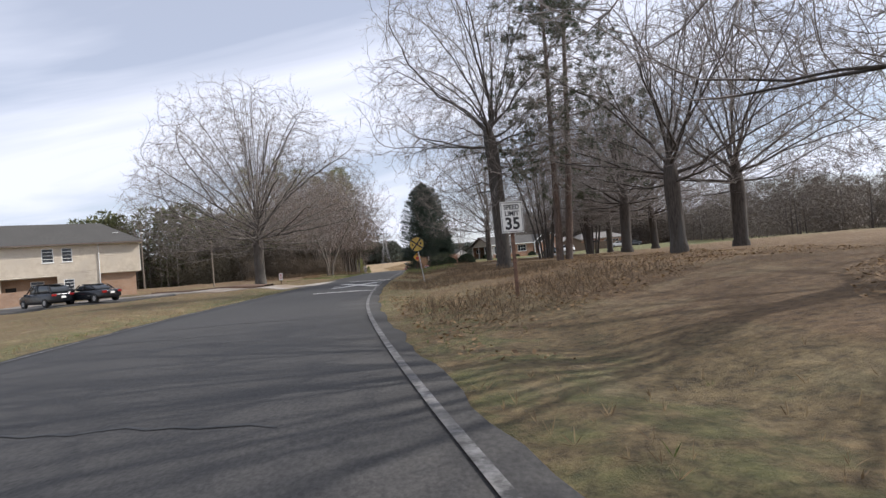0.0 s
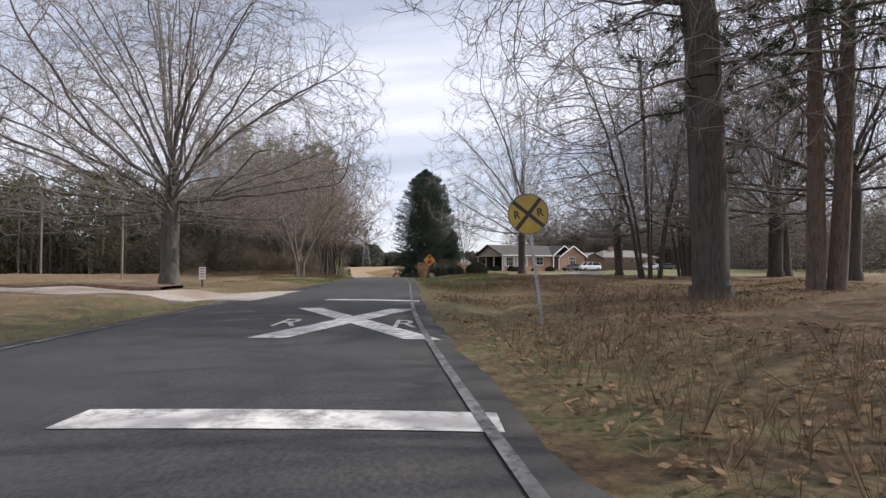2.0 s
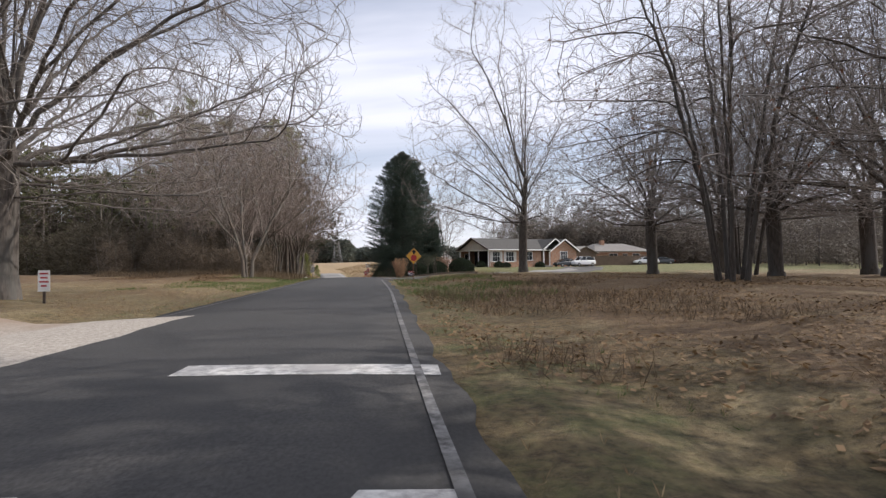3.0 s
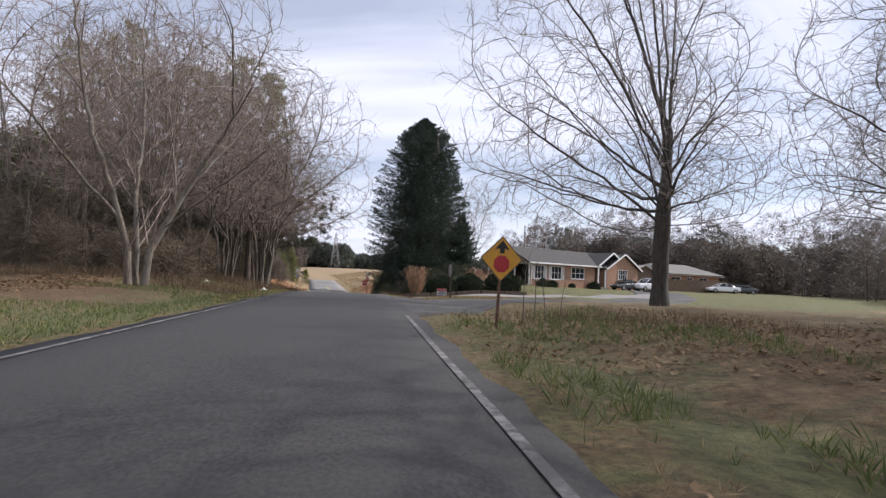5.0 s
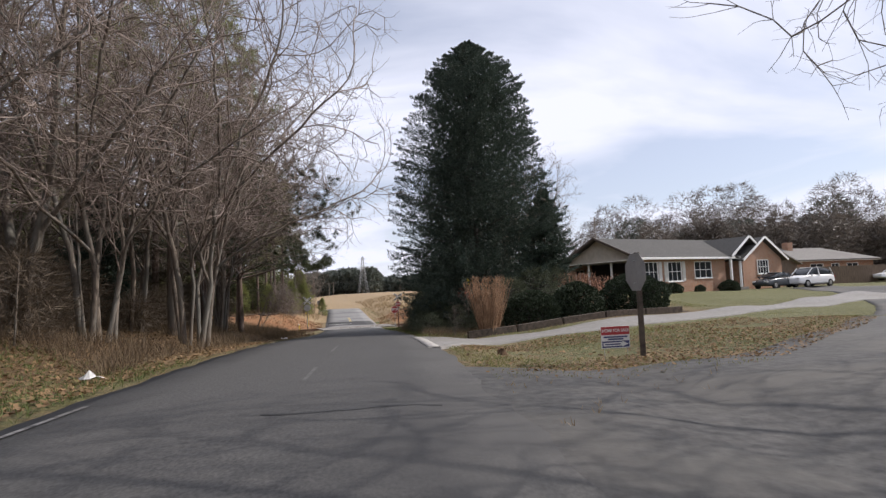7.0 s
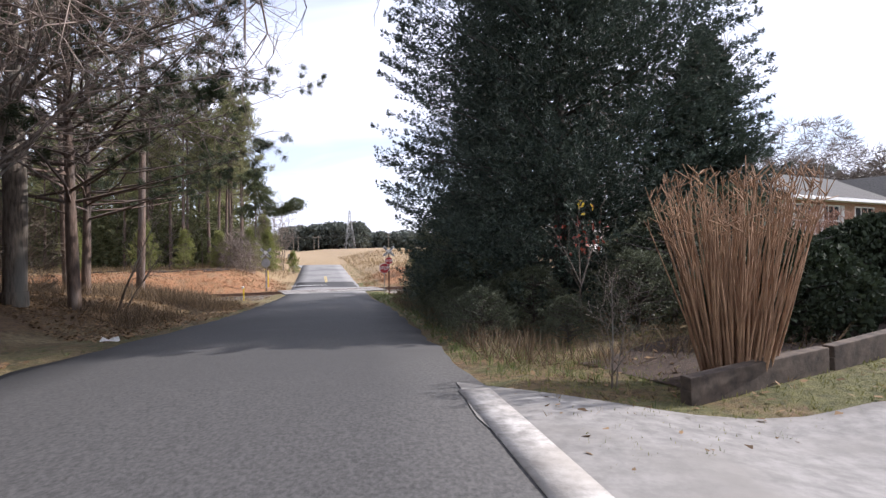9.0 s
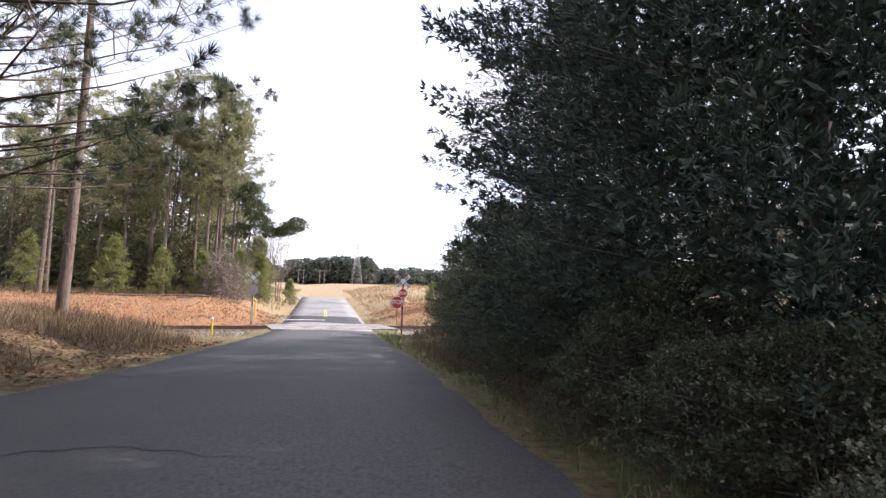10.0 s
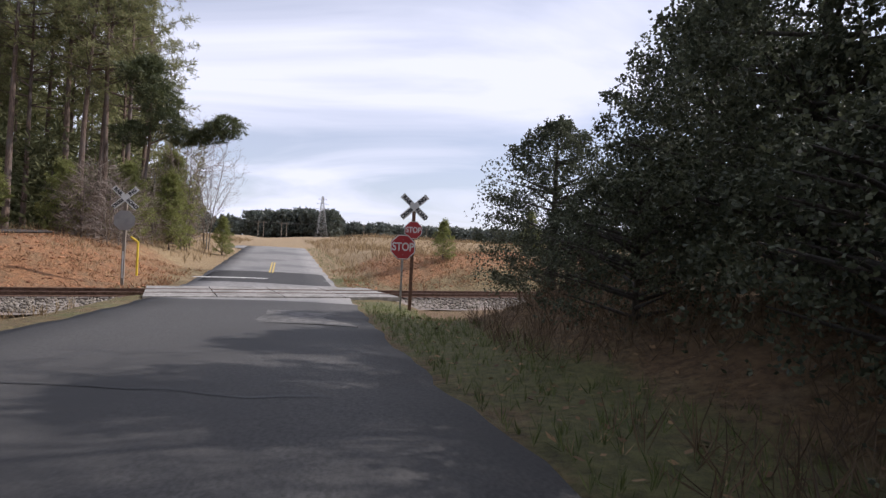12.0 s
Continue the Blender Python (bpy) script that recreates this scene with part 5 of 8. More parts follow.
plant("oak_tree", lite[0][:2], 17.5, 45.0, "bare oak on the lawn", rz=320, s=1.0)
for k, (x, y, q) in enumerate(((21.0, 56.0, 1.0), (18.2, 60.5, 0.9), (27.0, 64.0, 1.0))):
    plant("oak_tree", lite[k % 2][:2], x, y, "bare oak on the lawn", rz=k * 73, s=q)
plant("oak_tree", lite[1][:2], 12.8, 6.0, "bare oak beside the road", rz=150, s=0.95)
plant("oak_tree", lite[0][:2], 23.5, 14.0, "bare oak beside the road", rz=70, s=1.0)

# the thicket
rng = np.random.default_rng(3)
SPOTS = [(-19.5, 86.5), (-21.5, 92.0), (-24.5, 88.0), (-22.0, 97.5), (-18.8, 99.5), (-26.5, 94.0),
         (-29.0, 90.0), (-30.0, 100.0)]
for k, (x, y) in enumerate(SPOTS):
    plant("thicket_tree", thicket[k % 4][:2], x, y, "bare slender tree in a tangled thicket", group="thicket by the road", rz=float(rng.uniform(0, 360)), s=float(rng.uniform(0.95, 1.15)) * (1.12 if y > 88 else 0.98))
for k, (x, y, sc) in enumerate(((-15.9, 98.6, 1.18), (-17.4, 105.2, 0.95), (-20.5, 90.5, 1.0), (-17.6, 95.0, 1.12))):
    plant("spreading_tree", spread[:2], x, y, "bare tree whose boughs reach out over the road", group="thicket by the road", rz=k * 83 + 20, s=sc)
plant("vase_tree", vase[:2], -16.1, 78.5, "bare tree of several stems spreading like a vase", group="thicket by the road", rz=15, s=1.0)
plant("roadside_tree", stout[:2], -18.9, 109.4, "bare tree with a thick pale upright trunk", group="thicket by the road", rz=40)
plant("roadside_tree", stout[:2], -17.4, 100.2, "bare tree with a thick pale upright trunk", group="thicket by the road", rz=190, s=0.82)
plant("vase_tree", vase[:2], -19.2, 93.5, "bare tree of several stems spreading like a vase", group="thicket by the road", rz=130, s=1.15)
for x, y in ((-21.0, 105.8), (-19.4, 108.2), (-24.5, 111.0)):
    plant("pine_tree", pines[0], x, y, "pine with low reaching boughs at the end of the thicket", rz=x * 40, s=0.9)
plant("cedar_tree", cedar_mid, -21.5, 101.5, "dark cedar in the shade of the thicket", s=0.55)
plant("cedar_tree", cedar_mid, -23.0, 106.0, "dark cedar in the shade of the thicket", s=0.5, rz=90)

# the evergreens on the far side of the lawn
plant("cedar_tree", cedar_big, -2.95, 109.8, "great dense dark green cedar by the road", names=("trunk", "foliage"))
plant("cedar_tree", cedar_mid, 1.3, 109.3, "smaller cedar leaning out of the great one", names=("trunk", "foliage"), s=0.58, rz=30)
plant("conifer_tree", ragged, -2.9, 117.0, "dark ragged conifer in the roadside wood", names=("trunk", "foliage"), rz=90, s=1.12)
plant("pine_tree", tall_pine, -0.6, 115.0, "dark pine in the roadside wood", s=0.62, rz=90)
for k, (x, y, s) in enumerate(((-4.3, 132.2, 0.85), (-5.1, 128.3, 0.86), (-2.6, 134.0, 0.85), (-2.6, 126.6, 0.6), (-6.1, 137.2, 0.8), (0.5, 129.0, 0.8))):
    plant("evergreen_tree", magnolia, x, y, "dark glossy broadleaf evergreen beside the road", names=("trunk", "foliage"), group="roadside evergreens", s=s, rz=k * 77)
for k, (x, y, s) in enumerate(((-6.4, 125.5, 0.8), (-5.8, 120.5, 0.75), (-7.0, 129.6, 0.75), (-5.0, 116.5, 0.8), (-4.4, 113.5, 0.7), (-6.6, 134.2, 0.6), (-5.3, 127.9, 1.0), (-4.4, 134.6, 0.9), (-5.6, 106.2, 0.42), (-5.4, 108.6, 0.6), (-6.1, 111.0, 0.6), (-6.0, 104.4, 0.36), (-6.3, 108.2, 0.42), (-6.6, 112.8, 0.5), (-6.9, 115.2, 0.5), (-6.2, 106.6, 0.36), (-4.6, 106.0, 0.5))):
    plant("evergreen_bush", bush, x, y, "dark leafy bush in the shade beside the road", "bush", names=("stem", "foliage"), group="roadside bushes", s=s, rz=k * 51)
for k, (x, y, s) in enumerate(((0.5, 125.5, 0.8), (4.5, 127.0, 0.9), (-1.5, 114.5, 0.6))):
    plant("bare_tree", thicket[k % 4][:2], x, y, "bare tree rising out of the evergreens", rz=k * 120, s=s)
plant("bare_tree", thicket[3][:2], -2.4, 127.5, "bare tree rising out of the roadside bushes", s=0.95, rz=60)
plant("bare_tree", thicket[1][:2], -4.0, 124.0, "bare tree whose limbs reach over the roadside bushes", s=0.86, rz=200)
narrow = plumed(121, 13.5, 2.9, [(0, 0.8), (0.15, 1.0), (0.4, 0.9), (0.7, 0.6), (1, 0.05)], 150, 130, 0.13, CEDAR, inner=250, base=3.2, rise=0.05, uneven=0.32, width=0.075)
plant("conifer_tree", narrow, -3.1, 122.2, "dark conifer with a bare lower trunk in the roadside wood", names=("trunk", "foliage"))
for k, (x, y, q) in enumerate(((-6.3, 118.6, 0.7), (-6.9, 123.6, 0.6), (-4.5, 120.0, 0.9), (-4.0, 124.4, 0.9), (-5.7, 116.6, 0.7), (-3.6, 119.0, 1.0))):
    plant("evergreen_bush", bush, x, y, "dark leafy bush in the shade beside the road", "bush", names=("stem", "foliage"), group="roadside bushes", s=q, rz=k * 67)
young = bare_tree("young_tree", 73, [((0, 0, 0), (0.02, 0, 1), 2.5, 0.028), ((0, 0, 1.05), (-0.5, 0, 1), 1.3, 0.020), ((0, 0, 1.1), (0.45, 0.1, 1), 1.4, 0.020)], [(5, 0.35, 1.0, 30, 0.6, 0.2, 0.1), (2, 0.3, 1.0, 38, 0.25, 0.1, 0.12)], BARK_PALE, TWIG_RED, min_r=0.005, flare=0)
plant("sapling", young[:2], -3.95, 104.3, "thin bare sapling at the foot of the cedar", rz=20)

for k, (x, y, q) in enumerate(((-1.7, 105.0, 0.8), (-0.1, 106.3, 0.9), (1.3, 107.7, 0.8), (-2.9, 104.0, 0.5), (0.9, 109.6, 1.0))):
    plant("evergreen_bush", bush, x, y, "dark leafy bush under the great cedar", "bush", names=("stem", "foliage"), group="roadside bushes", s=q, rz=k * 59)
plant("bare_tree", thicket[2][:2], 0.6, 110.6, "bare tree standing close behind the cedar", s=0.6, rz=50)

# the pine wood beyond the railway
rng = np.random.default_rng(9)
count = 0
for tries in range(900):
    x, y = float(rng.uniform(-75, -24.5)), float(rng.uniform(146, 190))
    if track_d(x, y) < 8 + 0.06 * (-24 - x) or (ROAD_L(y) - x) < (6.2 if y > 158 else 4.2) or count >= 58:
        continue
    k = int(rng.integers(0, 3))
    if track_d(x, y) < 14 and rng.random() < 0.2:
        k = 3
    plant("pine_tree", pines[k], x, y, "slender loblolly pine in a roadside wood" if k < 3 else "young bushy pine at the edge of the wood", group="pine wood", rz=float(rng.uniform(0, 360)), s=float(rng.uniform(0.84, 1.0)) * (0.78 if x > -28.5 and k < 3 else 1.0))
    count += 1
NEEDLE_EDGE = leafy("edge_pine_needles", (0.035, 0.050, 0.020), (0.11, 0.125, 0.05))
knob = evergreen(14, 1.5, 1.25, [(0, 0.5), (0.4, 1), (0.8, 0.7), (1, 0.2)], 420, 0.36, NEEDLE_EDGE, per=7, spread=0.9, lumps=0.3, width=0.06, trunk_r=0.03)
lean = thing("pine_tree", gp0(-26.6, 157.0), "small pine whose one bough stands out towards the road", "tree")
segs = [(0, 0, -0.2, 0.1, 0, 3.4, 0.12, 0.10), (0.1, 0, 3.4, 0.3, 0.1, 6.2, 0.10, 0.08), (0.3, 0.1, 6.2, 1.6, 0.2, 6.9, 0.06, 0.05), (1.6, 0.2, 6.9, 3.2, 0.0, 7.2, 0.05, 0.045), (3.2, 0.0, 7.2, 4.9, -0.1, 7.9, 0.045, 0.03), (0.3, 0.1, 6.2, 0.2, 0.2, 11.2, 0.08, 0.03)]
put("trunk", tube_mesh("trunk", [(segs, 6)]), BARK_PINE, lean)
for x, z, q in ((4.9, 6.9, 0.85), (4.2, 6.5, 0.7), (3.3, 6.3, 0.6), (2.2, 6.2, 0.7), (1.2, 7.0, 0.9), (0.6, 8.2, 1.1), (-0.6, 6.1, 0.9), (-0.2, 9.6, 1.1), (0.2, 10.6, 0.7)):
    o = new("bough", knob[1]); o.parent = lean; o.matrix_local = Matrix.Translation((x, 0.1, z)) @ Matrix.Rotation(x, 4, "Z") @ Matrix.Diagonal((q, q, q, 1))
for k, (x, y, q) in enumerate(((-26.6, 155.2, 0.55), (-25.6, 159.0, 0.6), (-29.2, 153.8, 0.5), (-32.5, 152.5, 0.5), (-36, 150.8, 0.6), (-42, 149.0, 0.6), (-27.0, 163.0, 0.8))):
    plant("pine_tree", pines[3], x, y, "young bushy pine at the edge of the wood", group="pine wood", rz=k * 97, s=q)
plant("bare_tree", thicket[1][:2], -25.6, 161.5, "bare tree at the edge of the pine wood", s=0.62)
plant("bare_tree", thicket[2][:2], -26.2, 168.0, "bare tree at the edge of the pine wood", s=0.6)
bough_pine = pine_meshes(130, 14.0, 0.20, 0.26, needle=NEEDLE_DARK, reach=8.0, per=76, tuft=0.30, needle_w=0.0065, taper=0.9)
plant("pine_tree", bough_pine, -18.2, 111.0, "pine whose long boughs hang out towards the road", rz=0)
plant("pine_tree", bough_pine, -21.5, 117.0, "pine whose long boughs hang out towards the road", rz=150, s=0.95)
plant("sapling", sapling[:2], -18.0, 113.0, "thin bare leaning sapling in the verge", s=0.9, tilt=(0, 14))
for x, y, s in ((-23.8, 126.0, 1.05), (-30, 118, 1.0), (-27, 124.5, .95), (-36, 122, 1.0), (-40, 114, 1.0), (-34, 110, 1.0)):
    plant("pine_tree", pines[1], x, y, "pine with a tall bare trunk before the railway", rz=x * 33, s=s)

# ---- buildings ----
def brick_mat(name, c1, c2, mortar):
    m = bpy.data.materials.new(name)
    m.use_nodes = True
    n, l = m.node_tree.nodes, m.node_tree.links
    b = n["Principled BSDF"]
    tc = n.new("ShaderNodeTexCoord"); sp = n.new("ShaderNodeSeparateXYZ"); ad = n.new("ShaderNodeMath"); ad.operation = "ADD"
    cb = n.new("ShaderNodeCombineXYZ")
    l.new(tc.outputs["Object"], sp.inputs[0]); l.new(sp.outputs[0], ad.inputs[0]); l.new(sp.outputs[1], ad.inputs[1])
    l.new(ad.outputs[0], cb.inputs[0]); l.new(sp.outputs[2], cb.inputs[1])
    br = n.new("ShaderNodeTexBrick")
    br.inputs["Color1"].default_value, br.inputs["Color2"].default_value, br.inputs["Mortar"].default_value = (*c1, 1), (*c2, 1), (*mortar, 1)
    br.inputs["Scale"].default_value = 1.0
    br.inputs["Brick Width"].default_value, br.inputs["Row Height"].default_value, br.inputs["Mortar Size"].default_value = 0.21, 0.075, 0.006
    l.new(cb.outputs[0], br.inputs[0])
    ns = n.new("ShaderNodeTexNoise"); ns.inputs["Scale"].default_value = 0.8; ns.inputs["Detail"].default_value = 5
    l.new(tc.outputs["Object"], ns.inputs[0])
    mr = n.new("ShaderNodeMapRange"); mr.inputs[3].default_value, mr.inputs[4].default_value = 0.75, 1.2
    l.new(ns.outputs[0], mr.inputs[0])
    hs = n.new("ShaderNodeHueSaturation"); l.new(br.outputs[0], hs.inputs["Color"]); l.new(mr.outputs[0], hs.inputs["Value"])
    l.new(hs.outputs[0], b.inputs["Base Color"])
    bp = n.new("ShaderNodeBump"); bp.inputs["Strength"].default_value, bp.inputs["Distance"].default_value = 0.5, 0.01
    l.new(br.outputs["Fac"], bp.inputs["Height"]); bp.invert = True
    l.new(bp.outputs[0], b.inputs["Normal"])
    b.inputs["Roughness"].default_value = 0.9
    return m


BRICK = brick_mat("red_brick", (0.29, 0.145, 0.085), (0.41, 0.225, 0.135), (0.42, 0.37, 0.30))
BRICK_TAN = brick_mat("tan_brick", (0.36, 0.22, 0.14), (0.45, 0.29, 0.19), (0.45, 0.40, 0.34))
SIDING = mat("vinyl_siding", (0.54, 0.47, 0.37), (0.66, 0.59, 0.48), 2.0, 0.6, 0.05, c3=(0.56, 0.50, 0.41), scale3=0.5)
GABLE_BOARD = mat("beige_gable_board", (0.40, 0.36, 0.29), (0.50, 0.45, 0.37), 2.0, 0.7, 0.05)
SHINGLE = mat("grey_shingles", (0.040, 0.039, 0.036), (0.090, 0.087, 0.081), 12.0, 0.95, 0.5, c3=(0.060, 0.058, 0.054), scale3=0.5, stretch=(1, 1, 1))
SHINGLE_MID = mat("weathered_shingles", (0.13, 0.125, 0.115), (0.22, 0.21, 0.195), 12.0, 0.95, 0.4, c3=(0.16, 0.15, 0.14), scale3=0.5)
SHINGLE_PALE = mat("pale_shingles", (0.22, 0.20, 0.175), (0.34, 0.315, 0.28), 12.0, 0.95, 0.4, c3=(0.26, 0.24, 0.21), scale3=0.5)
WHITE = mat("white_paint", (0.66, 0.66, 0.64), (0.82, 0.82, 0.80), 4.0, 0.55, 0.05, mixpos=(0.2, 0.5))
CREAM = mat("cream_paint", (0.60, 0.57, 0.50), (0.74, 0.71, 0.64), 3.0, 0.6, 0.05)
DARK_ROOM = plain("dark_room", (0.035, 0.033, 0.032), 0.9)
GLASS = glass_mat("window_glass")
CURTAIN = plain("pale_curtain", (0.55, 0.53, 0.50), 0.9)
SHUTTER = plain("pale_shutter", (0.62, 0.60, 0.57), 0.6)
WOOD_DARK = mat("weathered_timber", (0.045, 0.035, 0.028), (0.11, 0.085, 0.065), 6.0, 0.95, 0.5, stretch=(1, 1, 1))
WOOD_POST = mat("grey_timber", (0.14, 0.115, 0.09), (0.26, 0.22, 0.18), 5.0, 0.95, 0.5, stretch=(3, 3, 0.4))
FENCE_WOOD = mat("brown_fence", (0.10, 0.07, 0.05), (0.19, 0.14, 0.10), 4.0, 0.95, 0.3, stretch=(3, 3, 0.4))
BLACK = plain("black_rubber", (0.02, 0.02, 0.02), 0.8)
METAL = mat("galvanised_steel", (0.30, 0.30, 0.30), (0.48, 0.48, 0.47), 6.0, 0.45, 0.1, metal=0.7)
RUST = mat("rusty_steel", (0.085, 0.045, 0.030), (0.19, 0.105, 0.070), 8.0, 0.85, 0.3)


def window(parent, x0, x1, z0, z1, y, bars=(2, 2), trim=WHITE, curtain=0.55, name="window", frame_w=0.07):
    """A window in a wall that faces -y: frame, glass, sash bars, sill and a blind behind."""
    w = new(name); w.parent = parent; w.empty_display_size = 0.1
    bm = bmesh.new()
    for lo, hi in (((x0, y - 0.04, z0), (x0 + frame_w, y + 0.06, z1)), ((x1 - frame_w, y - 0.04, z0), (x1, y + 0.06, z1)),
                   ((x0 + frame_w, y - 0.04, z1 - frame_w), (x1 - frame_w, y + 0.06, z1)), ((x0 + frame_w, y - 0.04, z0), (x1 - frame_w, y + 0.06, z0 + frame_w))):
        box(bm, lo, hi)
    part("window_frame", bm, trim, w)
    bm = bmesh.new()
    for k in range(1, bars[0]):
        x = x0 + (x1 - x0) * k / bars[0]
        box(bm, (x - 0.018, y - 0.022, z0 + frame_w), (x + 0.018, y + 0.012, z1 - frame_w))
    for k in range(1, bars[1]):
        z = z0 + (z1 - z0) * k / bars[1]
        box(bm, (x0 + frame_w, y - 0.03, z - 0.025), (x1 - frame_w, y + 0.010, z + 0.025))
    part("sash_bars", bm, trim, w)
    part("pane", boxm((x0 + frame_w, y + 0.02, z0 + frame_w), (x1 - frame_w, y + 0.03, z1 - frame_w)), GLASS, w).visible_shadow = False
    part("window_sill", boxm((x0 - 0.06, y - 0.10, z0 - 0.06), (x1 + 0.06, y + 0.04, z0 - 0.004), 0.01), trim, w)
    zc = z1 - (z1 - z0) * curtain
    part("blind", boxm((x0 + frame_w, y + 0.10, zc), (x1 - frame_w, y + 0.12, z1 - frame_w)), CURTAIN, w)
    part("dark_interior", boxm((x0 - 0.02, y + 0.30, z0 - 0.02), (x1 + 0.02, y + 0.34, z1 + 0.02)), DARK_ROOM, w)
    return w


def lap_siding(x0, x1, z0, z1, y, holes, pitch=0.19):
    """Overlapping boards, each leaning out at its foot, broken by the openings."""
    bm = bmesh.new()
    z = z0
    while z < z1 - 1e-3:
        zt = min(z + pitch, z1)
        spans = [(x0, x1)]
        for a, b, c, d in holes:
            if c < zt - 0.01 and d > z + 0.01:
                spans = [q for s in spans for q in ((s[0], min(s[1], a)), (max(s[0], b), s[1])) if q[1] - q[0] > 0.02]
        for a, b in spans:
            v = [bm.verts.new(p) for p in ((a, y - 0.045, z), (b, y - 0.045, z), (b, y - 0.004, zt), (a, y - 0.004, zt), (a, y, z), (b, y, z))]
            bm.faces.new((v[0], v[1], v[2], v[3])); bm.faces.new((v[4], v[5], v[1], v[0]))
        z = zt
    return bm


def roof_slab(bm, a, b, c, d, t=0.12):
    """A roof plane through four corners, with a thickness."""
    P = [Vector(p) for p in (a, b, c, d)]
    nrm = (P[1] - P[0]).cross(P[3] - P[0]).normalized()
    if nrm.z < 0: nrm = -nrm
    top = [bm.verts.new(p + nrm * t) for p in P]; bot = [bm.verts.new(p) for p in P]
    bm.faces.new(top); bm.faces.new(bot[::-1])
    for k in range(4):
        j = (k + 1) % 4
        bm.faces.new((bot[k], bot[j], top[j], top[k]))
    bmesh.ops.recalc_face_normals(bm, faces=bm.faces)
    return bm


# the two-storey apartments
AZ = -0.05
apt = thing("apartment_building", pose(-36.6, 56.8, AZ, 0, 0, 37), "two-storey beige-sided apartment block with a grey shingle roof", "building")
up_h = [(-5.1, -4.05, 4.45, 5.95), (-3.35, -2.4, 4.45, 5.95)]
low_h = [(-3.3, -2.35, 1.25, 2.6)]
bay_h = [(-13, -11.8, 4.45, 5.95), (-17, -15.8, 4.45, 5.95)]
part("wall", wall_with_holes(-8.6, 3.95, 3.0, 6.3, up_h, 0, 0.25), SIDING, apt)
part("siding", lap_siding(-8.6, -0.06, 3.0, 6.3, 0, up_h), SIDING, apt)
part("siding", lap_siding(0.06, 3.95, 3.0, 6.3, 0, []), SIDING, apt)
part("corner_board", boxm((3.95, -0.03, 3.0), (4.02, 0.25, 6.3)), CREAM, apt)
part("wall", wall_with_holes(-3.85, 0, -0.5, 3.0, low_h, 0, 0.25), SIDING, apt)
part("siding", lap_siding(-3.85, 0, -0.2, 3.0, 0, low_h), SIDING, apt)
part("wall", wall_with_holes(-8.6, -3.85, -0.5, 3.0, [(-8.3, -7.4, 0.0, 2.1), (-6.2, -5.0, 1.2, 2.6)], 1.6, 1.85), BRICK_TAN, apt, "tan brick ground-floor wall under the overhang")
part("wall", boxm((-3.85, 0.25, -0.5), (-3.6, 1.85, 3.0)), BRICK_TAN, apt)
part("soffit", boxm((-8.6, 0.25, 2.92), (-3.85, 1.6, 3.0)), CREAM, apt)
part("door", boxm((-8.3, 1.66, 0.0), (-7.4, 1.72, 2.1), 0.01), DARK_ROOM, apt)
part("wall", boxm((0.0, 0.4, -0.5), (3.5, 0.65, 3.0)), BRICK_TAN, apt, "tan brick ground-floor wall under the overhang")
part("wall", boxm((3.25, 0.65, -0.5), (3.5, 9.3, 3.0)), BRICK_TAN, apt)
part("wall", boxm((3.7, 0.25, 3.0), (3.95, 9.3, 6.3)), SIDING, apt)
part("soffit", boxm((0.0, 0.25, 2.92), (3.9, 9.3, 2.996)), CREAM, apt)
part("wall", boxm((-30, 9.3, -0.5), (3.95, 9.55, 6.3)), SIDING, apt)
part("wall", boxm((-10.2, 3.0, -0.5), (-8.6, 3.2, 6.3)), BRICK_TAN, apt, "shaded stairwell wall between two bays")
part("wall", boxm((-8.85, 0.25, -0.5), (-8.6, 3.0, 6.3)), SIDING, apt)
part("wall", wall_with_holes(-30, -10.2, 3.0, 6.3, bay_h, 0, 0.25), SIDING, apt)
part("siding", lap_siding(-30, -10.2, 3.0, 6.3, 0, bay_h), SIDING, apt)
part("wall", boxm((-30, 0.3, -0.5), (-10.2, 0.6, 3.0)), BRICK_TAN, apt)
part("screen_wall", boxm((-12.5, -1.6, -0.6), (-5.6, -1.3, 1.65), 0.02), BRICK_TAN, apt, "low tan brick screen wall")
for h in up_h + low_h + bay_h:
    window(apt, *h, 0.02, bars=(1, 4))
window(apt, -6.2, -5.0, 1.2, 2.6, 1.62, bars=(1, 4))
bm = bmesh.new()
roof_slab(bm, (-30.5, -0.5, 6.28), (4.4, -0.5, 6.28), (0.7, 4.9, 8.9), (-30.5, 4.9, 8.9))
roof_slab(bm, (-30.5, 10.3, 6.28), (4.4, 10.3, 6.28), (0.7, 4.9, 8.9), (-30.5, 4.9, 8.9))
roof_slab(bm, (4.4, -0.5, 6.28), (4.4, 10.3, 6.28), (0.7, 4.9, 8.9), (0.699, 4.899, 8.9))
part("roof", bm, SHINGLE, apt)
part("eave_soffit", boxm((-30.5, -0.48, 6.2), (4.35, 10.2, 6.27)), CREAM, apt)
part("gutter", boxm((-30.5, -0.62, 6.22), (4.45, -0.50, 6.36), 0.02), plain("brown_gutter", (0.16, 0.13, 0.11), 0.5), apt)
bm = bmesh.new(); rod(bm, (0.0, -0.1, -0.1), (0.0, -0.1, 6.2), 0.05, sides=8); rod(bm, (0.0, -0.1, 6.0), (0.0, -0.45, 6.25), 0.05, sides=8)
part("drainpipe", bm, WHITE, apt)
for x in (-10.5, -9.4):
    bm = bmesh.new(); rod(bm, (x, 3.9, 8.4), (x, 3.9, 9.25), 0.07, sides=8); part("roof_vent", bm, WHITE, apt)
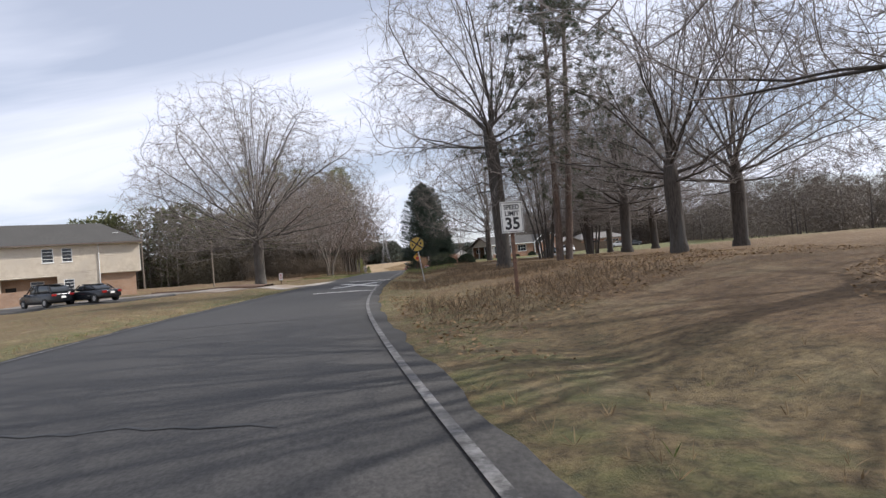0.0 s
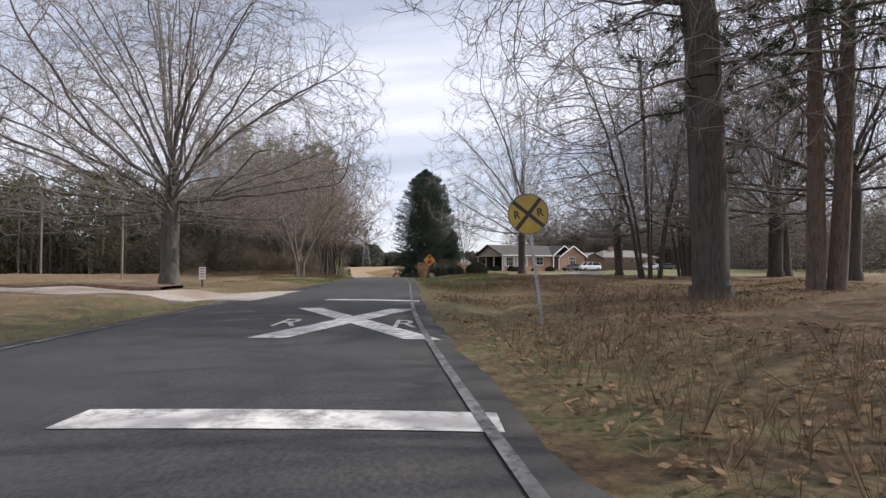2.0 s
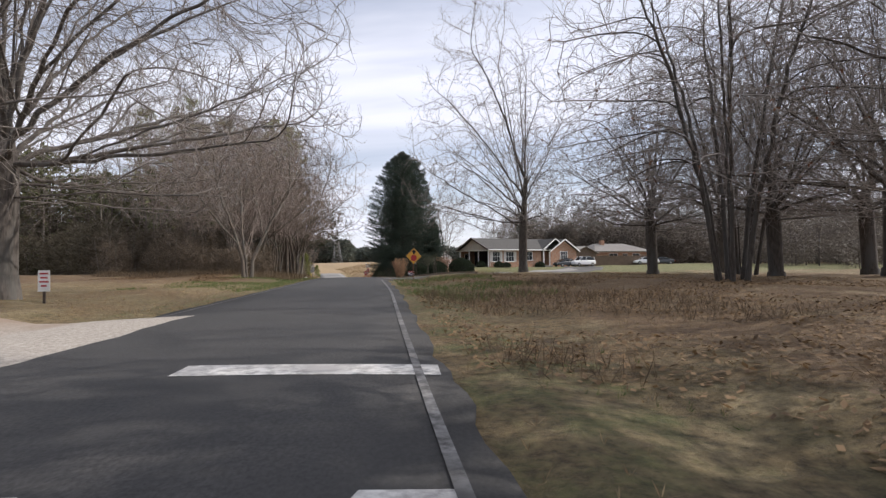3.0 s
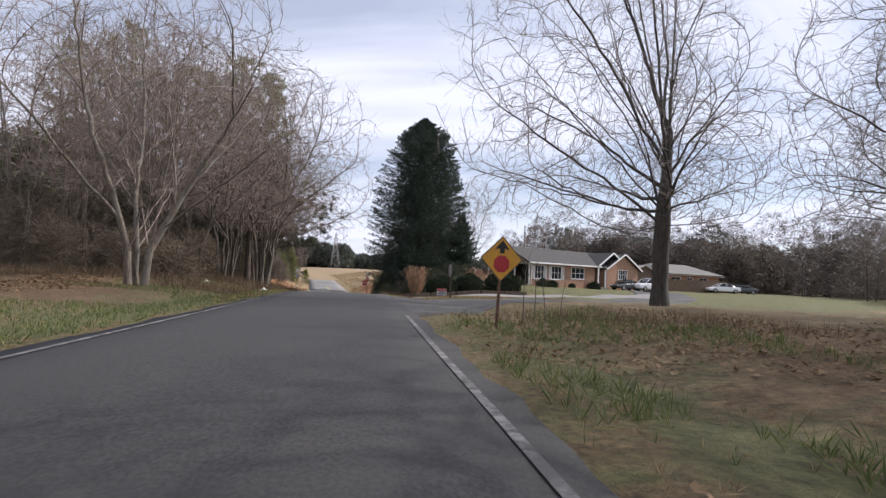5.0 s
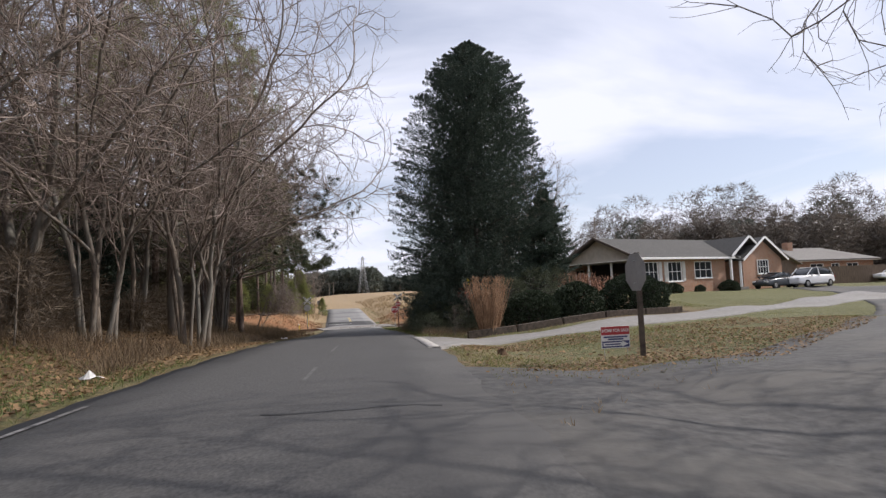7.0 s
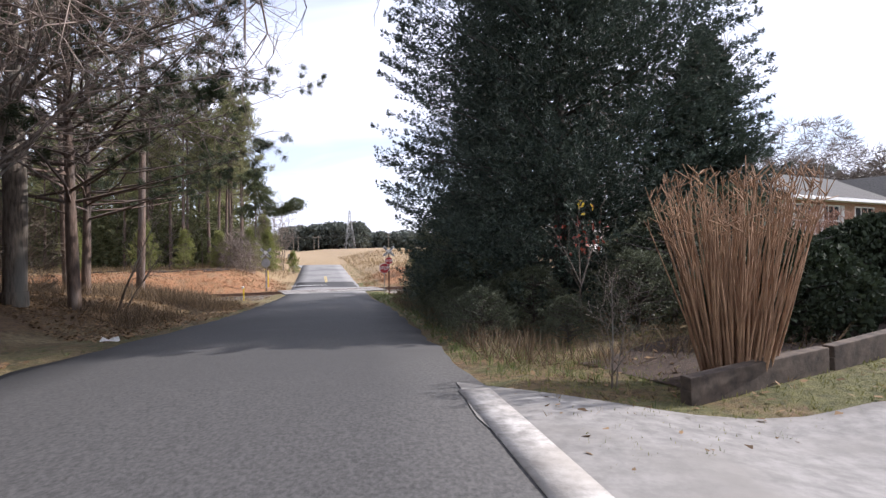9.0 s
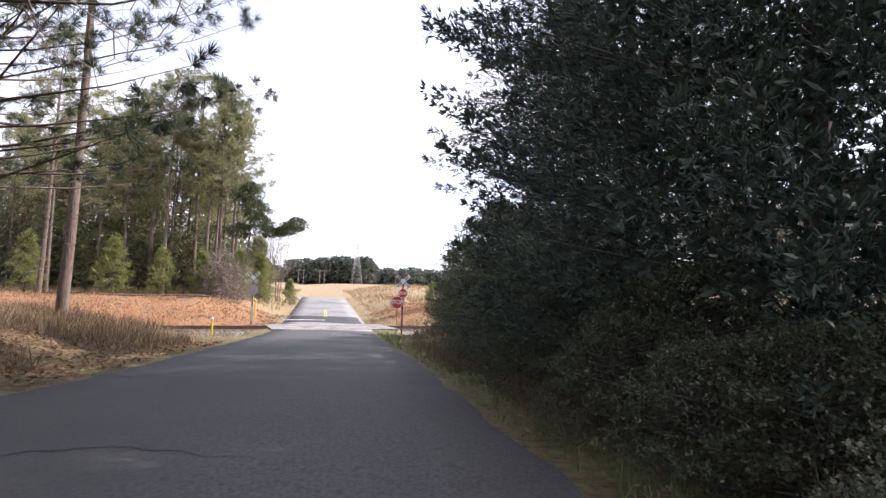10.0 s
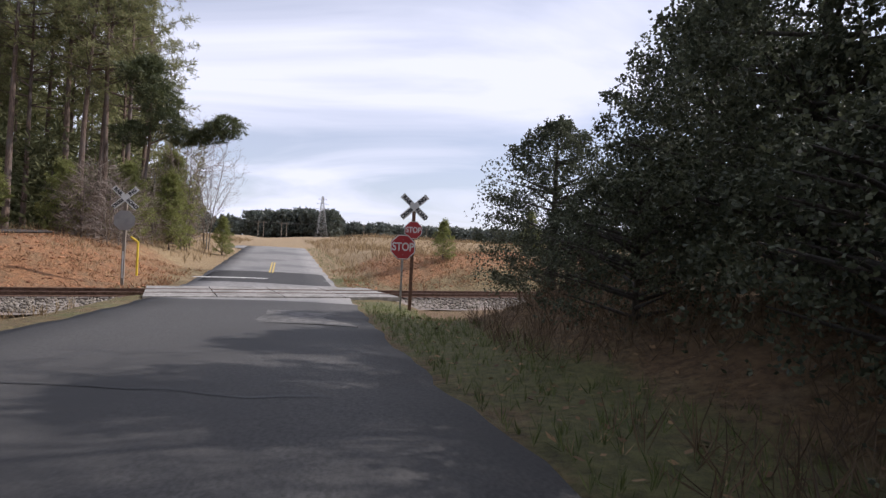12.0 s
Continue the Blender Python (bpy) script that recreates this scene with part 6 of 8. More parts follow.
bm = bmesh.new(); rod(bm, (1.9, 2.0, 7.2), (1.9, 2.0, 7.55), 0.05, sides=8); box(bm, (1.6, 1.9, 7.5), (2.2, 2.1, 7.62)); part("roof_vent", bm, WHITE, apt)

# the brick ranch house: x runs along its front
HZ = 0.62
house = thing("brick_ranch_house", pose(10.93, 119.75, HZ, 0, 0, 28.0), "low red brick ranch house with a grey shingle roof", "house")
wins = [(0.9, 2.5, 0.75, 2.45), (3.7, 5.5, 0.75, 2.45), (7.2, 9.6, 0.95, 2.45)]
part("wall", wall_with_holes(0.25, 11.6, -0.4, 2.8, wins, 0, 0.25), BRICK, house)
# the porch's shade is put into this wall's near-black colour
part("wall", boxm((3.2, 0.25, -0.4), (3.45, 8.6, 2.8)), DARK_ROOM, house, "inner wall of the side porch, coloured near black for its shade")
part("wall", boxm((0.3, 8.35, -0.4), (19.6, 8.6, 2.8)), BRICK, house)
part("wall", boxm((11.35, 0.25, -0.4), (11.6, 1.8, 2.8)), BRICK, house)
part("wall", wall_with_holes(11.6, 13.3, -0.4, 2.8, [(12.0, 12.95, 0.1, 2.15)], 1.8, 2.05), BRICK, house)
part("porch_floor", boxm((0.2, 0.25, -0.4), (3.2, 8.35, 0.05)), CONCRETE, house)
part("front_door", boxm((12.0, 1.86, 0.1), (12.95, 1.92, 2.15), 0.01), plain("dark_door", (0.06, 0.035, 0.03), 0.4), house)
for h in wins:
    window(house, *h, 0.02, bars=(3, 2), curtain=0.3)
for a, b_ in ((0.45, 0.85), (2.55, 2.95), (3.25, 3.65), (5.55, 5.95)):
    bm = boxm((a, -0.05, 0.75), (b_, -0.005, 2.45), 0.008)
    for k in range(12):
        box(bm, (a + 0.05, -0.065, 0.82 + k * 0.132), (b_ - 0.05, -0.045, 0.92 + k * 0.132))
    part("shutter", bm, SHUTTER, house)
for y in (0.12, 2.9, 5.6, 8.4):
    part("porch_post", boxm((0.05, y - 0.08, -0.1), (0.21, y + 0.08, 2.7), 0.01), WHITE, house)
window(house, 1.0, 2.1, 1.2, 2.2, 8.3, bars=(2, 1))
# the gable over the porch
part("gable_wall", prism([(-0.02, 0)] and [(0.0, 2.7), (8.6, 2.7), (4.3, 4.65)], 0, 0.12), GABLE_BOARD, house).matrix_basis = Matrix.Rotation(radians(90), 4, "Z") @ Matrix.Translation((0, -0.2, 0))
bm = bmesh.new()
roof_slab(bm, (-0.35, -0.45, 2.72), (13.8, -0.45, 2.72), (13.8, 4.3, 4.72), (-0.35, 4.3, 4.72))
roof_slab(bm, (-0.35, 9.05, 2.72), (20.0, 9.05, 2.72), (20.0, 4.3, 4.72), (-0.35, 4.3, 4.72))
roof_slab(bm, (13.8, -0.45, 2.72), (20.0, -0.45, 2.72), (20.0, 4.3, 4.72), (13.8, 4.3, 4.72))
part("roof", bm, SHINGLE, house)
part("ceiling_board", boxm((-0.3, -0.40, 2.62), (19.9, 9.0, 2.70)), CREAM, house)
part("gutter", boxm((-0.35, -0.60, 2.62), (12.3, -0.47, 2.80), 0.02), WHITE, house)
bm = bmesh.new(); rod(bm, (0.1, -0.35, 0.0), (0.1, -0.35, 2.65), 0.04, sides=8); part("drainpipe", bm, WHITE, house)
bm = bmesh.new()
for s in (-1, 1):
    a = Vector((-0.42, 4.3, 4.80)); e = Vector((-0.42, 4.3 + s * 4.78, 2.72))
    d = e - a
    box(bm, (-0.03, -0.02, -0.10), (0.03, d.length, 0.10), m=Matrix.Translation(a) @ Matrix.Rotation(math.atan2(d.z, d.y * s) * 1.0, 4, "X") if s > 0 else Matrix.Translation(a) @ Matrix.Rotation(math.pi, 4, "Z") @ Matrix.Rotation(math.atan2(d.z, abs(d.y)), 4, "X"))
part("verge_board", bm, plain("dark_verge", (0.09, 0.065, 0.05), 0.7), house)
# the front wing and the entry gable
part("gable_wall", prism([(13.3, -0.4), (19.6, -0.4), (19.6, 2.6), (16.45, 4.45), (13.3, 2.6)], -0.6, -0.35), BRICK, house)
part("wall", boxm((13.3, -0.35, -0.4), (13.55, 8.4, 2.7)), BRICK, house)
part("wall", boxm((19.35, -0.35, -0.4), (19.6, 8.4, 2.7)), BRICK, house)
window(house, 15.5, 17.3, 1.15, 2.5, -0.64, bars=(4, 2))
bm = bmesh.new()
roof_slab(bm, (12.9, -1.0, 2.40), (12.9, 5.0, 2.40), (16.45, 5.0, 4.55), (16.45, -1.0, 4.55))
roof_slab(bm, (20.0, -1.0, 2.40), (20.0, 5.0, 2.40), (16.45, 5.0, 4.55), (16.45, -1.0, 4.55))
roof_slab(bm, (11.6, -0.8, 2.80), (11.6, 5.0, 2.80), (14.3, 5.0, 4.62), (14.3, -0.8, 4.62))
roof_slab(bm, (15.4, -0.8, 3.85), (15.4, 5.0, 3.85), (14.3, 5.0, 4.62), (14.3, -0.8, 4.62))
part("roof", bm, SHINGLE, house)
def verge(x0, z0, x1, z1, y, w=0.2):
    d = Vector((x1 - x0, 0, z1 - z0)); nn = Vector((-d.z, 0, d.x)).normalized()
    if nn.z < 0: nn = -nn
    return prism([(x0, z0), (x1, z1), (x1 + nn.x * w, z1 + nn.z * w), (x0 + nn.x * w, z0 + nn.z * w)], y, y + 0.06)
for a in ((12.85, 2.36, 16.45, 4.54, -1.07), (20.05, 2.36, 16.45, 4.54, -1.07), (11.55, 2.76, 14.3, 4.60, -0.87), (15.5, 3.78, 14.3, 4.60, -0.87)):
    part("verge_board", verge(*a), WHITE, house)
for x in (11.75, 13.15):
    part("porch_post", boxm((x - 0.09, -0.55, -0.1), (x + 0.09, -0.37, 2.8), 0.015), WHITE, house)
part("porch_step", boxm((11.5, -1.0, -0.4), (13.4, 1.8, 0.02), 0.02), CONCRETE, house)

# the second house, with a pale roof and a chimney
h2 = thing("low_brick_house", pose(35.5, 138.0, 0.6, 0, 0, 14), "low brick house with a grey hipped roof and chimney", "house")
w2 = [(3.2, 5.2, 0.9, 2.2), (6.4, 7.6, 0.9, 2.2), (8.8, 10.6, 0.9, 2.2)]
part("wall", wall_with_holes(0, 13, -0.4, 2.6, w2, 0, 0.25), BRICK, h2)
part("wall", boxm((0, 0.25, -0.4), (0.25, 8, 2.6)), BRICK, h2); part("wall", boxm((12.75, 0.25, -0.4), (13, 8, 2.6)), CREAM, h2); part("wall", boxm((0.25, 7.75, -0.4), (12.75, 8, 2.6)), CREAM, h2)
for h in w2:
    window(h2, *h, 0.02, bars=(2, 2), curtain=0.4)
bm = bmesh.new()
roof_slab(bm, (-0.6, -0.6, 2.55), (13.6, -0.6, 2.55), (9.6, 4.0, 4.2), (2.4, 4.0, 4.2)); roof_slab(bm, (-0.6, 8.6, 2.55), (13.6, 8.6, 2.55), (9.6, 4.0, 4.2), (2.4, 4.0, 4.2))
roof_slab(bm, (-0.6, -0.6, 2.55), (-0.6, 8.6, 2.55), (2.4, 4.0, 4.2), (2.4, 3.99, 4.2)); roof_slab(bm, (13.6, -0.6, 2.55), (13.6, 8.6, 2.55), (9.6, 4.0, 4.2), (9.6, 3.99, 4.2))
part("roof", bm, SHINGLE_MID, h2)
part("eave_soffit", boxm((-0.55, -0.55, 2.46), (13.55, 8.55, 2.54)), CREAM, h2)
part("chimney", boxm((3.4, 3.0, 3.3), (4.2, 3.8, 5.0), 0.02), BRICK, h2)
carport = thing("garage", pose(29.5, 133.5, 0.55, 0, 0, 20), "brown wooden garage with a low gabled roof", "garage")
part("wall", boxm((0, 0, -0.4), (5.6, 0.2, 2.3)), FENCE_WOOD, carport); part("wall", boxm((0, 0.2, -0.4), (0.2, 6, 2.3)), FENCE_WOOD, carport)
part("wall", boxm((5.4, 0.2, -0.4), (5.6, 6, 2.3)), FENCE_WOOD, carport); part("wall", boxm((0.2, 5.8, -0.4), (5.4, 6, 2.3)), FENCE_WOOD, carport)
part("gable_wall", prism([(0, 2.3), (5.6, 2.3), (2.8, 3.5)], 0.02, 0.18), FENCE_WOOD, carport)
bm = bmesh.new(); roof_slab(bm, (-0.4, -0.4, 2.15), (-0.4, 6.4, 2.15), (2.8, 6.4, 3.55), (2.8, -0.4, 3.55)); roof_slab(bm, (6.0, -0.4, 2.15), (6.0, 6.4, 2.15), (2.8, 6.4, 3.55), (2.8, -0.4, 3.55))
part("roof", bm, SHINGLE_PALE, carport)
fence = thing("board_fence", pose(31.2, 130.6, 0.55, 0, 0, 12), "brown wooden board fence before the low brick house", "fence")
for k in range(46):
    part("board", boxm((k * 0.3, 0.0, -0.3), (k * 0.3 + 0.285, 0.025, 1.75 + 0.03 * math.sin(k * 2.7)), 0.004), FENCE_WOOD, fence)
for k in range(8):
    part("fence_post", boxm((k * 1.96 - 0.05, 0.026, -0.4), (k * 1.96 + 0.05, 0.12, 1.7)), FENCE_WOOD, fence)
shed = thing("white_shed", pose(3.2, 128.5, 0.2, 0, 0, 30), "small white shed behind the cedar", "shed")
part("wall", boxm((0, 0, -0.3), (3.0, 3.0, 2.1)), WHITE, shed); part("gable_wall", prism([(0, 2.1), (3.0, 2.1), (1.5, 3.0)], 0, 3.0), WHITE, shed)
bm = bmesh.new(); roof_slab(bm, (-0.2, -0.2, 2.0), (-0.2, 3.2, 2.0), (1.5, 3.2, 3.05), (1.5, -0.2, 3.05), 0.06); roof_slab(bm, (3.2, -0.2, 2.0), (3.2, 3.2, 2.0), (1.5, 3.2, 3.05), (1.5, -0.2, 3.05), 0.06)
part("roof", bm, SHINGLE, shed)


# ---- cars ----
def car(name, m, paint, label, suv=False, group=""):
    e = thing(name, m, label, "car", group)
    L, W, H = (4.7, 1.85, 1.72) if suv else (4.6, 1.78, 1.44)
    hood, boot = (1.02, 1.05) if suv else (0.86, 0.95)
    def loft(sections):
        bm = bmesh.new(); rings = []
        for x, hw, zb, zt in sections:
            r = 0.16
            pts = [(-hw, zb + 0.12), (-hw * 0.97, zb), (hw * 0.97, zb), (hw, zb + 0.12), (hw * 1.0, zb + (zt - zb) * 0.55), (hw * 0.93, zt - 0.04), (hw * 0.8, zt), (-hw * 0.8, zt), (-hw * 0.93, zt - 0.04), (-hw, zb + (zt - zb) * 0.55)]
            rings.append([bm.verts.new((x, y, z)) for y, z in pts])
        for a, b_ in zip(rings, rings[1:]):
            for k in range(10):
                bm.faces.new((a[k], a[(k + 1) % 10], b_[(k + 1) % 10], b_[k]))
        bm.faces.new(rings[0][::-1]); bm.faces.new(rings[-1])
        bmesh.ops.recalc_face_normals(bm, faces=bm.faces)
        return bm
    h = L / 2; w = W / 2
    part("body", loft([(-h, w * 0.82, 0.38, boot - 0.10), (-h + 0.12, w * 0.93, 0.28, boot), (-h + 0.9, w, 0.22, boot + 0.02), (0, w, 0.2, 0.98 if not suv else 1.08),
                       (h - 1.3, w, 0.22, hood + 0.08), (h - 0.45, w * 0.97, 0.24, hood - 0.04), (h - 0.08, w * 0.88, 0.30, hood - 0.18), (h, w * 0.75, 0.36, hood - 0.26)]), paint, e, smooth=True)
    rb = -h + (0.15 if suv else 0.75)
    cab = [(rb, w * 0.80, boot - 0.02, boot + 0.03), (rb + (0.35 if suv else 0.75), w * 0.78, boot - 0.02, H - 0.06), (0.0, w * 0.80, 0.95, H), (0.45, w * 0.80, 0.95, H - 0.04), (1.25, w * 0.82, 0.90, hood + 0.12)]
    part("cabin_glass", loft(cab), GLASS, e, "dark car windows")
    part("roof_panel", loft([(rb + (0.32 if suv else 0.72), w * 0.74, H - 0.09, H - 0.03), (0.0, w * 0.76, H - 0.05, H + 0.025), (0.48, w * 0.76, H - 0.09, H - 0.02)]), paint, e)
    for o in e.children:
        if o.name.split(".")[0] in ("body", "cabin_glass", "roof_panel"):
            o.data.polygons.foreach_set("use_smooth", [True] * len(o.data.polygons))
            sub = o.modifiers.new("rounded", "SUBSURF"); sub.levels, sub.render_levels = 2, 2
    for s in (-1, 1):
        for a, b_ in (((1.22, s * w * 0.80, hood + 0.06), (0.46, s * w * 0.77, H - 0.04)), ((-0.15, s * w * 0.97, 0.98), (-0.2, s * w * 0.80, H - 0.03)), ((rb + 0.02, s * w * 0.80, boot), (rb + (0.36 if suv else 0.78), s * w * 0.76, H - 0.07))):
            bm = bmesh.new(); rod(bm, a, b_, 0.045, sides=6)
            part("pillar", bm, paint, e)
        part("wing_mirror", boxm((0.85, s * (w + 0.06) - 0.08, 0.95), (1.02, s * (w + 0.06) + 0.08, 1.10), 0.03), paint, e)
        part("headlight", boxm((h - 0.16, s * w * 0.62 - 0.17, hood - 0.30), (h - 0.03, s * w * 0.62 + 0.17, hood - 0.16), 0.03), HEADLAMP, e)
        part("tail_light", boxm((-h + 0.0, s * w * 0.68 - 0.16, boot - 0.26), (-h + 0.14, s * w * 0.68 + 0.16, boot - 0.09), 0.03), TAILLAMP, e)
    part("rear_window", boxm((rb - 0.02, -w * 0.62, boot + 0.06), (rb + 0.02, w * 0.62, boot + 0.10)), GLASS, e)
    part("number_plate", boxm((-h - 0.012, -0.16, 0.62), (-h + 0.05, 0.16, 0.78)), WHITE, e)
    for x in (-h + 0.85, h - 0.9):
        for s in (-1, 1):
            wh = new("wheel"); wh.parent = e; wh.empty_display_size = 0.1
            bm = bmesh.new(); rod(bm, (x, s * (w - 0.19), 0.32), (x, s * (w + 0.01), 0.32), 0.32, sides=20); part("tyre", bm, BLACK, wh)
            bm = bmesh.new(); rod(bm, (x, s * (w + 0.0), 0.32), (x, s * (w + 0.02), 0.32), 0.20, 0.17, sides=12); part("rim", bm, METAL, wh)
    return e


HEADLAMP, TAILLAMP = glass_mat("headlamp", (0.6, 0.6, 0.6)), glass_mat("tail_lamp", (0.25, 0.01, 0.01))
PAINT_BLACK = glass_mat("black_car_paint", (0.012, 0.013, 0.016), 0.18)
PAINT_WHITE = glass_mat("white_car_paint", (0.72, 0.72, 0.72), 0.25)
PAINT_GREY = glass_mat("grey_car_paint", (0.05, 0.055, 0.06), 0.25)


def on_ground(x, y, rz, dz=0.0):
    return pose(x, y, gz(x, y) + dz, 0, 0, rz)


car("sedan", on_ground(-25.9, 39.5, 158, 0.10), PAINT_BLACK, "black sedan parked beside the apartments", group="cars at the apartments")
car("hatchback", on_ground(-29.2, 39.0, 154, 0.10), PAINT_BLACK, "black hatchback parked beside the apartments", suv=True, group="cars at the apartments")
car("suv", on_ground(28.3, 124.4, 200, 0.06), PAINT_WHITE, "white sport utility car parked before the brick house", suv=True)
car("sedan", on_ground(25.2, 124.3, 205, 0.06), PAINT_GREY, "dark sedan parked before the brick house")
car("sedan", on_ground(43.0, 131.5, 170, 0.05), PAINT_WHITE, "white sedan parked before the low brick house")
car("sedan", on_ground(47.0, 133.5, 170, 0.05), PAINT_GREY, "dark sedan parked before the low brick house")

# ---- railway ----
TA = math.degrees(math.atan(TRACK_K))
RAIL_Z = float(ROAD_Z(142.5)) + 0.06
TM = pose(TRACK_X, TRACK_Y, RAIL_Z, 0, 0, TA)        # x along the track, y across it, z = 0 at the rail heads
RUSTY_RAIL = mat("rail_steel", (0.10, 0.055, 0.038), (0.20, 0.125, 0.09), 6.0, 0.6, 0.2, metal=0.3)
TIE = mat("creosoted_tie", (0.04, 0.032, 0.027), (0.11, 0.09, 0.075), 6.0, 0.95, 0.5)
BALLAST = mat("ballast_bed", (0.10, 0.085, 0.072), (0.31, 0.275, 0.235), 11.0, 0.95, 1.0, c3=(0.25, 0.19, 0.15), scale3=0.5)
STONE = leafy("ballast_stone", (0.062, 0.052, 0.043), (0.25, 0.22, 0.18), rough=0.95, through=0.0)
track = thing("railway_track", TM, "single railway track with rusty rails on grey ballast", "railway", kind="structure")
RAIL = [(-0.07, -0.17), (0.07, -0.17), (0.07, -0.155), (0.012, -0.13), (0.012, -0.045), (0.036, -0.035), (0.036, 0.0), (-0.036, 0.0), (-0.036, -0.035), (-0.012, -0.045), (-0.012, -0.13), (-0.07, -0.155)]
for y in (-0.7175, 0.7175):
    bm = prism([(a, z) for a, z in RAIL], -75, 95)
    o = part("rail", bm, RUSTY_RAIL, track)
    o.matrix_basis = pose(0, y, 0, 0, 0, -90)
tie_me = None
for k in range(120):
    x = -34 + 0.56 * k
    if -1.2 < x < 8.6:
        continue
    if tie_me is None:
        bm = boxm((-0.12, -1.3, -0.34), (0.12, 1.3, -0.165), 0.012)
        tie_me = bpy.data.meshes.new("tie"); bm.to_mesh(tie_me); bm.free(); tie_me.materials.append(TIE)
    o = new("tie", tie_me); o.parent = track; o.matrix_basis = pose(x, 0.03 * math.sin(k * 2.3), 0, 0, 0, 1.2 * math.sin(k * 1.7))
# the bed
xs = np.arange(-75, 96, 1.0)
prof = [(-3.7, -0.37), (-1.75, -0.25), (-1.2, -0.235), (1.2, -0.235), (1.75, -0.25), (4.4, -0.45)]
V = [(x, y + 0.06 * math.sin(x * 1.3 + y), z + 0.02 * math.sin(2.1 * x + 3 * y)) for x in xs for y, z in prof]
i = np.arange(len(V)).reshape(len(xs), 6)
q = np.stack([i[:-1, :-1], i[:-1, 1:], i[1:, 1:], i[1:, :-1]], -1).reshape(-1, 4)
keep = [f for f in q if not (-1.0 < V[f[0]][0] < 7.4)]
put("ballast_bed", mesh_np("ballast_bed", V, [np.array(keep)]), BALLAST, track)


def pebbles(centres, size, rng, squash=0.7):
    """Small angular stones, joined."""
    O = np.array([(1, 0, 0), (-1, 0, 0), (0, 1, 0), (0, -1, 0), (0, 0, 1), (0, 0, -1)], float)
    T = np.array([(0, 2, 4), (2, 1, 4), (1, 3, 4), (3, 0, 4), (2, 0, 5), (1, 2, 5), (3, 1, 5), (0, 3, 5)])
    n = len(centres)
    sc = size * rng.uniform(0.5, 1.4, (n, 1, 1)) * rng.uniform(0.6, 1.3, (n, 6, 1)) * np.array([1, 1, squash])
    a = rng.random(n) * 6.28
    V = O[None] * sc
    X = V[..., 0] * np.cos(a)[:, None] - V[..., 1] * np.sin(a)[:, None]; Y = V[..., 0] * np.sin(a)[:, None] + V[..., 1] * np.cos(a)[:, None]
    V = np.stack([X, Y, V[..., 2]], -1) + np.asarray(centres)[:, None, :]
    return V.reshape(-1, 3), (T[None] + 6 * np.arange(n)[:, None, None]).reshape(-1, 3)


rng = np.random.default_rng(21)
n = 22000
px_, py_ = rng.uniform(-22, 26, n), rng.uniform(-3.5, 3.4, n)
ok = ~((px_ > -1.3) & (px_ < 8.6))
px_, py_ = px_[ok], py_[ok]
pz_ = np.interp(py_, [p[0] for p in prof], [p[1] for p in prof]) + 0.015
V, F = pebbles(np.stack([px_, py_, pz_], -1), 0.062, rng)
st = tagged(put("ballast_stones", mesh_np("ballast_stones", V, [F]), STONE), "loose grey ballast stones along the track", "gravel", kind="stuff")
st.matrix_world = TM

# concrete crossing panels between and beside the rails
PANEL = mat("crossing_panel", (0.15, 0.142, 0.13), (0.36, 0.342, 0.315), 5.0, 0.9, 0.5, c3=(0.15, 0.14, 0.125), scale3=0.8)
cross_pan = thing("level_crossing", TM, "pale worn concrete panels of a level crossing", "level crossing", kind="structure")
for x0 in np.arange(-0.9, 8.0, 2.3):
    for y0, y1 in ((-2.15, -0.83), (-0.60, 0.60), (0.83, 2.15)):
        part("panel", boxm((float(x0), y0, -0.18), (float(x0) + 2.26, y1, -0.012 + 0.006 * math.sin(x0 * 3 + y0)), 0.012), PANEL, cross_pan)


# ---- signs and posts ----
# faded yellow, darkened further to carry the shade on the sign's face
SIGN_YELLOW = mat("faded_shaded_yellow_sheeting", (0.33, 0.22, 0.03), (0.43, 0.29, 0.04), 3.0, 0.5, 0.02, c3=(0.27, 0.18, 0.04), scale3=1.2)
SIGN_ORANGE = mat("faded_orange_sheeting", (0.55, 0.27, 0.03), (0.66, 0.35, 0.04), 3.0, 0.5, 0.02, c3=(0.5, 0.26, 0.05), scale3=1.2)
SIGN_RED = mat("red_sheeting", (0.33, 0.025, 0.03), (0.44, 0.035, 0.04), 3.0, 0.5, 0.02, c3=(0.36, 0.045, 0.05), scale3=1.2)
SIGN_WHITE = mat("white_sheeting", (0.62, 0.62, 0.60), (0.76, 0.76, 0.74), 3.0, 0.5, 0.02, c3=(0.58, 0.57, 0.53), scale3=1.5)
SIGN_BLACK = plain("black_sheeting", (0.018, 0.018, 0.02), 0.5)
SIGN_BACK = mat("bare_aluminium", (0.30, 0.30, 0.30), (0.42, 0.42, 0.42), 3.0, 0.45, 0.02, metal=0.5, c3=(0.33, 0.32, 0.31), scale3=1.5)


def ngon(r, n, turn=0.0):
    return [(r * math.cos(turn + 2 * math.pi * k / n), r * math.sin(turn + 2 * math.pi * k / n)) for k in range(n)]


def letters(body, size, x, z, y, material, parent, sx=1.0, rot=0.0):
    me = text_mesh(body, size, 0.001, size * 0.028)
    me.transform(pose(x, y, z, 0, rot, 0) @ pose(0, 0, 0, 90, 0, 0) @ Matrix.Diagonal((sx, 1, 1, 1)))
    return put("lettering", me, material, parent)


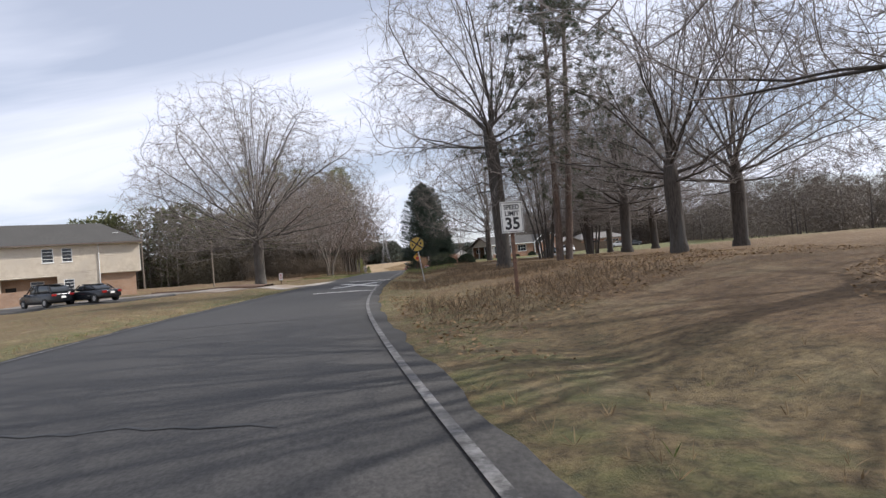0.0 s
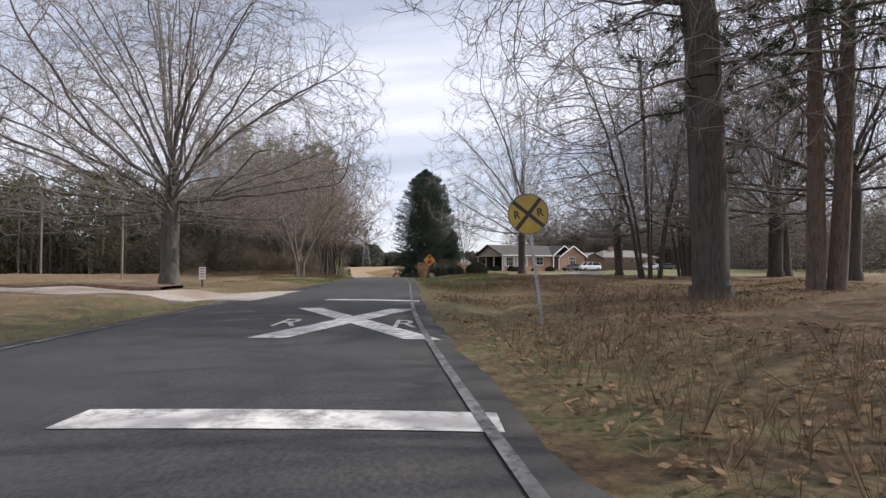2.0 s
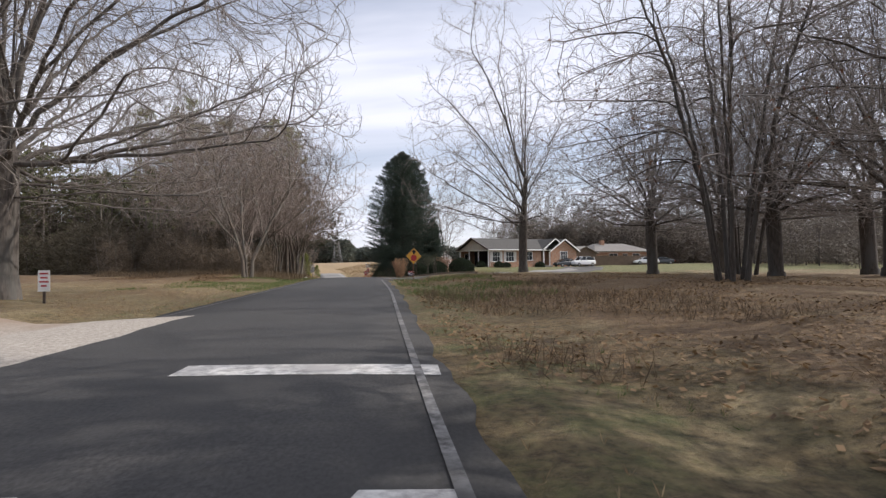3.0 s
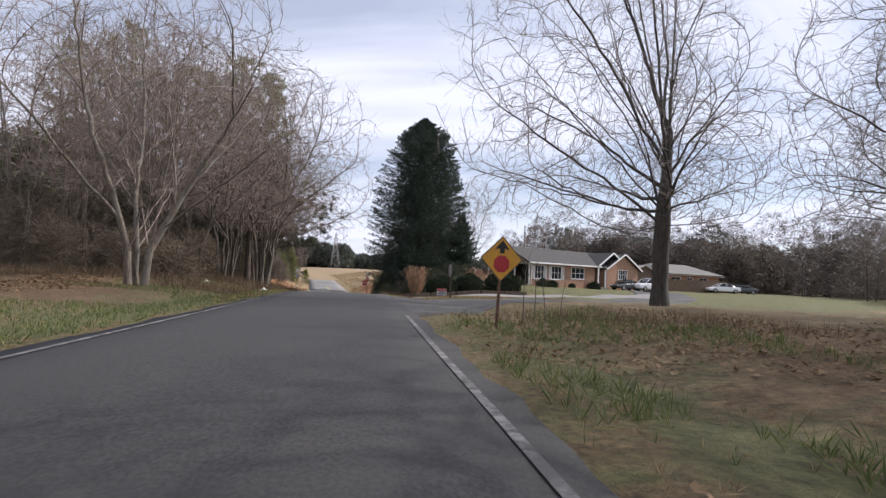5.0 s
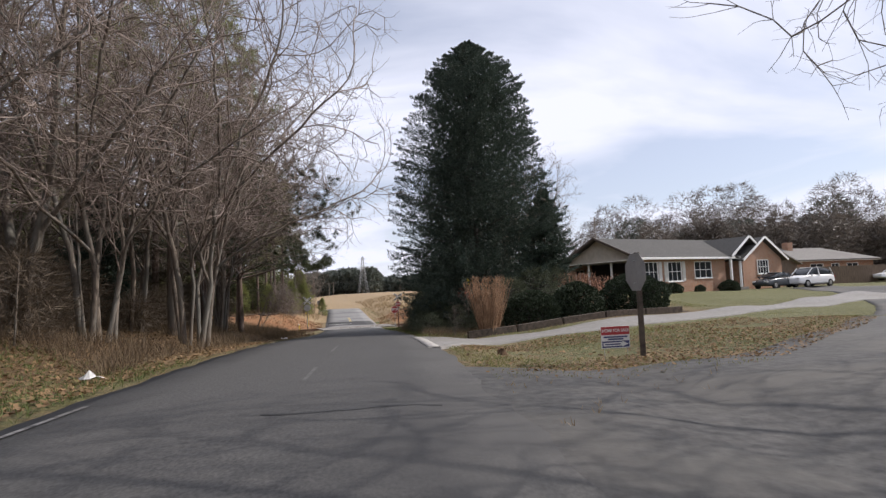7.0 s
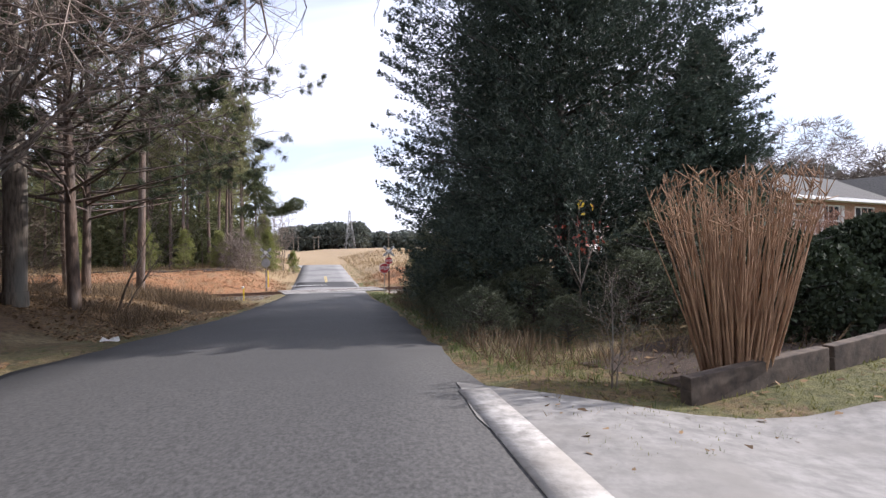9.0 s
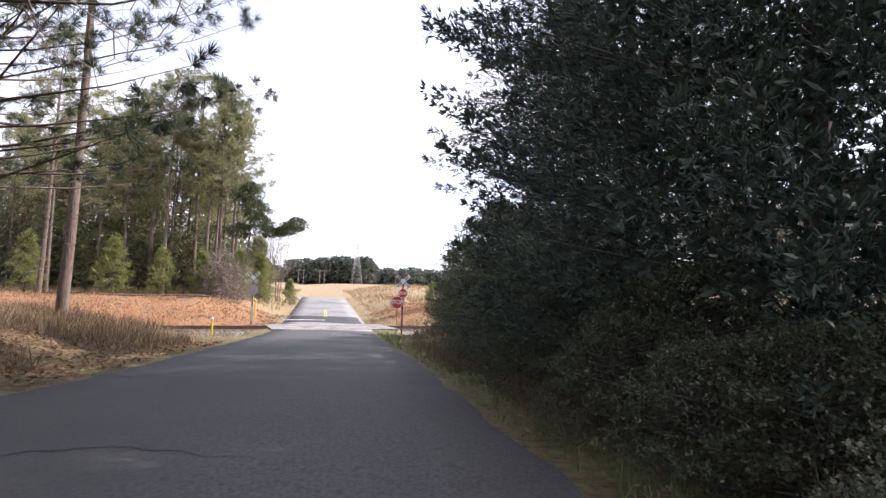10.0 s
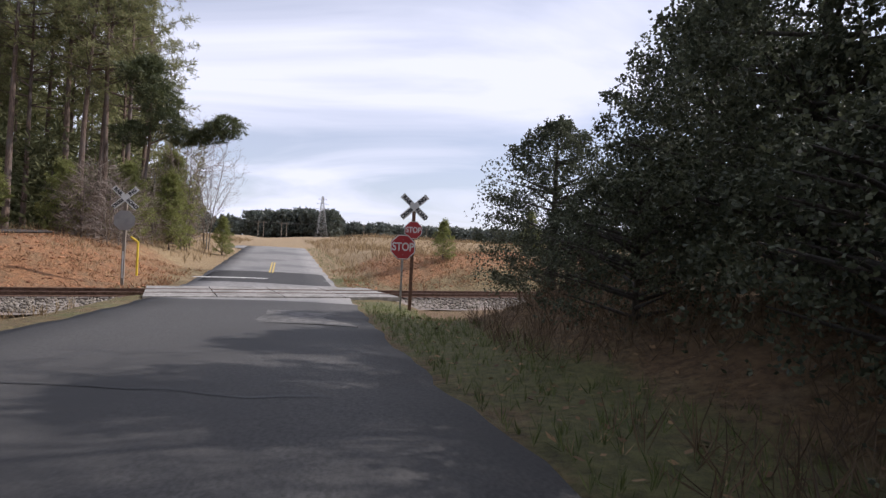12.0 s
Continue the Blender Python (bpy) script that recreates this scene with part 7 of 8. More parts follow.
def channel_post(parent, h, material=METAL, w=0.06, y=0.03, lean=0.0, sink=0.4):
    """A punched steel channel post."""
    bm = bmesh.new()
    box(bm, (-w / 2, y, -sink), (w / 2, y + 0.008, h))
    for s in (-1, 1):
        box(bm, (s * w / 2 - 0.004, y + 0.008, -sink), (s * w / 2 + 0.004, y + 0.035, h))
    post = part("post", bm, material, parent)
    z, hole = 0.1, None
    while z < h - 0.1:
        if hole is None:
            hole = part("post_hole", boxm((-0.008, -0.003, -0.012), (0.008, -0.0005, 0.012)), SIGN_BLACK, post)
        else:
            o = new("post_hole", hole.data); o.parent = post; hole = o
        hole.matrix_local = Matrix.Translation((0, y, z)); z += 0.12
    return post


def stop_sign(m, size, label, post_h, post=METAL, zc=2.0, back=False, own_post=True, name="stop_sign"):
    e = thing(name, m, label, "road sign")
    R = size / 2 / math.cos(math.pi / 8)
    part("sign_plate", prism([(x, z + zc) for x, z in ngon(R, 8, math.pi / 8)], -0.002, 0.003), SIGN_BACK, e)
    part("border", prism([(x, z + zc) for x, z in ngon(R * 0.985, 8, math.pi / 8)], -0.004, -0.0022), SIGN_WHITE, e)
    part("face", prism([(x, z + zc) for x, z in ngon(R * 0.92, 8, math.pi / 8)], -0.006, -0.0042), SIGN_RED, e)
    letters("STOP", size * 0.46, 0, zc, -0.0085, SIGN_WHITE, e, 0.80)
    if own_post:
        channel_post(e, post_h, post)
    for z in (zc - size * 0.3, zc + size * 0.3):
        part("bolt", rod(bmesh.new(), (0, -0.012, z), (0, 0.05, z), 0.012, sides=8), METAL, e)
    return e


def gp(x, y, rz=0.0, rx=0.0, ry=0.0, dz=0.0):
    return pose(x, y, gz(x, y) + dz, rx, ry, rz)


# speed limit
sp = thing("speed_limit_sign", gp(3.96, 10.73, 22), "white speed limit sign on a rusty steel post", "road sign")
zc = 2.13 - gz(3.96, 10.73)
part("sign_plate", prism([(-0.305, zc - 0.38), (0.305, zc - 0.38), (0.305, zc + 0.38), (-0.305, zc + 0.38)], -0.002, 0.003), SIGN_BACK, sp)
part("face", boxm((-0.303, -0.004, zc - 0.378), (0.303, -0.0022, zc + 0.378)), SIGN_WHITE, sp)
bm = bmesh.new()
for a, b_ in (((-0.285, -0.36), (-0.27, 0.36)), ((0.27, -0.36), (0.285, 0.36)), ((-0.27, 0.345), (0.27, 0.36)), ((-0.27, -0.36), (0.27, -0.345))):
    box(bm, (a[0], -0.006, zc + a[1]), (b_[0], -0.0042, zc + b_[1]))
part("border", bm, SIGN_BLACK, sp)
letters("SPEED", 0.165, 0, zc + 0.24, -0.006, SIGN_BLACK, sp, 0.95)
letters("LIMIT", 0.165, 0, zc + 0.085, -0.006, SIGN_BLACK, sp, 1.0)
letters("35", 0.40, 0, zc - 0.17, -0.006, SIGN_BLACK, sp, 1.05)
channel_post(sp, zc + 0.36, RUST, 0.08)

# railway ahead: a round yellow sign, on a leaning post
rr = thing("railway_warning_sign", gp(0.5, 32.0, 2, 0, -7.2), "round faded yellow railway warning sign, darkened in colour as if shaded, on a leaning steel post", "road sign")
zc = 2.36 - gz(0.5, 32.0)
part("sign_plate", prism([(x, z + zc) for x, z in ngon(0.457, 40)], -0.002, 0.003), SIGN_BACK, rr)
part("border", prism([(x, z + zc) for x, z in ngon(0.452, 40)], -0.004, -0.0022), SIGN_BLACK, rr)
part("face", prism([(x, z + zc) for x, z in ngon(0.435, 40)], -0.006, -0.0042), SIGN_YELLOW, rr)
for s in (-1, 1):
    bm = box(bmesh.new(), (-0.43, -0.009 - 0.001 * s, -0.042), (0.43, -0.0062, 0.042), m=pose(0, 0, zc, 0, s * 45, 0))
    part("cross_stroke", bm, SIGN_BLACK, rr)
letters("R", 0.25, -0.26, zc, -0.008, SIGN_BLACK, rr, 0.95); letters("R", 0.25, 0.26, zc, -0.008, SIGN_BLACK, rr, 0.95)
channel_post(rr, zc + 0.4)

# stop ahead: an orange diamond
sa = thing("stop_ahead_sign", gp(-2.2, 66.45, 14, 0, 1.5), "orange diamond stop-ahead sign on a rusty post", "road sign")
zc = 1.79 - gz(-2.2, 66.45)
part("sign_plate", prism([(x, z + zc) for x, z in ngon(0.548, 4)], -0.002, 0.003), SIGN_BACK, sa)
part("border", prism([(x, z + zc) for x, z in ngon(0.542, 4)], -0.004, -0.0022), SIGN_BLACK, sa)
part("face", prism([(x, z + zc) for x, z in ngon(0.515, 4)], -0.006, -0.0042), SIGN_ORANGE, sa)
part("stop_symbol", prism([(x, z + zc - 0.12) for x, z in ngon(0.215, 8, math.pi / 8)], -0.008, -0.0062), SIGN_RED, sa)
part("arrow", prism([(-0.06, zc + 0.13), (0.06, zc + 0.13), (0.06, zc + 0.24), (0.19, zc + 0.22), (0, zc + 0.44), (-0.19, zc + 0.22), (-0.06, zc + 0.24)], -0.008, -0.0062), SIGN_BLACK, sa)
channel_post(sa, zc + 0.4, RUST)

# the stop sign of the drive, seen from behind, and the sale board
stop_sign(gp(-1.64, 86.54, 100), 0.76, "stop sign facing the drive on a brown wooden post", 2.1, own_post=False, zc=1.72)
post = thing("wooden_post", gp(-1.58, 86.56), "dark wooden sign post on the lawn", "post")
part("shaft", boxm((-0.045, -0.045, -0.4), (0.045, 0.045, 2.12), 0.006), WOOD_DARK, post)
ys = thing("yard_sign", gp(-2.08, 86.7, 8), "small red and white home for sale board on wire legs", "sign")
part("board", boxm((-0.31, -0.006, 0.22), (0.31, 0.006, 0.66)), SIGN_WHITE, ys)
part("red_band", boxm((-0.308, -0.009, 0.49), (0.308, -0.0065, 0.658)), SIGN_RED, ys)
letters("HOME FOR SALE", 0.085, 0, 0.575, -0.0105, SIGN_WHITE, ys, 0.92)
BLUE_PRINT = plain("blue_print", (0.05, 0.055, 0.14), 0.6)
for w, z in ((0.26, 0.445), (0.17, 0.40)):
    part("printed_line", boxm((-w, -0.0085, z - 0.015), (w, -0.0065, z + 0.018)), BLUE_PRINT, ys)
part("blue_band", boxm((-0.295, -0.0085, 0.235), (0.295, -0.0065, 0.365)), BLUE_PRINT, ys)
part("arrow", prism([(-0.27, 0.265), (0.14, 0.265), (0.14, 0.245), (0.28, 0.30), (0.14, 0.355), (0.14, 0.335), (-0.27, 0.335)], -0.0105, -0.0088), SIGN_WHITE, ys)
part("printed_line", boxm((-0.24, -0.0125, 0.287), (0.10, -0.0108, 0.313)), BLUE_PRINT, ys)
for x in (-0.25, 0.25):
    bm = rod(bmesh.new(), (x, 0, -0.1), (x, 0, 0.3), 0.005, sides=6); part("wire_leg", bm, METAL, ys)
nb = thing("notice_board", gp(-14.2, 49.3, 10), "small white notice on a dark post by the gravel drive", "sign")
part("post", boxm((-0.04, 0.0, -0.3), (0.04, 0.06, 0.75), 0.005), WOOD_DARK, nb)
part("board", boxm((-0.17, -0.012, 0.38), (0.17, 0.0, 1.05), 0.004), SIGN_WHITE, nb)
bm = bmesh.new()
for k, w in enumerate((0.12, 0.10, 0.13, 0.08)):
    box(bm, (-w, -0.0155, 0.92 - k * 0.13), (w, -0.0125, 0.975 - k * 0.13))
part("printed_lines", bm, SIGN_RED, nb)


def crossbuck(m, label, post_mat, h, stop_size, stop_z, flip=False):
    """Crossed white boards on a post, with a stop sign under them."""
    e = thing("railway_crossbuck", m, label, "road sign")
    part("post", boxm((-0.06, 0.03, -0.4), (0.06, 0.13, h + 0.15), 0.008), post_mat, e)
    words = (("RAIL", "ROAD"), ("CROSS", "ING"))
    for k, s in enumerate((1, -1)):
        y = -0.004 * k
        bm = box(bmesh.new(), (-0.61, y - 0.004, -0.105), (0.61, y, 0.105), m=pose(0, 0, h, 0, s * 42, 0))
        arm = part("blade", bm, SIGN_WHITE, e)
        for j, wtxt in enumerate(words[k]):
            d = (-0.36 if j == 0 else 0.36)
            a = radians(s * 42)
            put("lettering", (lambda me: (me.transform(pose(d * math.cos(a), y - 0.006, h - d * math.sin(a), 0, s * 42, 0) @ pose(0, 0, 0, 90, 0, 0)), me)[1])(text_mesh(wtxt, 0.19 if len(wtxt) < 5 else 0.16, 0.001, 0.010)), SIGN_BLACK, arm)
    R = stop_size / 2 / math.cos(math.pi / 8)
    part("stop_plate", prism([(x, z + stop_z) for x, z in ngon(R, 8, math.pi / 8)], 0.012, 0.02), SIGN_BACK, e)
    if not flip:
        part("stop_border", prism([(x, z + stop_z) for x, z in ngon(R * 0.985, 8, math.pi / 8)], 0.009, 0.0118), SIGN_WHITE, e)
        part("stop_face", prism([(x, z + stop_z) for x, z in ngon(R * 0.92, 8, math.pi / 8)], 0.006, 0.0088), SIGN_RED, e)
        letters("STOP", stop_size * 0.44, 0, stop_z, 0.004, SIGN_WHITE, e, 0.8)
    part("reflector_strip", boxm((-0.025, 0.024, 0.3), (0.025, 0.0298, 1.4)), RUST if not flip else SIGN_WHITE, e)
    return e


crossbuck(gp(-10.1, 141.2, 4), "white railway crossbuck over a small stop sign on a rusty post", RUST, 0.84 - gz(-10.1, 141.2), 0.64, 0.84 - gz(-10.1, 141.2) - 0.84)
stop_sign(gp(-10.46, 140.6, 4), 0.86, "red stop sign on a thin steel post before the railway", 1.9, zc=-0.63 - gz(-10.46, 140.6))
crossbuck(gp(-21.75, 144.7, 4), "white railway crossbuck seen from behind on a weathered brown post", WOOD_POST, 0.82 - gz(-21.75, 144.7), 0.80, 0.82 - gz(-21.75, 144.7) - 0.92, flip=True)

# gas markers
YELLOW_PIPE = plain("yellow_plastic", (0.62, 0.45, 0.03), 0.5)
for x, y, h, cap in ((-19.5, 131.3, 1.05, True), (-22.2, 147.0, 1.5, False)):
    g = thing("pipeline_marker", gp(x, y), "yellow pipeline marker post beside the track", "marker post")
    bm = bmesh.new(); rod(bm, (0, 0, -0.2), (0, 0, h), 0.05, sides=12); part("pipe", bm, YELLOW_PIPE, g)
    bm = bmesh.new()
    if cap:
        rod(bm, (0, 0, h - 0.02), (0, 0, h + 0.06), 0.06, 0.04, sides=12); box(bm, (-0.12, -0.055, h - 0.08), (0.02, -0.045, h + 0.05))
    else:
        rod(bm, (0, 0, h), (-0.32, 0, h + 0.22), 0.05, sides=10)
    part("cap", bm, WHITE if cap else YELLOW_PIPE, g)
sg = thing("road_sign_back", gp(-25.6, 170.0), "grey road sign seen from behind on a thin post", "road sign")
channel_post(sg, 2.3); part("sign_plate", boxm((-0.3, 0.0, 1.6), (0.3, 0.006, 2.3)), SIGN_BACK, sg)


# ---- poles, wires, pylon ----
def pole(x, y, top, label, arm=True, r=0.13, name="utility_pole", tz=None):
    e = thing(name, gp(x, y), label, "utility pole")
    h = top - gz(x, y)
    bm = rod(bmesh.new(), (0, 0, -0.6), (0, 0, h), r, r * 0.7, sides=12); part("shaft", bm, WOOD_POST, e)
    if arm:
        part("crossarm", boxm((-1.0, -0.06, h - 0.55), (1.0, 0.06, h - 0.42), 0.01), WOOD_POST, e)
        for k in (-0.9, -0.35, 0.35, 0.9):
            bm = rod(bmesh.new(), (k, 0, h - 0.42), (k, 0, h - 0.26), 0.035, 0.025, sides=8); part("insulator", bm, SIGN_WHITE, e)
    return e


def wire(a, b, sag, label, r=0.012, n=18):
    P = []
    for k in range(n + 1):
        t = k / n
        P.append((a[0] + (b[0] - a[0]) * t, a[1] + (b[1] - a[1]) * t, a[2] + (b[2] - a[2]) * t - 4 * sag * t * (1 - t)))
    segs = [(*P[k], *P[k + 1], r, r) for k in range(n)]
    tagged(put("cable", tube_mesh("cable", [(segs, 4)]), BLACK), label, "cable", group="overhead cables")


pole(-29.3, 68.6, 7.9, "slim wooden service pole by the oak", arm=False, r=0.10)
pole(-48.0, 85.0, 11.0, "wooden utility pole with wires", arm=True)
pole(-62.0, 92.0, 11.5, "wooden utility pole at the edge of the wood", arm=True)
pole(17.1, 150.8, 10.85, "wooden utility pole behind the brick house", arm=False)
CABLE_LABEL = "thin dark overhead cable strung between poles"
for dz, r in ((-0.3, 0.014), (-1.6, 0.016), (-2.9, 0.02)):
    wire((-48.0, 85.0, 11.0 + dz), (-29.3, 68.6, 7.8 + dz * 0.45), 0.5, CABLE_LABEL, r)
    wire((-48.0, 85.0, 11.0 + dz), (-95.0, 104.0, 11.5 + dz), 0.8, CABLE_LABEL, r)
    wire((-29.3, 68.6, 7.8 + dz * 0.45), (-36.0, 60.5, 7.2 + dz * 0.2), 0.2, CABLE_LABEL, 0.01)
lamp = thing("roof_antenna", pose(-33.6, 60.0, 7.2), "white service head on the apartment roof", "fitting")
part("head", boxm((-0.25, -0.1, 0), (0.25, 0.1, 0.16), 0.03), WHITE, lamp)


def pylon(x, y, z, h, label):
    e = thing("pylon", pose(x, y, z, 0, 0, 20), label, "pylon")
    segs = []
    B = 3.2
    def w(t): return B * (1 - t) ** 1.2 + 0.45
    lv = [0, 0.16, 0.30, 0.42, 0.53, 0.63, 0.72, 0.80, 0.88, 0.95, 1.0]
    C = [(-1, -1), (1, -1), (1, 1), (-1, 1)]
    for a, b_ in zip(lv, lv[1:]):
        for k in range(4):
            p = (C[k][0] * w(a), C[k][1] * w(a), a * h); q_ = (C[k][0] * w(b_), C[k][1] * w(b_), b_ * h)
            j = (k + 1) % 4
            p2 = (C[j][0] * w(a), C[j][1] * w(a), a * h); q2 = (C[j][0] * w(b_), C[j][1] * w(b_), b_ * h)
            segs += [(*p, *q_, 0.12, 0.12), (*p, *q2, 0.07, 0.07), (*p2, *q_, 0.07, 0.07), (*q_, *q2, 0.06, 0.06)]
    part_me = tube_mesh("lattice", [(segs, 4)])
    put("lattice", part_me, METAL, e)
    for zf, ln in ((0.70, 4.5), (0.82, 4.0), (0.93, 3.0)):
        s = []
        for sx in (-1, 1):
            s += [(0, 0, zf * h, sx * ln, 0, zf * h, 0.1, 0.06), (0, 0, zf * h + 1.2, sx * ln, 0, zf * h, 0.07, 0.05)]
        put("crossarm", tube_mesh("crossarm", [(s, 4)]), METAL, e)
    return e


pylon(-57.5, 478, gz(-57.5, 478) - 0.5, 27.5, "grey lattice power pylon standing in the field")
for k, (x, y) in enumerate(((-88, 440), (-79, 460), (-30, 470), (10, 470))):
    hp = thing("field_pole", pose(x, y, gz(x, y)), "wooden pole carrying wires across the field", "utility pole", group="poles in the field")
    bm = rod(bmesh.new(), (0, 0, -0.5), (0, 0, 10), 0.2, 0.14, sides=8); part("shaft", bm, WOOD_POST, hp)
    if k < 2:
        bm = rod(bmesh.new(), (3, 0, -0.5), (3, 0, 10), 0.2, 0.14, sides=8); part("shaft", bm, WOOD_POST, hp)
    part("crossarm", boxm((-1.5, -0.1, 9.0), (4.5 if k < 2 else 1.5, 0.1, 9.25)), WOOD_POST, hp)
for dz in (0, 0.5):
    for a, b_ in (((-150, 420), (-88, 440)), ((-88, 440), (-57, 478)), ((-57, 478), (-30, 470)), ((-30, 470), (10, 470)), ((10, 470), (90, 470))):
        wire((*a, gz(*a) + 9.3 + dz), (*b_, gz(*b_) + 9.3 + dz), 0.8, CABLE_LABEL, 0.05, 8)


# ---- distant woods ----
def woodland(name, spots, heights, material, trunk_mat, label, per=210, size=1.3, seed=1, first=0.3, wide=0.22, width=0.3, stem=0.92):
    """Far trees joined: for each a trunk and a crown of loose clumps."""
    rng = np.random.default_rng(seed)
    segs, C, Dd = [], [], []
    for (x, y), h in zip(spots, heights):
        z = gz(x, y)
        segs.append((x, y, z - 0.3, x + rng.normal(0, 0.2), y, z + h * stem, 0.012 * h, 0.03))
        f = first + (1 - first) * rng.random(per) ** 0.9
        u = (f - first) / (1 - first)
        rad = wide * h * np.sqrt(np.clip(1 - (2 * u - 0.75) ** 2 / 1.6, 0.05, 1)) * (0.35 + 0.65 * rng.random(per) ** 0.6)
        a = rng.random(per) * 6.28
        lob = 1 + 0.3 * np.sin(3 * a + x) * np.sin(7 * f + y)
        C.append(np.stack([x + rad * lob * np.cos(a), y + rad * lob * np.sin(a), z + f * h], -1))
        Dd.append(np.stack([np.cos(a), np.sin(a), 0.3 + 0 * a], -1))
    V, F = blades(np.concatenate(C), np.concatenate(Dd), size, size * width, rng, 3, 0.8)
    V2, F2 = tubes(segs, 5)
    o = tagged(put(name, mesh_np(name, V, [F]), material), label, "woods", kind="stuff")
    tagged(put(name + "_trunks", mesh_np(name + "_trunks", V2, [F2]), trunk_mat), "slender trunks in the " + label.split(" of ")[0], "woods", kind="stuff")
    return o


rng = np.random.default_rng(31)
S = [(float(rng.uniform(-108, -50)), float(rng.uniform(482, 520))) for _ in range(90)]
woodland("far_pine_wood", S, [float(rng.uniform(15, 19)) for _ in S], NEEDLE_HAZY, BARK, "dark far pine wood beyond the field", per=90, size=2.4, seed=2, first=0.15, wide=0.2)
S = [(float(rng.uniform(-300, 420)), float(rng.uniform(520, 600))) for _ in range(900)]
woodland("far_woods", S, [float(rng.uniform(9, 13.5)) for _ in S], NEEDLE_HAZY, BARK, "dark far woods along the horizon", per=50, size=3.0, seed=3, first=0.05, wide=0.36)
S = [(float(rng.uniform(-260, -115)), float(rng.uniform(300, 480))) for _ in range(160)]
woodland("far_woods", S, [float(rng.uniform(12, 17)) for _ in S], NEEDLE_HAZY, BARK, "dark far woods along the field", per=60, size=2.4, seed=4, first=0.1, wide=0.28)
NEEDLE_WOOD = leafy("wood_pine_needles", (0.062, 0.074, 0.034), (0.175, 0.180, 0.085), 0.95)
# the wood behind the apartments
S = [(float(rng.uniform(-140, -33)), float(rng.uniform(108, 146))) for _ in range(300)]
S = [p for p in S if track_d(*p) < -8]
woodland("pine_wood", S, [float(rng.uniform(13, 17.5)) for _ in S], NEEDLE_WOOD, BARK_PINE, "dense dark pine wood behind the lawn", per=340, size=0.95, seed=5, first=0.02, wide=0.23, width=0.18)
S = [(float(rng.uniform(-72, -27)), float(rng.uniform(164, 190))) for _ in range(80)]
S = [p for p in S if ROAD_L(p[1]) - p[0] > 7 and track_d(*p) > 21]
woodland("pine_wood", S, [float(rng.uniform(13, 18)) for _ in S], NEEDLE, BARK_PINE, "dense pine wood beyond the railway", per=330, size=0.62, seed=15, first=0.10, wide=0.18, width=0.14)
S = [(float(rng.uniform(-44, -22)), float(rng.uniform(88, 114))) for _ in range(70)]
woodland("understorey", S, [float(rng.uniform(2.5, 6.0)) for _ in S], leafy("dark_brush", (0.055, 0.047, 0.032), (0.140, 0.118, 0.078), 0.95), BARK, "dark tangled undergrowth in the thicket", per=260, size=0.7, seed=17, first=0.02, wide=0.36, width=0.05, stem=0.6)
S = [(float(rng.uniform(-88, -31)), float(rng.uniform(160, 192))) for _ in range(120)]
S = [p for p in S if ROAD_L(p[1]) - p[0] > 7 and track_d(*p) > 17]
woodland("understorey", S, [float(rng.uniform(3.5, 8.5)) for _ in S], NEEDLE_WOOD, BARK_PINE, "dark tangled undergrowth between the pines", per=300, size=0.7, seed=16, first=0.02, wide=0.32, width=0.10, stem=0.6)
S = [(float(rng.uniform(-125, -32)), float(rng.uniform(103, 112))) for _ in range(60)]
woodland("bare_wood", S, [float(rng.uniform(8, 14)) for _ in S], leafy("grey_twigs", (0.08, 0.067, 0.052), (0.18, 0.15, 0.118), 0.9), BARK_PALE, "grey bare trees along the edge of the wood", per=150, size=1.2, seed=25, first=0.15, wide=0.24, width=0.024)
S = [(float(rng.uniform(-120, -33)), float(rng.uniform(106, 120))) for _ in range(210)]
woodland("brushwood", S, [float(rng.uniform(3, 10)) for _ in S], leafy("bare_brush", (0.075, 0.066, 0.046), (0.175, 0.150, 0.105)), BARK_PALE, "tangle of bare brush at the edge of the wood", per=200, size=0.9, seed=6, first=0.02, wide=0.3, width=0.035)
# behind the houses
BROWN_WOOD = leafy("bare_wood", (0.075, 0.062, 0.050), (0.165, 0.138, 0.112))
S = [(float(rng.uniform(24, 150)), float(rng.uniform(150, 205))) for _ in range(150)]
woodland("bare_wood", S, [float(rng.uniform(11, 17.5)) for _ in S], BROWN_WOOD, BARK, "brown bare wood behind the houses", per=640, size=0.95, seed=7, first=0.05, wide=0.26, width=0.034, stem=0.6)
S = [(float(rng.uniform(22, 112)), float(rng.uniform(147, 162))) for _ in range(110)]
woodland("brushwood", S, [float(rng.uniform(6.5, 10)) for _ in S], BROWN_WOOD, BARK, "dense brown undergrowth behind the houses", per=420, size=0.9, seed=37, first=0.02, wide=0.34, width=0.07, stem=0.5)
S = [(float(rng.uniform(26, 60)), float(rng.uniform(158, 175))) for _ in range(16)]
woodland("evergreen_wood", S, [float(rng.uniform(9, 13.5)) for _ in S], NEEDLE_HAZY, BARK, "dark evergreens behind the brick house", per=600, size=0.6, seed=8, first=0.05, wide=0.32, width=0.2)
S = [(float(rng.uniform(60, 170)), float(rng.uniform(40, 150))) for _ in range(170)]
woodland("bare_wood", S, [float(rng.uniform(9, 14)) for _ in S], BROWN_WOOD, BARK, "brown bare wood at the edge of the lawn", per=420, size=0.95, seed=9, first=0.04, wide=0.30, width=0.034, stem=0.6)
S = [(float(rng.uniform(58, 130)), float(rng.uniform(48, 150))) for _ in range(270)]
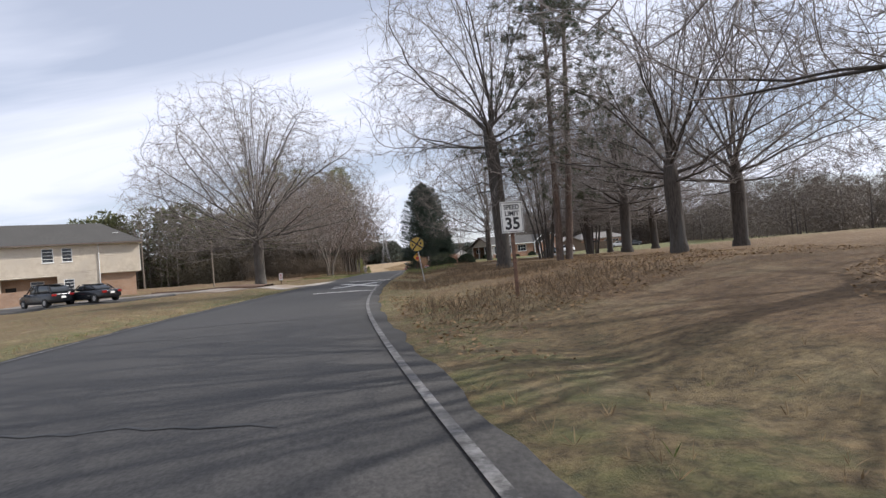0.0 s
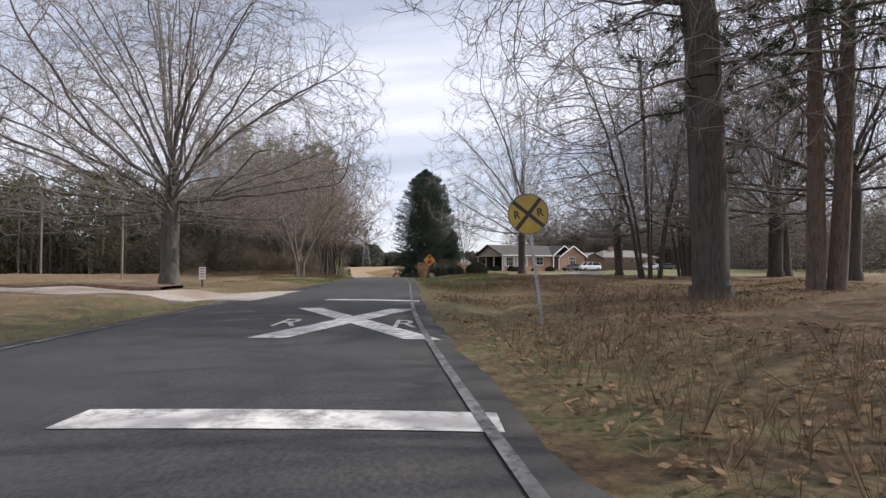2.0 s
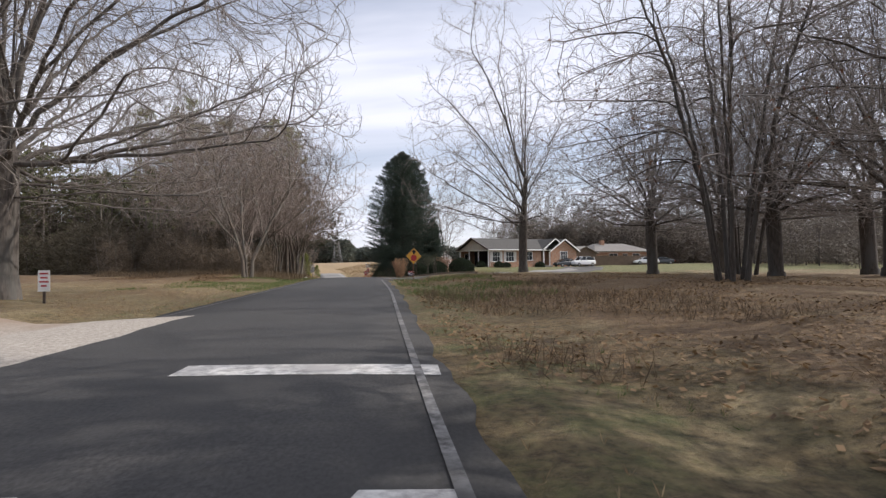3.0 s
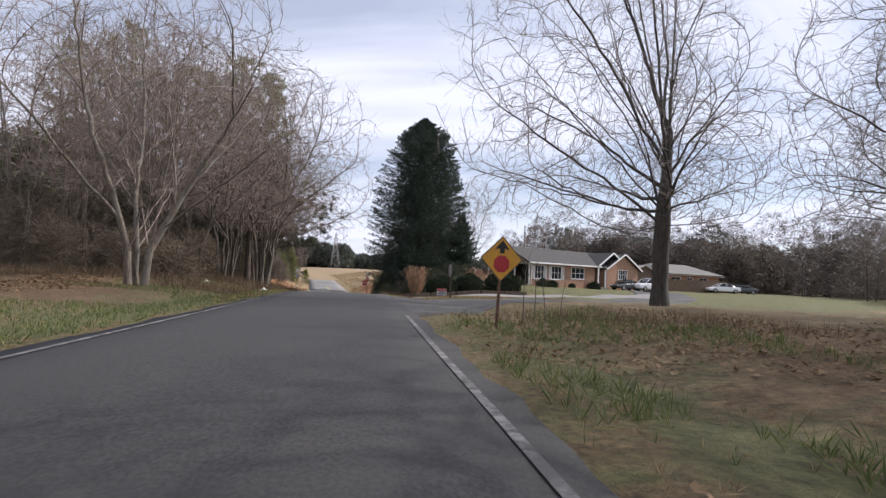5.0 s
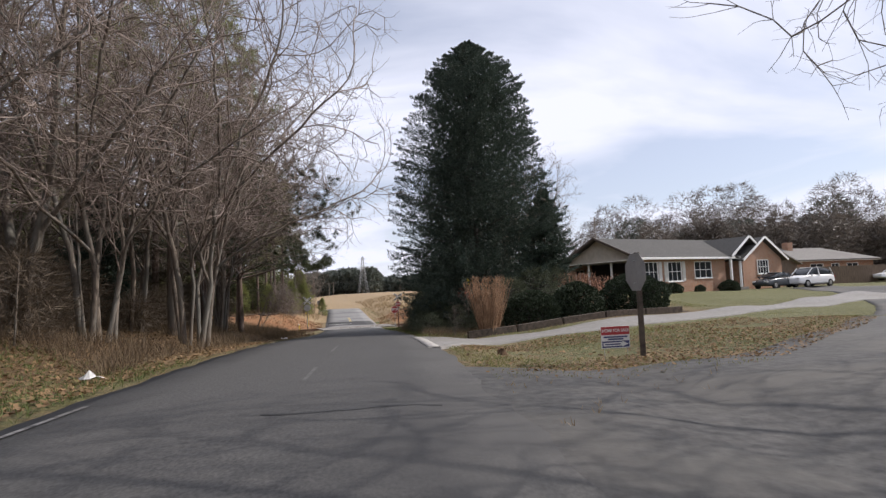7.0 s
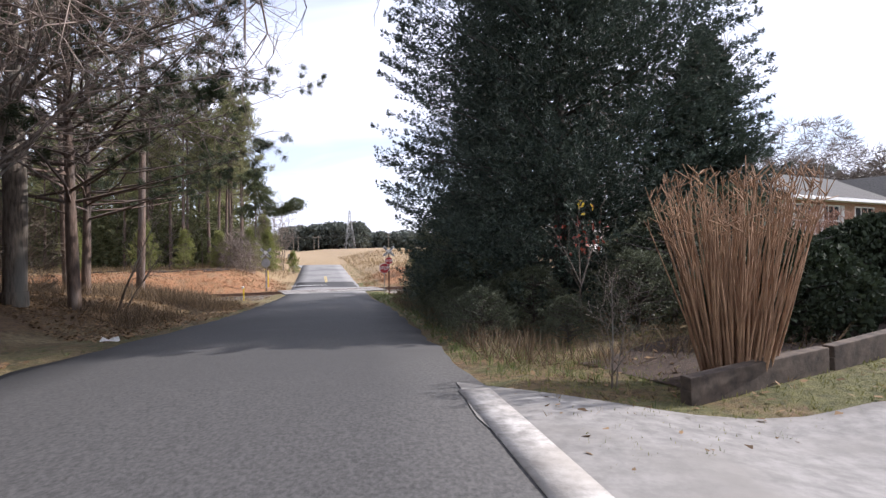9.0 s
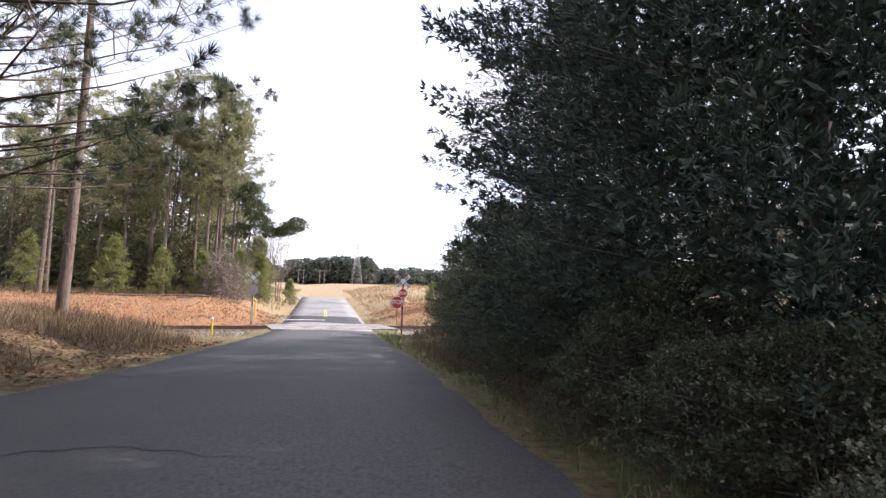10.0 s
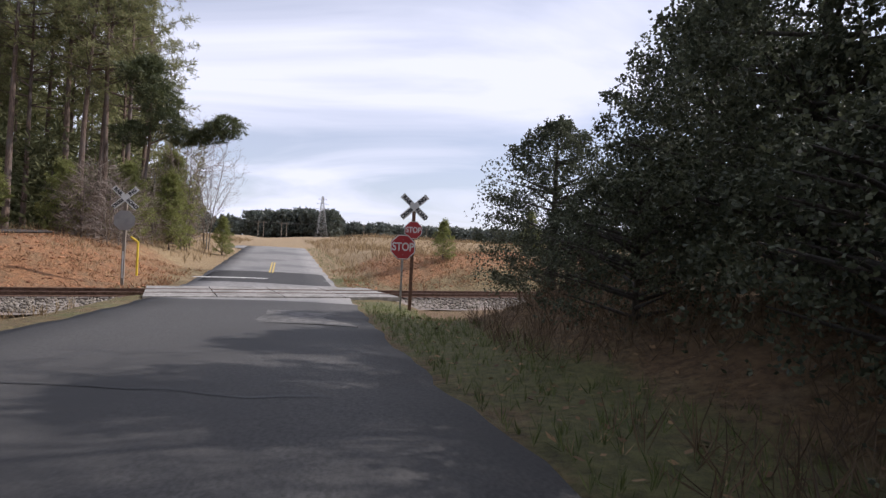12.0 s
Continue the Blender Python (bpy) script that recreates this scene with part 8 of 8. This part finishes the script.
woodland("brushwood", S, [float(rng.uniform(3.5, 7.5)) for _ in S], BROWN_WOOD, BARK, "tangle of brown brush at the edge of the lawn", per=220, size=0.8, seed=36, first=0.02, wide=0.4, width=0.045)
for k, (x, y, s) in enumerate(((33, 160, 0.85), (46, 163, 0.95), (56, 158, 0.85), (70, 165, 0.9), (40, 176, 1.0), (85, 150, 0.9))):
    plant("bare_tree", thicket[k % 4][:2], x, y, "bare tree rising behind the houses", rz=k * 70, s=s)

# ---- planting by the house ----
small_shrub = evergreen(13, 1.75, 1.65, [(0, 0.88), (0.3, 1), (0.6, 0.93), (0.85, 0.62), (1, 0.12)], 1000, 0.19, SHRUB, per=4, spread=0.8, lumps=0.05, trunk_r=0.07, width=0.4)


def shrub_at(x, y, sx, label, name="clipped_shrub", rz=0):
    m = pose(x, y, gz(x, y) - 0.05, 0, 0, rz) @ Matrix.Diagonal((sx[0] / 3.3, sx[1] / 3.3, sx[2] / 1.75, 1))
    e = thing(name, m, label, "shrub", "clipped shrubs by the drive")
    for nm, me in zip(("stem", "foliage"), shrub if sx[0] > 2 else small_shrub):
        o = new(nm, me); o.parent = e


shrub_at(-0.9, 102.6, (2.9, 2.7, 1.75), "rounded clipped dark green shrub beside the drive")
shrub_at(1.55, 103.4, (3.1, 2.8, 1.9), "rounded clipped dark green shrub beside the drive", rz=70)
shrub_at(4.9, 104.6, (3.6, 3.1, 2.15), "large rounded clipped dark green shrub beside the drive", rz=140)
hm = pose(10.93, 119.75, 0.6, 0, 0, 28.0)
for k, (x, y, w, h) in enumerate(((1.4, -1.0, 1.6, 1.0), (3.0, -1.0, 1.5, 0.9), (10.3, -1.1, 1.7, 1.0), (-1.2, 0.4, 1.5, 1.0), (6.4, -1.0, 0.9, 0.6))):
    p = hm @ Vector((x, y, 0))
    shrub_at(p.x, p.y, (w, w, h), "low clipped shrub against the brick wall", rz=k * 40)


def stems(name, x, y, n, h, spread_, material, label, seed, r=0.012, category="ornamental grass"):
    """A sheaf of stiff stems."""
    rr = random.Random(seed); segs = []
    for _ in range(n):
        a, q_ = rr.uniform(0, 6.28), rr.random() ** 0.5
        p = Vector((0.35 * q_ * math.cos(a), 0.35 * q_ * math.sin(a), -0.1))
        d = Vector((spread_ * q_ * math.cos(a), spread_ * q_ * math.sin(a), 1)).normalized()
        hh = h * rr.uniform(0.75, 1.08)
        for k in range(3):
            d = (d + Vector((rr.gauss(0, 0.05), rr.gauss(0, 0.05), 0))).normalized()
            p2 = p + d * hh / 3
            segs.append((*p, *p2, r * (1 - 0.25 * k), r * (0.75 - 0.25 * k))); p = p2
            if k == 2:
                for _j in range(3):
                    e = p + Vector((rr.gauss(0, 0.08), rr.gauss(0, 0.08), rr.uniform(0.05, 0.2)))
                    segs.append((*p, *e, r * 0.4, r * 0.25))
    e = thing(name, gp(x, y), label, category)
    put("cane_sheaf", tube_mesh(name, [(segs, 4)]), material, e)
    return e


TAN = mat("tan_stems", (0.19, 0.108, 0.062), (0.37, 0.235, 0.14), 3.0, 0.9, 0.0)
RED_STEM = mat("russet_stems", (0.25, 0.13, 0.085), (0.40, 0.23, 0.15), 3.0, 0.9, 0.0)
stems("crape_myrtle", -3.35, 99.9, 210, 2.45, 0.26, TAN, "sheaf of tan leafless stems beside the cedar", 1, 0.02, "shrub")
stems("russet_shrub", 2.6, 107.6, 200, 2.1, 0.5, RED_STEM, "russet leafless shrub behind the clipped ones", 2, 0.018, "shrub")
stems("russet_shrub", 4.4, 107.2, 160, 1.9, 0.5, RED_STEM, "russet leafless shrub behind the clipped ones", 3, 0.018, "shrub")
WHIP = [(8, 0.45, 1.0, 38, 0.5, 0.3, 0.1), (2, 0.4, 1.0, 40, 0.2, 0.1, 0.1)]
whip = bare_tree("staked_sapling", 77, [((0, 0, 0), (0.02, 0, 1), 1.75, 0.022)], WHIP, BARK_PALE, TWIG_RED, min_r=0.005, flare=0)
for k, (x, y) in enumerate(((-1.15, 68.4), (-0.75, 68.8), (-0.55, 68.3), (0.1, 69.2))):
    plant("staked_sapling", whip[:2], x, y, "thin bare planted sapling near the drive", "sapling", group="planted saplings", rz=k * 100, s=1.0 - 0.08 * k, tilt=(0, 3 * (k - 1)))
plant("azalea", sapling[:2], -4.95, 99.75, "thin bare shrub at the cedar's foot", "shrub", s=0.32)

# timber edging of the bed, each timber a part
edge = thing("timber_edging", pose(0, 0, 0), "dark weathered landscape timbers edging the shrub bed", "edging")
P0, P1 = Vector((-4.4, 99.1, 0)), Vector((7.0, 103.5, 0))
d = P1 - P0; nseg = 5
for k in range(nseg):
    for row in range(2):
        a, b_ = P0 + d * ((k + 0.02) / nseg), P0 + d * ((k + 0.98) / nseg)
        za, zb = (gz(p.x, p.y) + 0.03 + row * 0.145 for p in (a, b_))
        q_ = (b_ - a).normalized(); L = (b_ - a).length
        m = Matrix.Translation((a.x, a.y, za)) @ Matrix.Rotation(math.atan2(q_.y, q_.x), 4, "Z") @ Matrix.Rotation(-math.atan2(zb - za, L), 4, "Y")
        part("timber", box(bmesh.new(), (0, -0.075, -0.05), (L, 0.075, 0.135), 0.015, m=m), WOOD_DARK, edge)
bed = tagged(ribbon("mulch_bed", [(-4.4, 100.6), (1, 102.7), (7.0, 105.0)], [2.2, 3.0, 2.8], 0.02, mat("mulch", (0.022, 0.014, 0.010), (0.075, 0.048, 0.032), 14, 0.95, 1.0)), "dark mulch bed under the shrubs", "flower bed", kind="structure")


# ---- litter and small things ----
def scrap(x, y, s, label, seed):
    rr = random.Random(seed); bm = bmesh.new()
    g = [[bm.verts.new((s * (i - 1.5) / 3 + rr.gauss(0, 0.02), s * (j - 1.5) / 3 + rr.gauss(0, 0.02), 0.05 + abs(rr.gauss(0.05, 0.07)))) for j in range(4)] for i in range(4)]
    for i in range(3):
        for j in range(3):
            bm.faces.new((g[i][j], g[i + 1][j], g[i + 1][j + 1], g[i][j + 1]))
    bmesh.ops.solidify(bm, geom=bm.faces[:], thickness=0.004)
    o = part("paper_scrap", bm, WHITE); o.matrix_world = gp(x, y, seed * 40)
    tagged(o, label, "litter")


scrap(-12.6, 86.6, 0.40, "crumpled white paper bag on the verge", 1)
scrap(-16.4, 88.0, 0.35, "scrap of white litter among the leaves", 2)
scrap(-13.9, 105.2, 0.35, "scrap of white litter in the shade", 3)
st_ = thing("tree_stump", gp(-4.15, 89.0), "rotten brown stump in the grass", "stump")
bm = bmesh.new()
rr = random.Random(4)
rings = []
for k in range(5):
    z = -0.1 + 0.055 * k
    rings.append([bm.verts.new(((0.17 - 0.02 * k) * (1 + 0.2 * math.sin(3 * a + k)) * math.cos(a), (0.15 - 0.02 * k) * math.sin(a), z + (0.05 * math.sin(5 * a) if k == 4 else 0))) for a in np.arange(12) * math.pi / 6])
for a, b_ in zip(rings, rings[1:]):
    for k in range(12):
        bm.faces.new((a[k], a[(k + 1) % 12], b_[(k + 1) % 12], b_[k]))
bm.faces.new(rings[-1])
part("wood", bm, mat("rotten_wood", (0.05, 0.03, 0.018), (0.15, 0.09, 0.05), 9.0, 0.95, 0.9), st_)
dirt = tagged(ribbon("dirt_mound", [(-14.5, 46.6), (-19, 47.6), (-26, 48.6)], [1.6, 2.6, 1.2], 0.16, mat("brown_earth", (0.10, 0.06, 0.04), (0.22, 0.14, 0.095), 5, 0.95, 0.9)), "low ridge of brown earth beside the gravel drive", "earth", kind="structure")
for k, (x, y, rz, ln) in enumerate(((-29, 148.6, 20, 3.5), (-34, 148.0, -12, 3.0), (-27, 146.6, 30, 2.4), (-40, 150, 8, 4), (-31.5, 146.2, 24, 2.6), (-3.8, 149.6, 30, 3.0))):
    o = thing("fallen_log", pose(x, y, gz(x, y) + 0.05, 0, 0, rz), "dead branch lying on the clay bank", "log", "dead branches on the bank")
    bm = rod(bmesh.new(), (-ln / 2, 0, 0), (ln / 2, 0, 0.12), 0.09, 0.05, sides=7); part("wood", bm, BARK, o)
plant("young_pine", small_pine, -2.0, 156.0, "small young pine on the bank beyond the railway", s=0.36, rz=90)
plant("young_pine", small_pine, -24.0, 165.0, "small young pine on the clay bank", s=0.35, rz=90)
fence = thing("rail_fence", gp(-26.8, 166.0, 0), "short weathered split-rail fence at the edge of the wood", "fence")
for x in (-2.4, 0):
    part("fence_post", boxm((x - 0.07, -0.07, -0.3), (x + 0.07, 0.07, 1.3), 0.01), WOOD_POST, fence)
for z in (0.4, 0.8, 1.15):
    part("fence_rail", boxm((-2.5, -0.03, z - 0.05), (0.1, 0.03, z + 0.05), 0.01), WOOD_POST, fence)


# ---- grass, weeds and fallen leaves ----
def scatter(name, n, seed, area, where, length, width, material, label, per=4, spread_=0.35, category="grass", up=1.0):
    rng = np.random.default_rng(seed)
    x, y = rng.uniform(area[0], area[1], n), rng.uniform(area[2], area[3], n)
    k = where(x, y, rng)
    x, y = x[k], y[k]
    C = np.stack([x, y, ground_z(x, y) - 0.02], -1)
    V, F = blades(C, np.tile((0, 0, up), (len(C), 1)), length, width, rng, per, spread_, 0.5)
    return tagged(put(name, mesh_np(name, V, [F]), material), label, category, kind="stuff")


offs = lambda x, y: np.maximum(ROAD_L(y) - x, x - ROAD_R(y))
clump = lambda x, y, s: np.sin(x * s + 2 * np.sin(y * s * 0.7)) + np.sin(y * s * 1.3 + 1.7 * np.sin(x * s * 0.9))
free = lambda x, y: ~(((x > -7) & (x < 24) & (np.abs(y - (78 + (x + 1.5) * 0.95)) < 5.2)) | ((x > -7) & (x < 20) & (np.abs(y - (97.2 + x * 0.52)) < 2.6)) | ((x < -7) & (np.abs(y - (43.2 - (x + 16) * 0.25)) < 3.4)))
scatter("green_grass", 4000, 56, (-26, -8, 148, 182), lambda x, y, r: (x > ROAD_R(y) + 0.1) & (x < ROAD_R(y) + 1.9) & (track_d(x, y) > 4), 0.16, 0.007, GRASS_GREEN, "green grass along the road beyond the railway", per=5, spread_=0.55)
scatter("dry_grass", 26000, 41, (-30, 24, -4, 128), lambda x, y, r: (offs(x, y) > 0.15) & (offs(x, y) < 3 + 12 * r.random(len(x)) ** 1.5) & free(x, y) & (clump(x, y, 0.5) > -0.9), 0.11, 0.0045, GRASS_DRY, "short dry winter grass on the verges", per=5, spread_=0.6)
scatter("green_grass", 12000, 42, (-26, 18, -4, 140), lambda x, y, r: (offs(x, y) > 0.1) & (offs(x, y) < 2.6) & free(x, y) & (clump(x, y, 0.8) > 0.1), 0.10, 0.0045, GRASS_GREEN, "green tufts of grass along the road", per=5, spread_=0.55)
scatter("green_grass", 12000, 52, (-19, -8, 57, 92), lambda x, y, r: (ROAD_L(y) - x > 0.2) & (ROAD_L(y) - x < 7.5) & (clump(x, y, 0.45) > -0.5), 0.13, 0.006, GRASS_GREEN, "green winter grass on the verge", per=5, spread_=0.6)
scatter("green_weeds", 5000, 53, (-4, 6, 50, 72), lambda x, y, r: (x > ROAD_R(y) + 0.3) & (x < ROAD_R(y) + 6) & free(x, y) & (clump(x, y, 0.7) > 0.0), 0.22, 0.007, GRASS_GREEN, "low green weeds on the verge", per=5, spread_=0.6, category="weeds")
scatter("lawn_grass", 34000, 43, (-6, 10, 84, 112), lambda x, y, r: (x > ROAD_R(y) + 0.2) & free(x, y) & (clump(x, y, 0.6) > -0.8), 0.07, 0.005, leafy("lawn_blades", (0.085, 0.10, 0.028), (0.27, 0.255, 0.085), rough=0.7), "thin green lawn beside the drive", per=4, spread_=0.7)
scatter("brown_weeds", 15000, 44, (-4, 14, 4, 70), lambda x, y, r: (x > ROAD_R(y) + 0.7) & (x < ROAD_R(y) + 8) & free(x, y) & (clump(x, y, 0.42) > 0.05), 0.34, 0.005, GRASS_BROWN, "tall brown weeds on the verge", per=5, spread_=0.4, category="weeds")
scatter("thicket_weeds", 24000, 45, (-30, -11, 78, 128), lambda x, y, r: (ROAD_L(y) - x > 0.9 + 1.2 * r.random(len(x))) & (clump(x, y, 0.5) > -0.2), 0.55, 0.006, GRASS_BROWN, "brown weeds under the thicket", per=5, spread_=0.45, category="weeds")
scatter("straw_grass", 7000, 46, (-36, -14, 118, 141), lambda x, y, r: (ROAD_L(y) - x > 1.2) & (track_d(x, y) < -4.2) & (clump(x, y, 0.6) > -0.5) & ((x < -21) | (r.random(len(x)) < 0.35)), 0.36, 0.007, GRASS_DRY, "tall pale straw before the railway", per=5, spread_=0.3)
scatter("straw_grass", 16000, 47, (-60, 60, 148, 215), lambda x, y, r: (offs(x, y) > 1.2) & (track_d(x, y) > np.where(x < ROAD_L(y), 13, 8)) & ~((x < ROAD_L(y)) & (y > 174) & (y < 184)), 0.6, 0.014, GRASS_DRY, "tall golden straw in the field", per=5, spread_=0.3)
scatter("bank_grass", 9000, 48, (-45, 5, 140, 162), lambda x, y, r: (offs(x, y) > 0.7) & (track_d(x, y) > 2.6) & (track_d(x, y) < 10) & (clump(x, y, 0.9) > 0.1), 0.30, 0.008, GRASS_DRY, "dry tufts on the clay bank", per=5, spread_=0.5)
GRASS_RUST = leafy("rusty_bank_grass", (0.13, 0.062, 0.032), (0.40, 0.22, 0.115), rough=0.95)
scatter("bank_grass", 24000, 148, (-45, 5, 138, 165), lambda x, y, r: (offs(x, y) > 0.5) & (track_d(x, y) > 2.0) & (track_d(x, y) < 11) & (clump(x, y, 1.4) + 0.8 * r.normal(size=len(x)) > -0.2), 0.22, 0.012, GRASS_RUST, "rust-brown dead weeds on the clay bank", per=5, spread_=0.9, category="weeds")
rng = np.random.default_rng(77)
bx, by = rng.uniform(-45, 5, 5200), rng.uniform(140, 160, 5200)
k = (offs(bx, by) > 1.0) & (track_d(bx, by) > 2.2) & (track_d(bx, by) < 9)
V, F = pebbles(np.stack([bx[k], by[k], ground_z(bx[k], by[k])], -1), 0.085, rng, 0.6)
tagged(put("clay_clods", mesh_np("clay_clods", V, [F]), leafy("clay_clod", (0.15, 0.062, 0.03), (0.42, 0.21, 0.11), rough=0.95, through=0.0)), "crumbled red clods on the clay bank", "soil", kind="stuff")
plant("pine_tree", pines[3], -8.0, 152.2, "small young pine on the clay bank", s=0.27, rz=40)
scatter("shade_grass", 7000, 49, (-13, -4, 100, 141), lambda x, y, r: (x > ROAD_R(y) + 0.1) & (x < ROAD_R(y) + 2.4) & (track_d(x, y) < -2.5), 0.16, 0.005, GRASS_GREEN, "green grass in the shade beside the road", per=5)


scatter("shade_weeds", 9000, 55, (-9, 1, 101, 136), lambda x, y, r: (x > ROAD_R(y) + 0.5) & (x < ROAD_R(y) + 6) & (track_d(x, y) < -3) & (clump(x, y, 0.7) > -0.4), 0.42, 0.006, GRASS_BROWN, "brown weeds in the shade of the evergreens", per=5, spread_=0.5, category="weeds")


def fallen(n, seed, area, where, label, material=LEAFLITTER, size=0.055):
    rng = np.random.default_rng(seed)
    x, y = rng.uniform(area[0], area[1], n), rng.uniform(area[2], area[3], n)
    k = where(x, y)
    x, y = x[k], y[k]; m = len(x)
    a = rng.random(m) * 6.28; s = size * rng.uniform(0.6, 1.5, m)
    t1 = np.stack([np.cos(a), np.sin(a), rng.normal(0, 0.3, m)], -1) * s[:, None]; t2 = np.stack([-np.sin(a), np.cos(a), rng.normal(0, 0.3, m)], -1) * s[:, None] * 0.6
    C = np.stack([x, y, ground_z(x, y) + 0.025 + 0.02 * rng.random(m)], -1)
    V = np.stack([C - t1, C - t2, C + t1, C + t2], 1).reshape(-1, 3)
    return tagged(put("fallen_leaves", mesh_np("fallen_leaves", V, [np.arange(4 * m).reshape(m, 4)]), material), label, "leaves", kind="stuff")


fallen(90000, 61, (-26, -9, 60, 126), lambda x, y: (ROAD_L(y) - x > 0.4) & (y > 76 + 5 * np.sin(x * 0.8)) & (clump(x, y, 0.4) > -1.1), "brown fallen leaves under the thicket", size=0.055)
fallen(70000, 62, (-3, 16, 4, 72), lambda x, y: (x - ROAD_R(y) > 0.4) & free(x, y) & (clump(x, y, 0.4) > -0.9), "brown fallen leaves under the oaks", size=0.042)
scatter("bed_litter", 2500, 54, (-5.5, 7.5, 99, 107), lambda x, y, r: np.abs(y - (102.4 + (x - 0) * 0.385)) < 1.3, 0.10, 0.006, GRASS_BROWN, "brown pine straw on the shrub bed", per=4, spread_=1.2, category="litter")
fallen(26000, 64, (-5, 8, 85, 98), lambda x, y: (x - ROAD_R(y) > 0.3) & free(x, y) & (clump(x, y, 0.55) > -0.2), "brown oak leaves blown onto the lawn", size=0.032)
fallen(7000, 63, (-12, 3, 84, 138), lambda x, y: (x - ROAD_R(y) > 0.2) & free(x, y), "fallen leaves beside the road", size=0.045)
# brush along the edge of the pine wood
S = [(float(ROAD_L(y_) - rng.uniform(4.2, 9)), float(y_)) for y_ in rng.uniform(151, 178, 46)]
S = [p for p in S if track_d(*p) > 7.5]
woodland("edge_brush", S, [float(rng.uniform(2.2, 5.5)) for _ in S], leafy("edge_twigs", (0.13, 0.105, 0.085), (0.27, 0.22, 0.185)), BARK_PALE, "bare brush at the edge of the pine wood", per=170, size=0.7, seed=26, first=0.02, wide=0.34, width=0.02)
# brush in the thicket
S = [(float(rng.uniform(-33, -15.5)), float(rng.uniform(82, 113))) for _ in range(190)]
S = [p for p in S if ROAD_L(p[1]) - p[0] > 5.2]
woodland("thicket_brush", S, [float(rng.uniform(0.9, 3.2)) if p[0] > -22 else float(rng.uniform(2.0, 5.5)) for p in S], leafy("thicket_twigs", (0.070, 0.054, 0.038), (0.195, 0.150, 0.104)), BARK_PALE, "tangled bare brush of the roadside thicket", per=330, size=0.60, seed=16, first=0.02, wide=0.34, width=0.015)
# a marker flag on a wire in the shade
fl = thing("marker_flag", gp(-7.8, 121.8, 0, 0, 8), "orange marker flag on a thin wire beside the road", "flag")
part("wire", rod(bmesh.new(), (0, 0, -0.1), (0, 0, 0.75), 0.006, sides=6), METAL, fl)
part("flag", boxm((0.0, -0.002, 0.62), (0.055, 0.002, 0.77), 0.001), plain("orange_plastic", (0.75, 0.16, 0.04), 0.5), fl)
# the last leaves of the sapling, and a green sprig at its foot
rg = np.random.default_rng(12)
for nm, cnt, mat_, c0, sp_ in (("red_leaves", 46, leafy("red_leaves", (0.16, 0.035, 0.025), (0.30, 0.08, 0.05)), (0, 0, 2.1), 0.26), ("yellow_leaves", 5, leafy("yellow_leaves", (0.55, 0.40, 0.04), (0.70, 0.52, 0.06)), (0.05, 0, 2.65), 0.09)):
    V, F = blades([tuple(Vector((-3.95, 104.3, gz(-3.95, 104.3))) + Vector(c0) + Vector(rg.normal(0, sp_, 3))) for _ in range(cnt)], [(0, 0, -1)] * cnt, 0.09, 0.025, rg, 2, 0.7)
    tagged(put(nm, mesh_np(nm, V, [F]), mat_), "a few last coloured leaves on the bare sapling", "leaves", kind="stuff")
plant("evergreen_bush", bush, -4.35, 103.9, "small green sprig at the foot of the sapling", "bush", names=("stem", "foliage"), s=0.3)
# withered leaves that still hang on one oak
V, F = blades([tuple(Vector((12.3, 55.2, gz(12.3, 55.2))) + 1.15 * t) for t in cluster[2][::5] if t.z < 9 and t.x < 0.5], [(0, 0, -1)] * len([1 for t in cluster[2][::5] if t.z < 9 and t.x < 0.5]), 0.14, 0.04, np.random.default_rng(7), 3, 0.6)
tagged(put("withered_leaves", mesh_np("withered_leaves", V, [F]), OAKLEAF), "withered reddish leaves still hanging on the twigs", "leaves", kind="stuff")
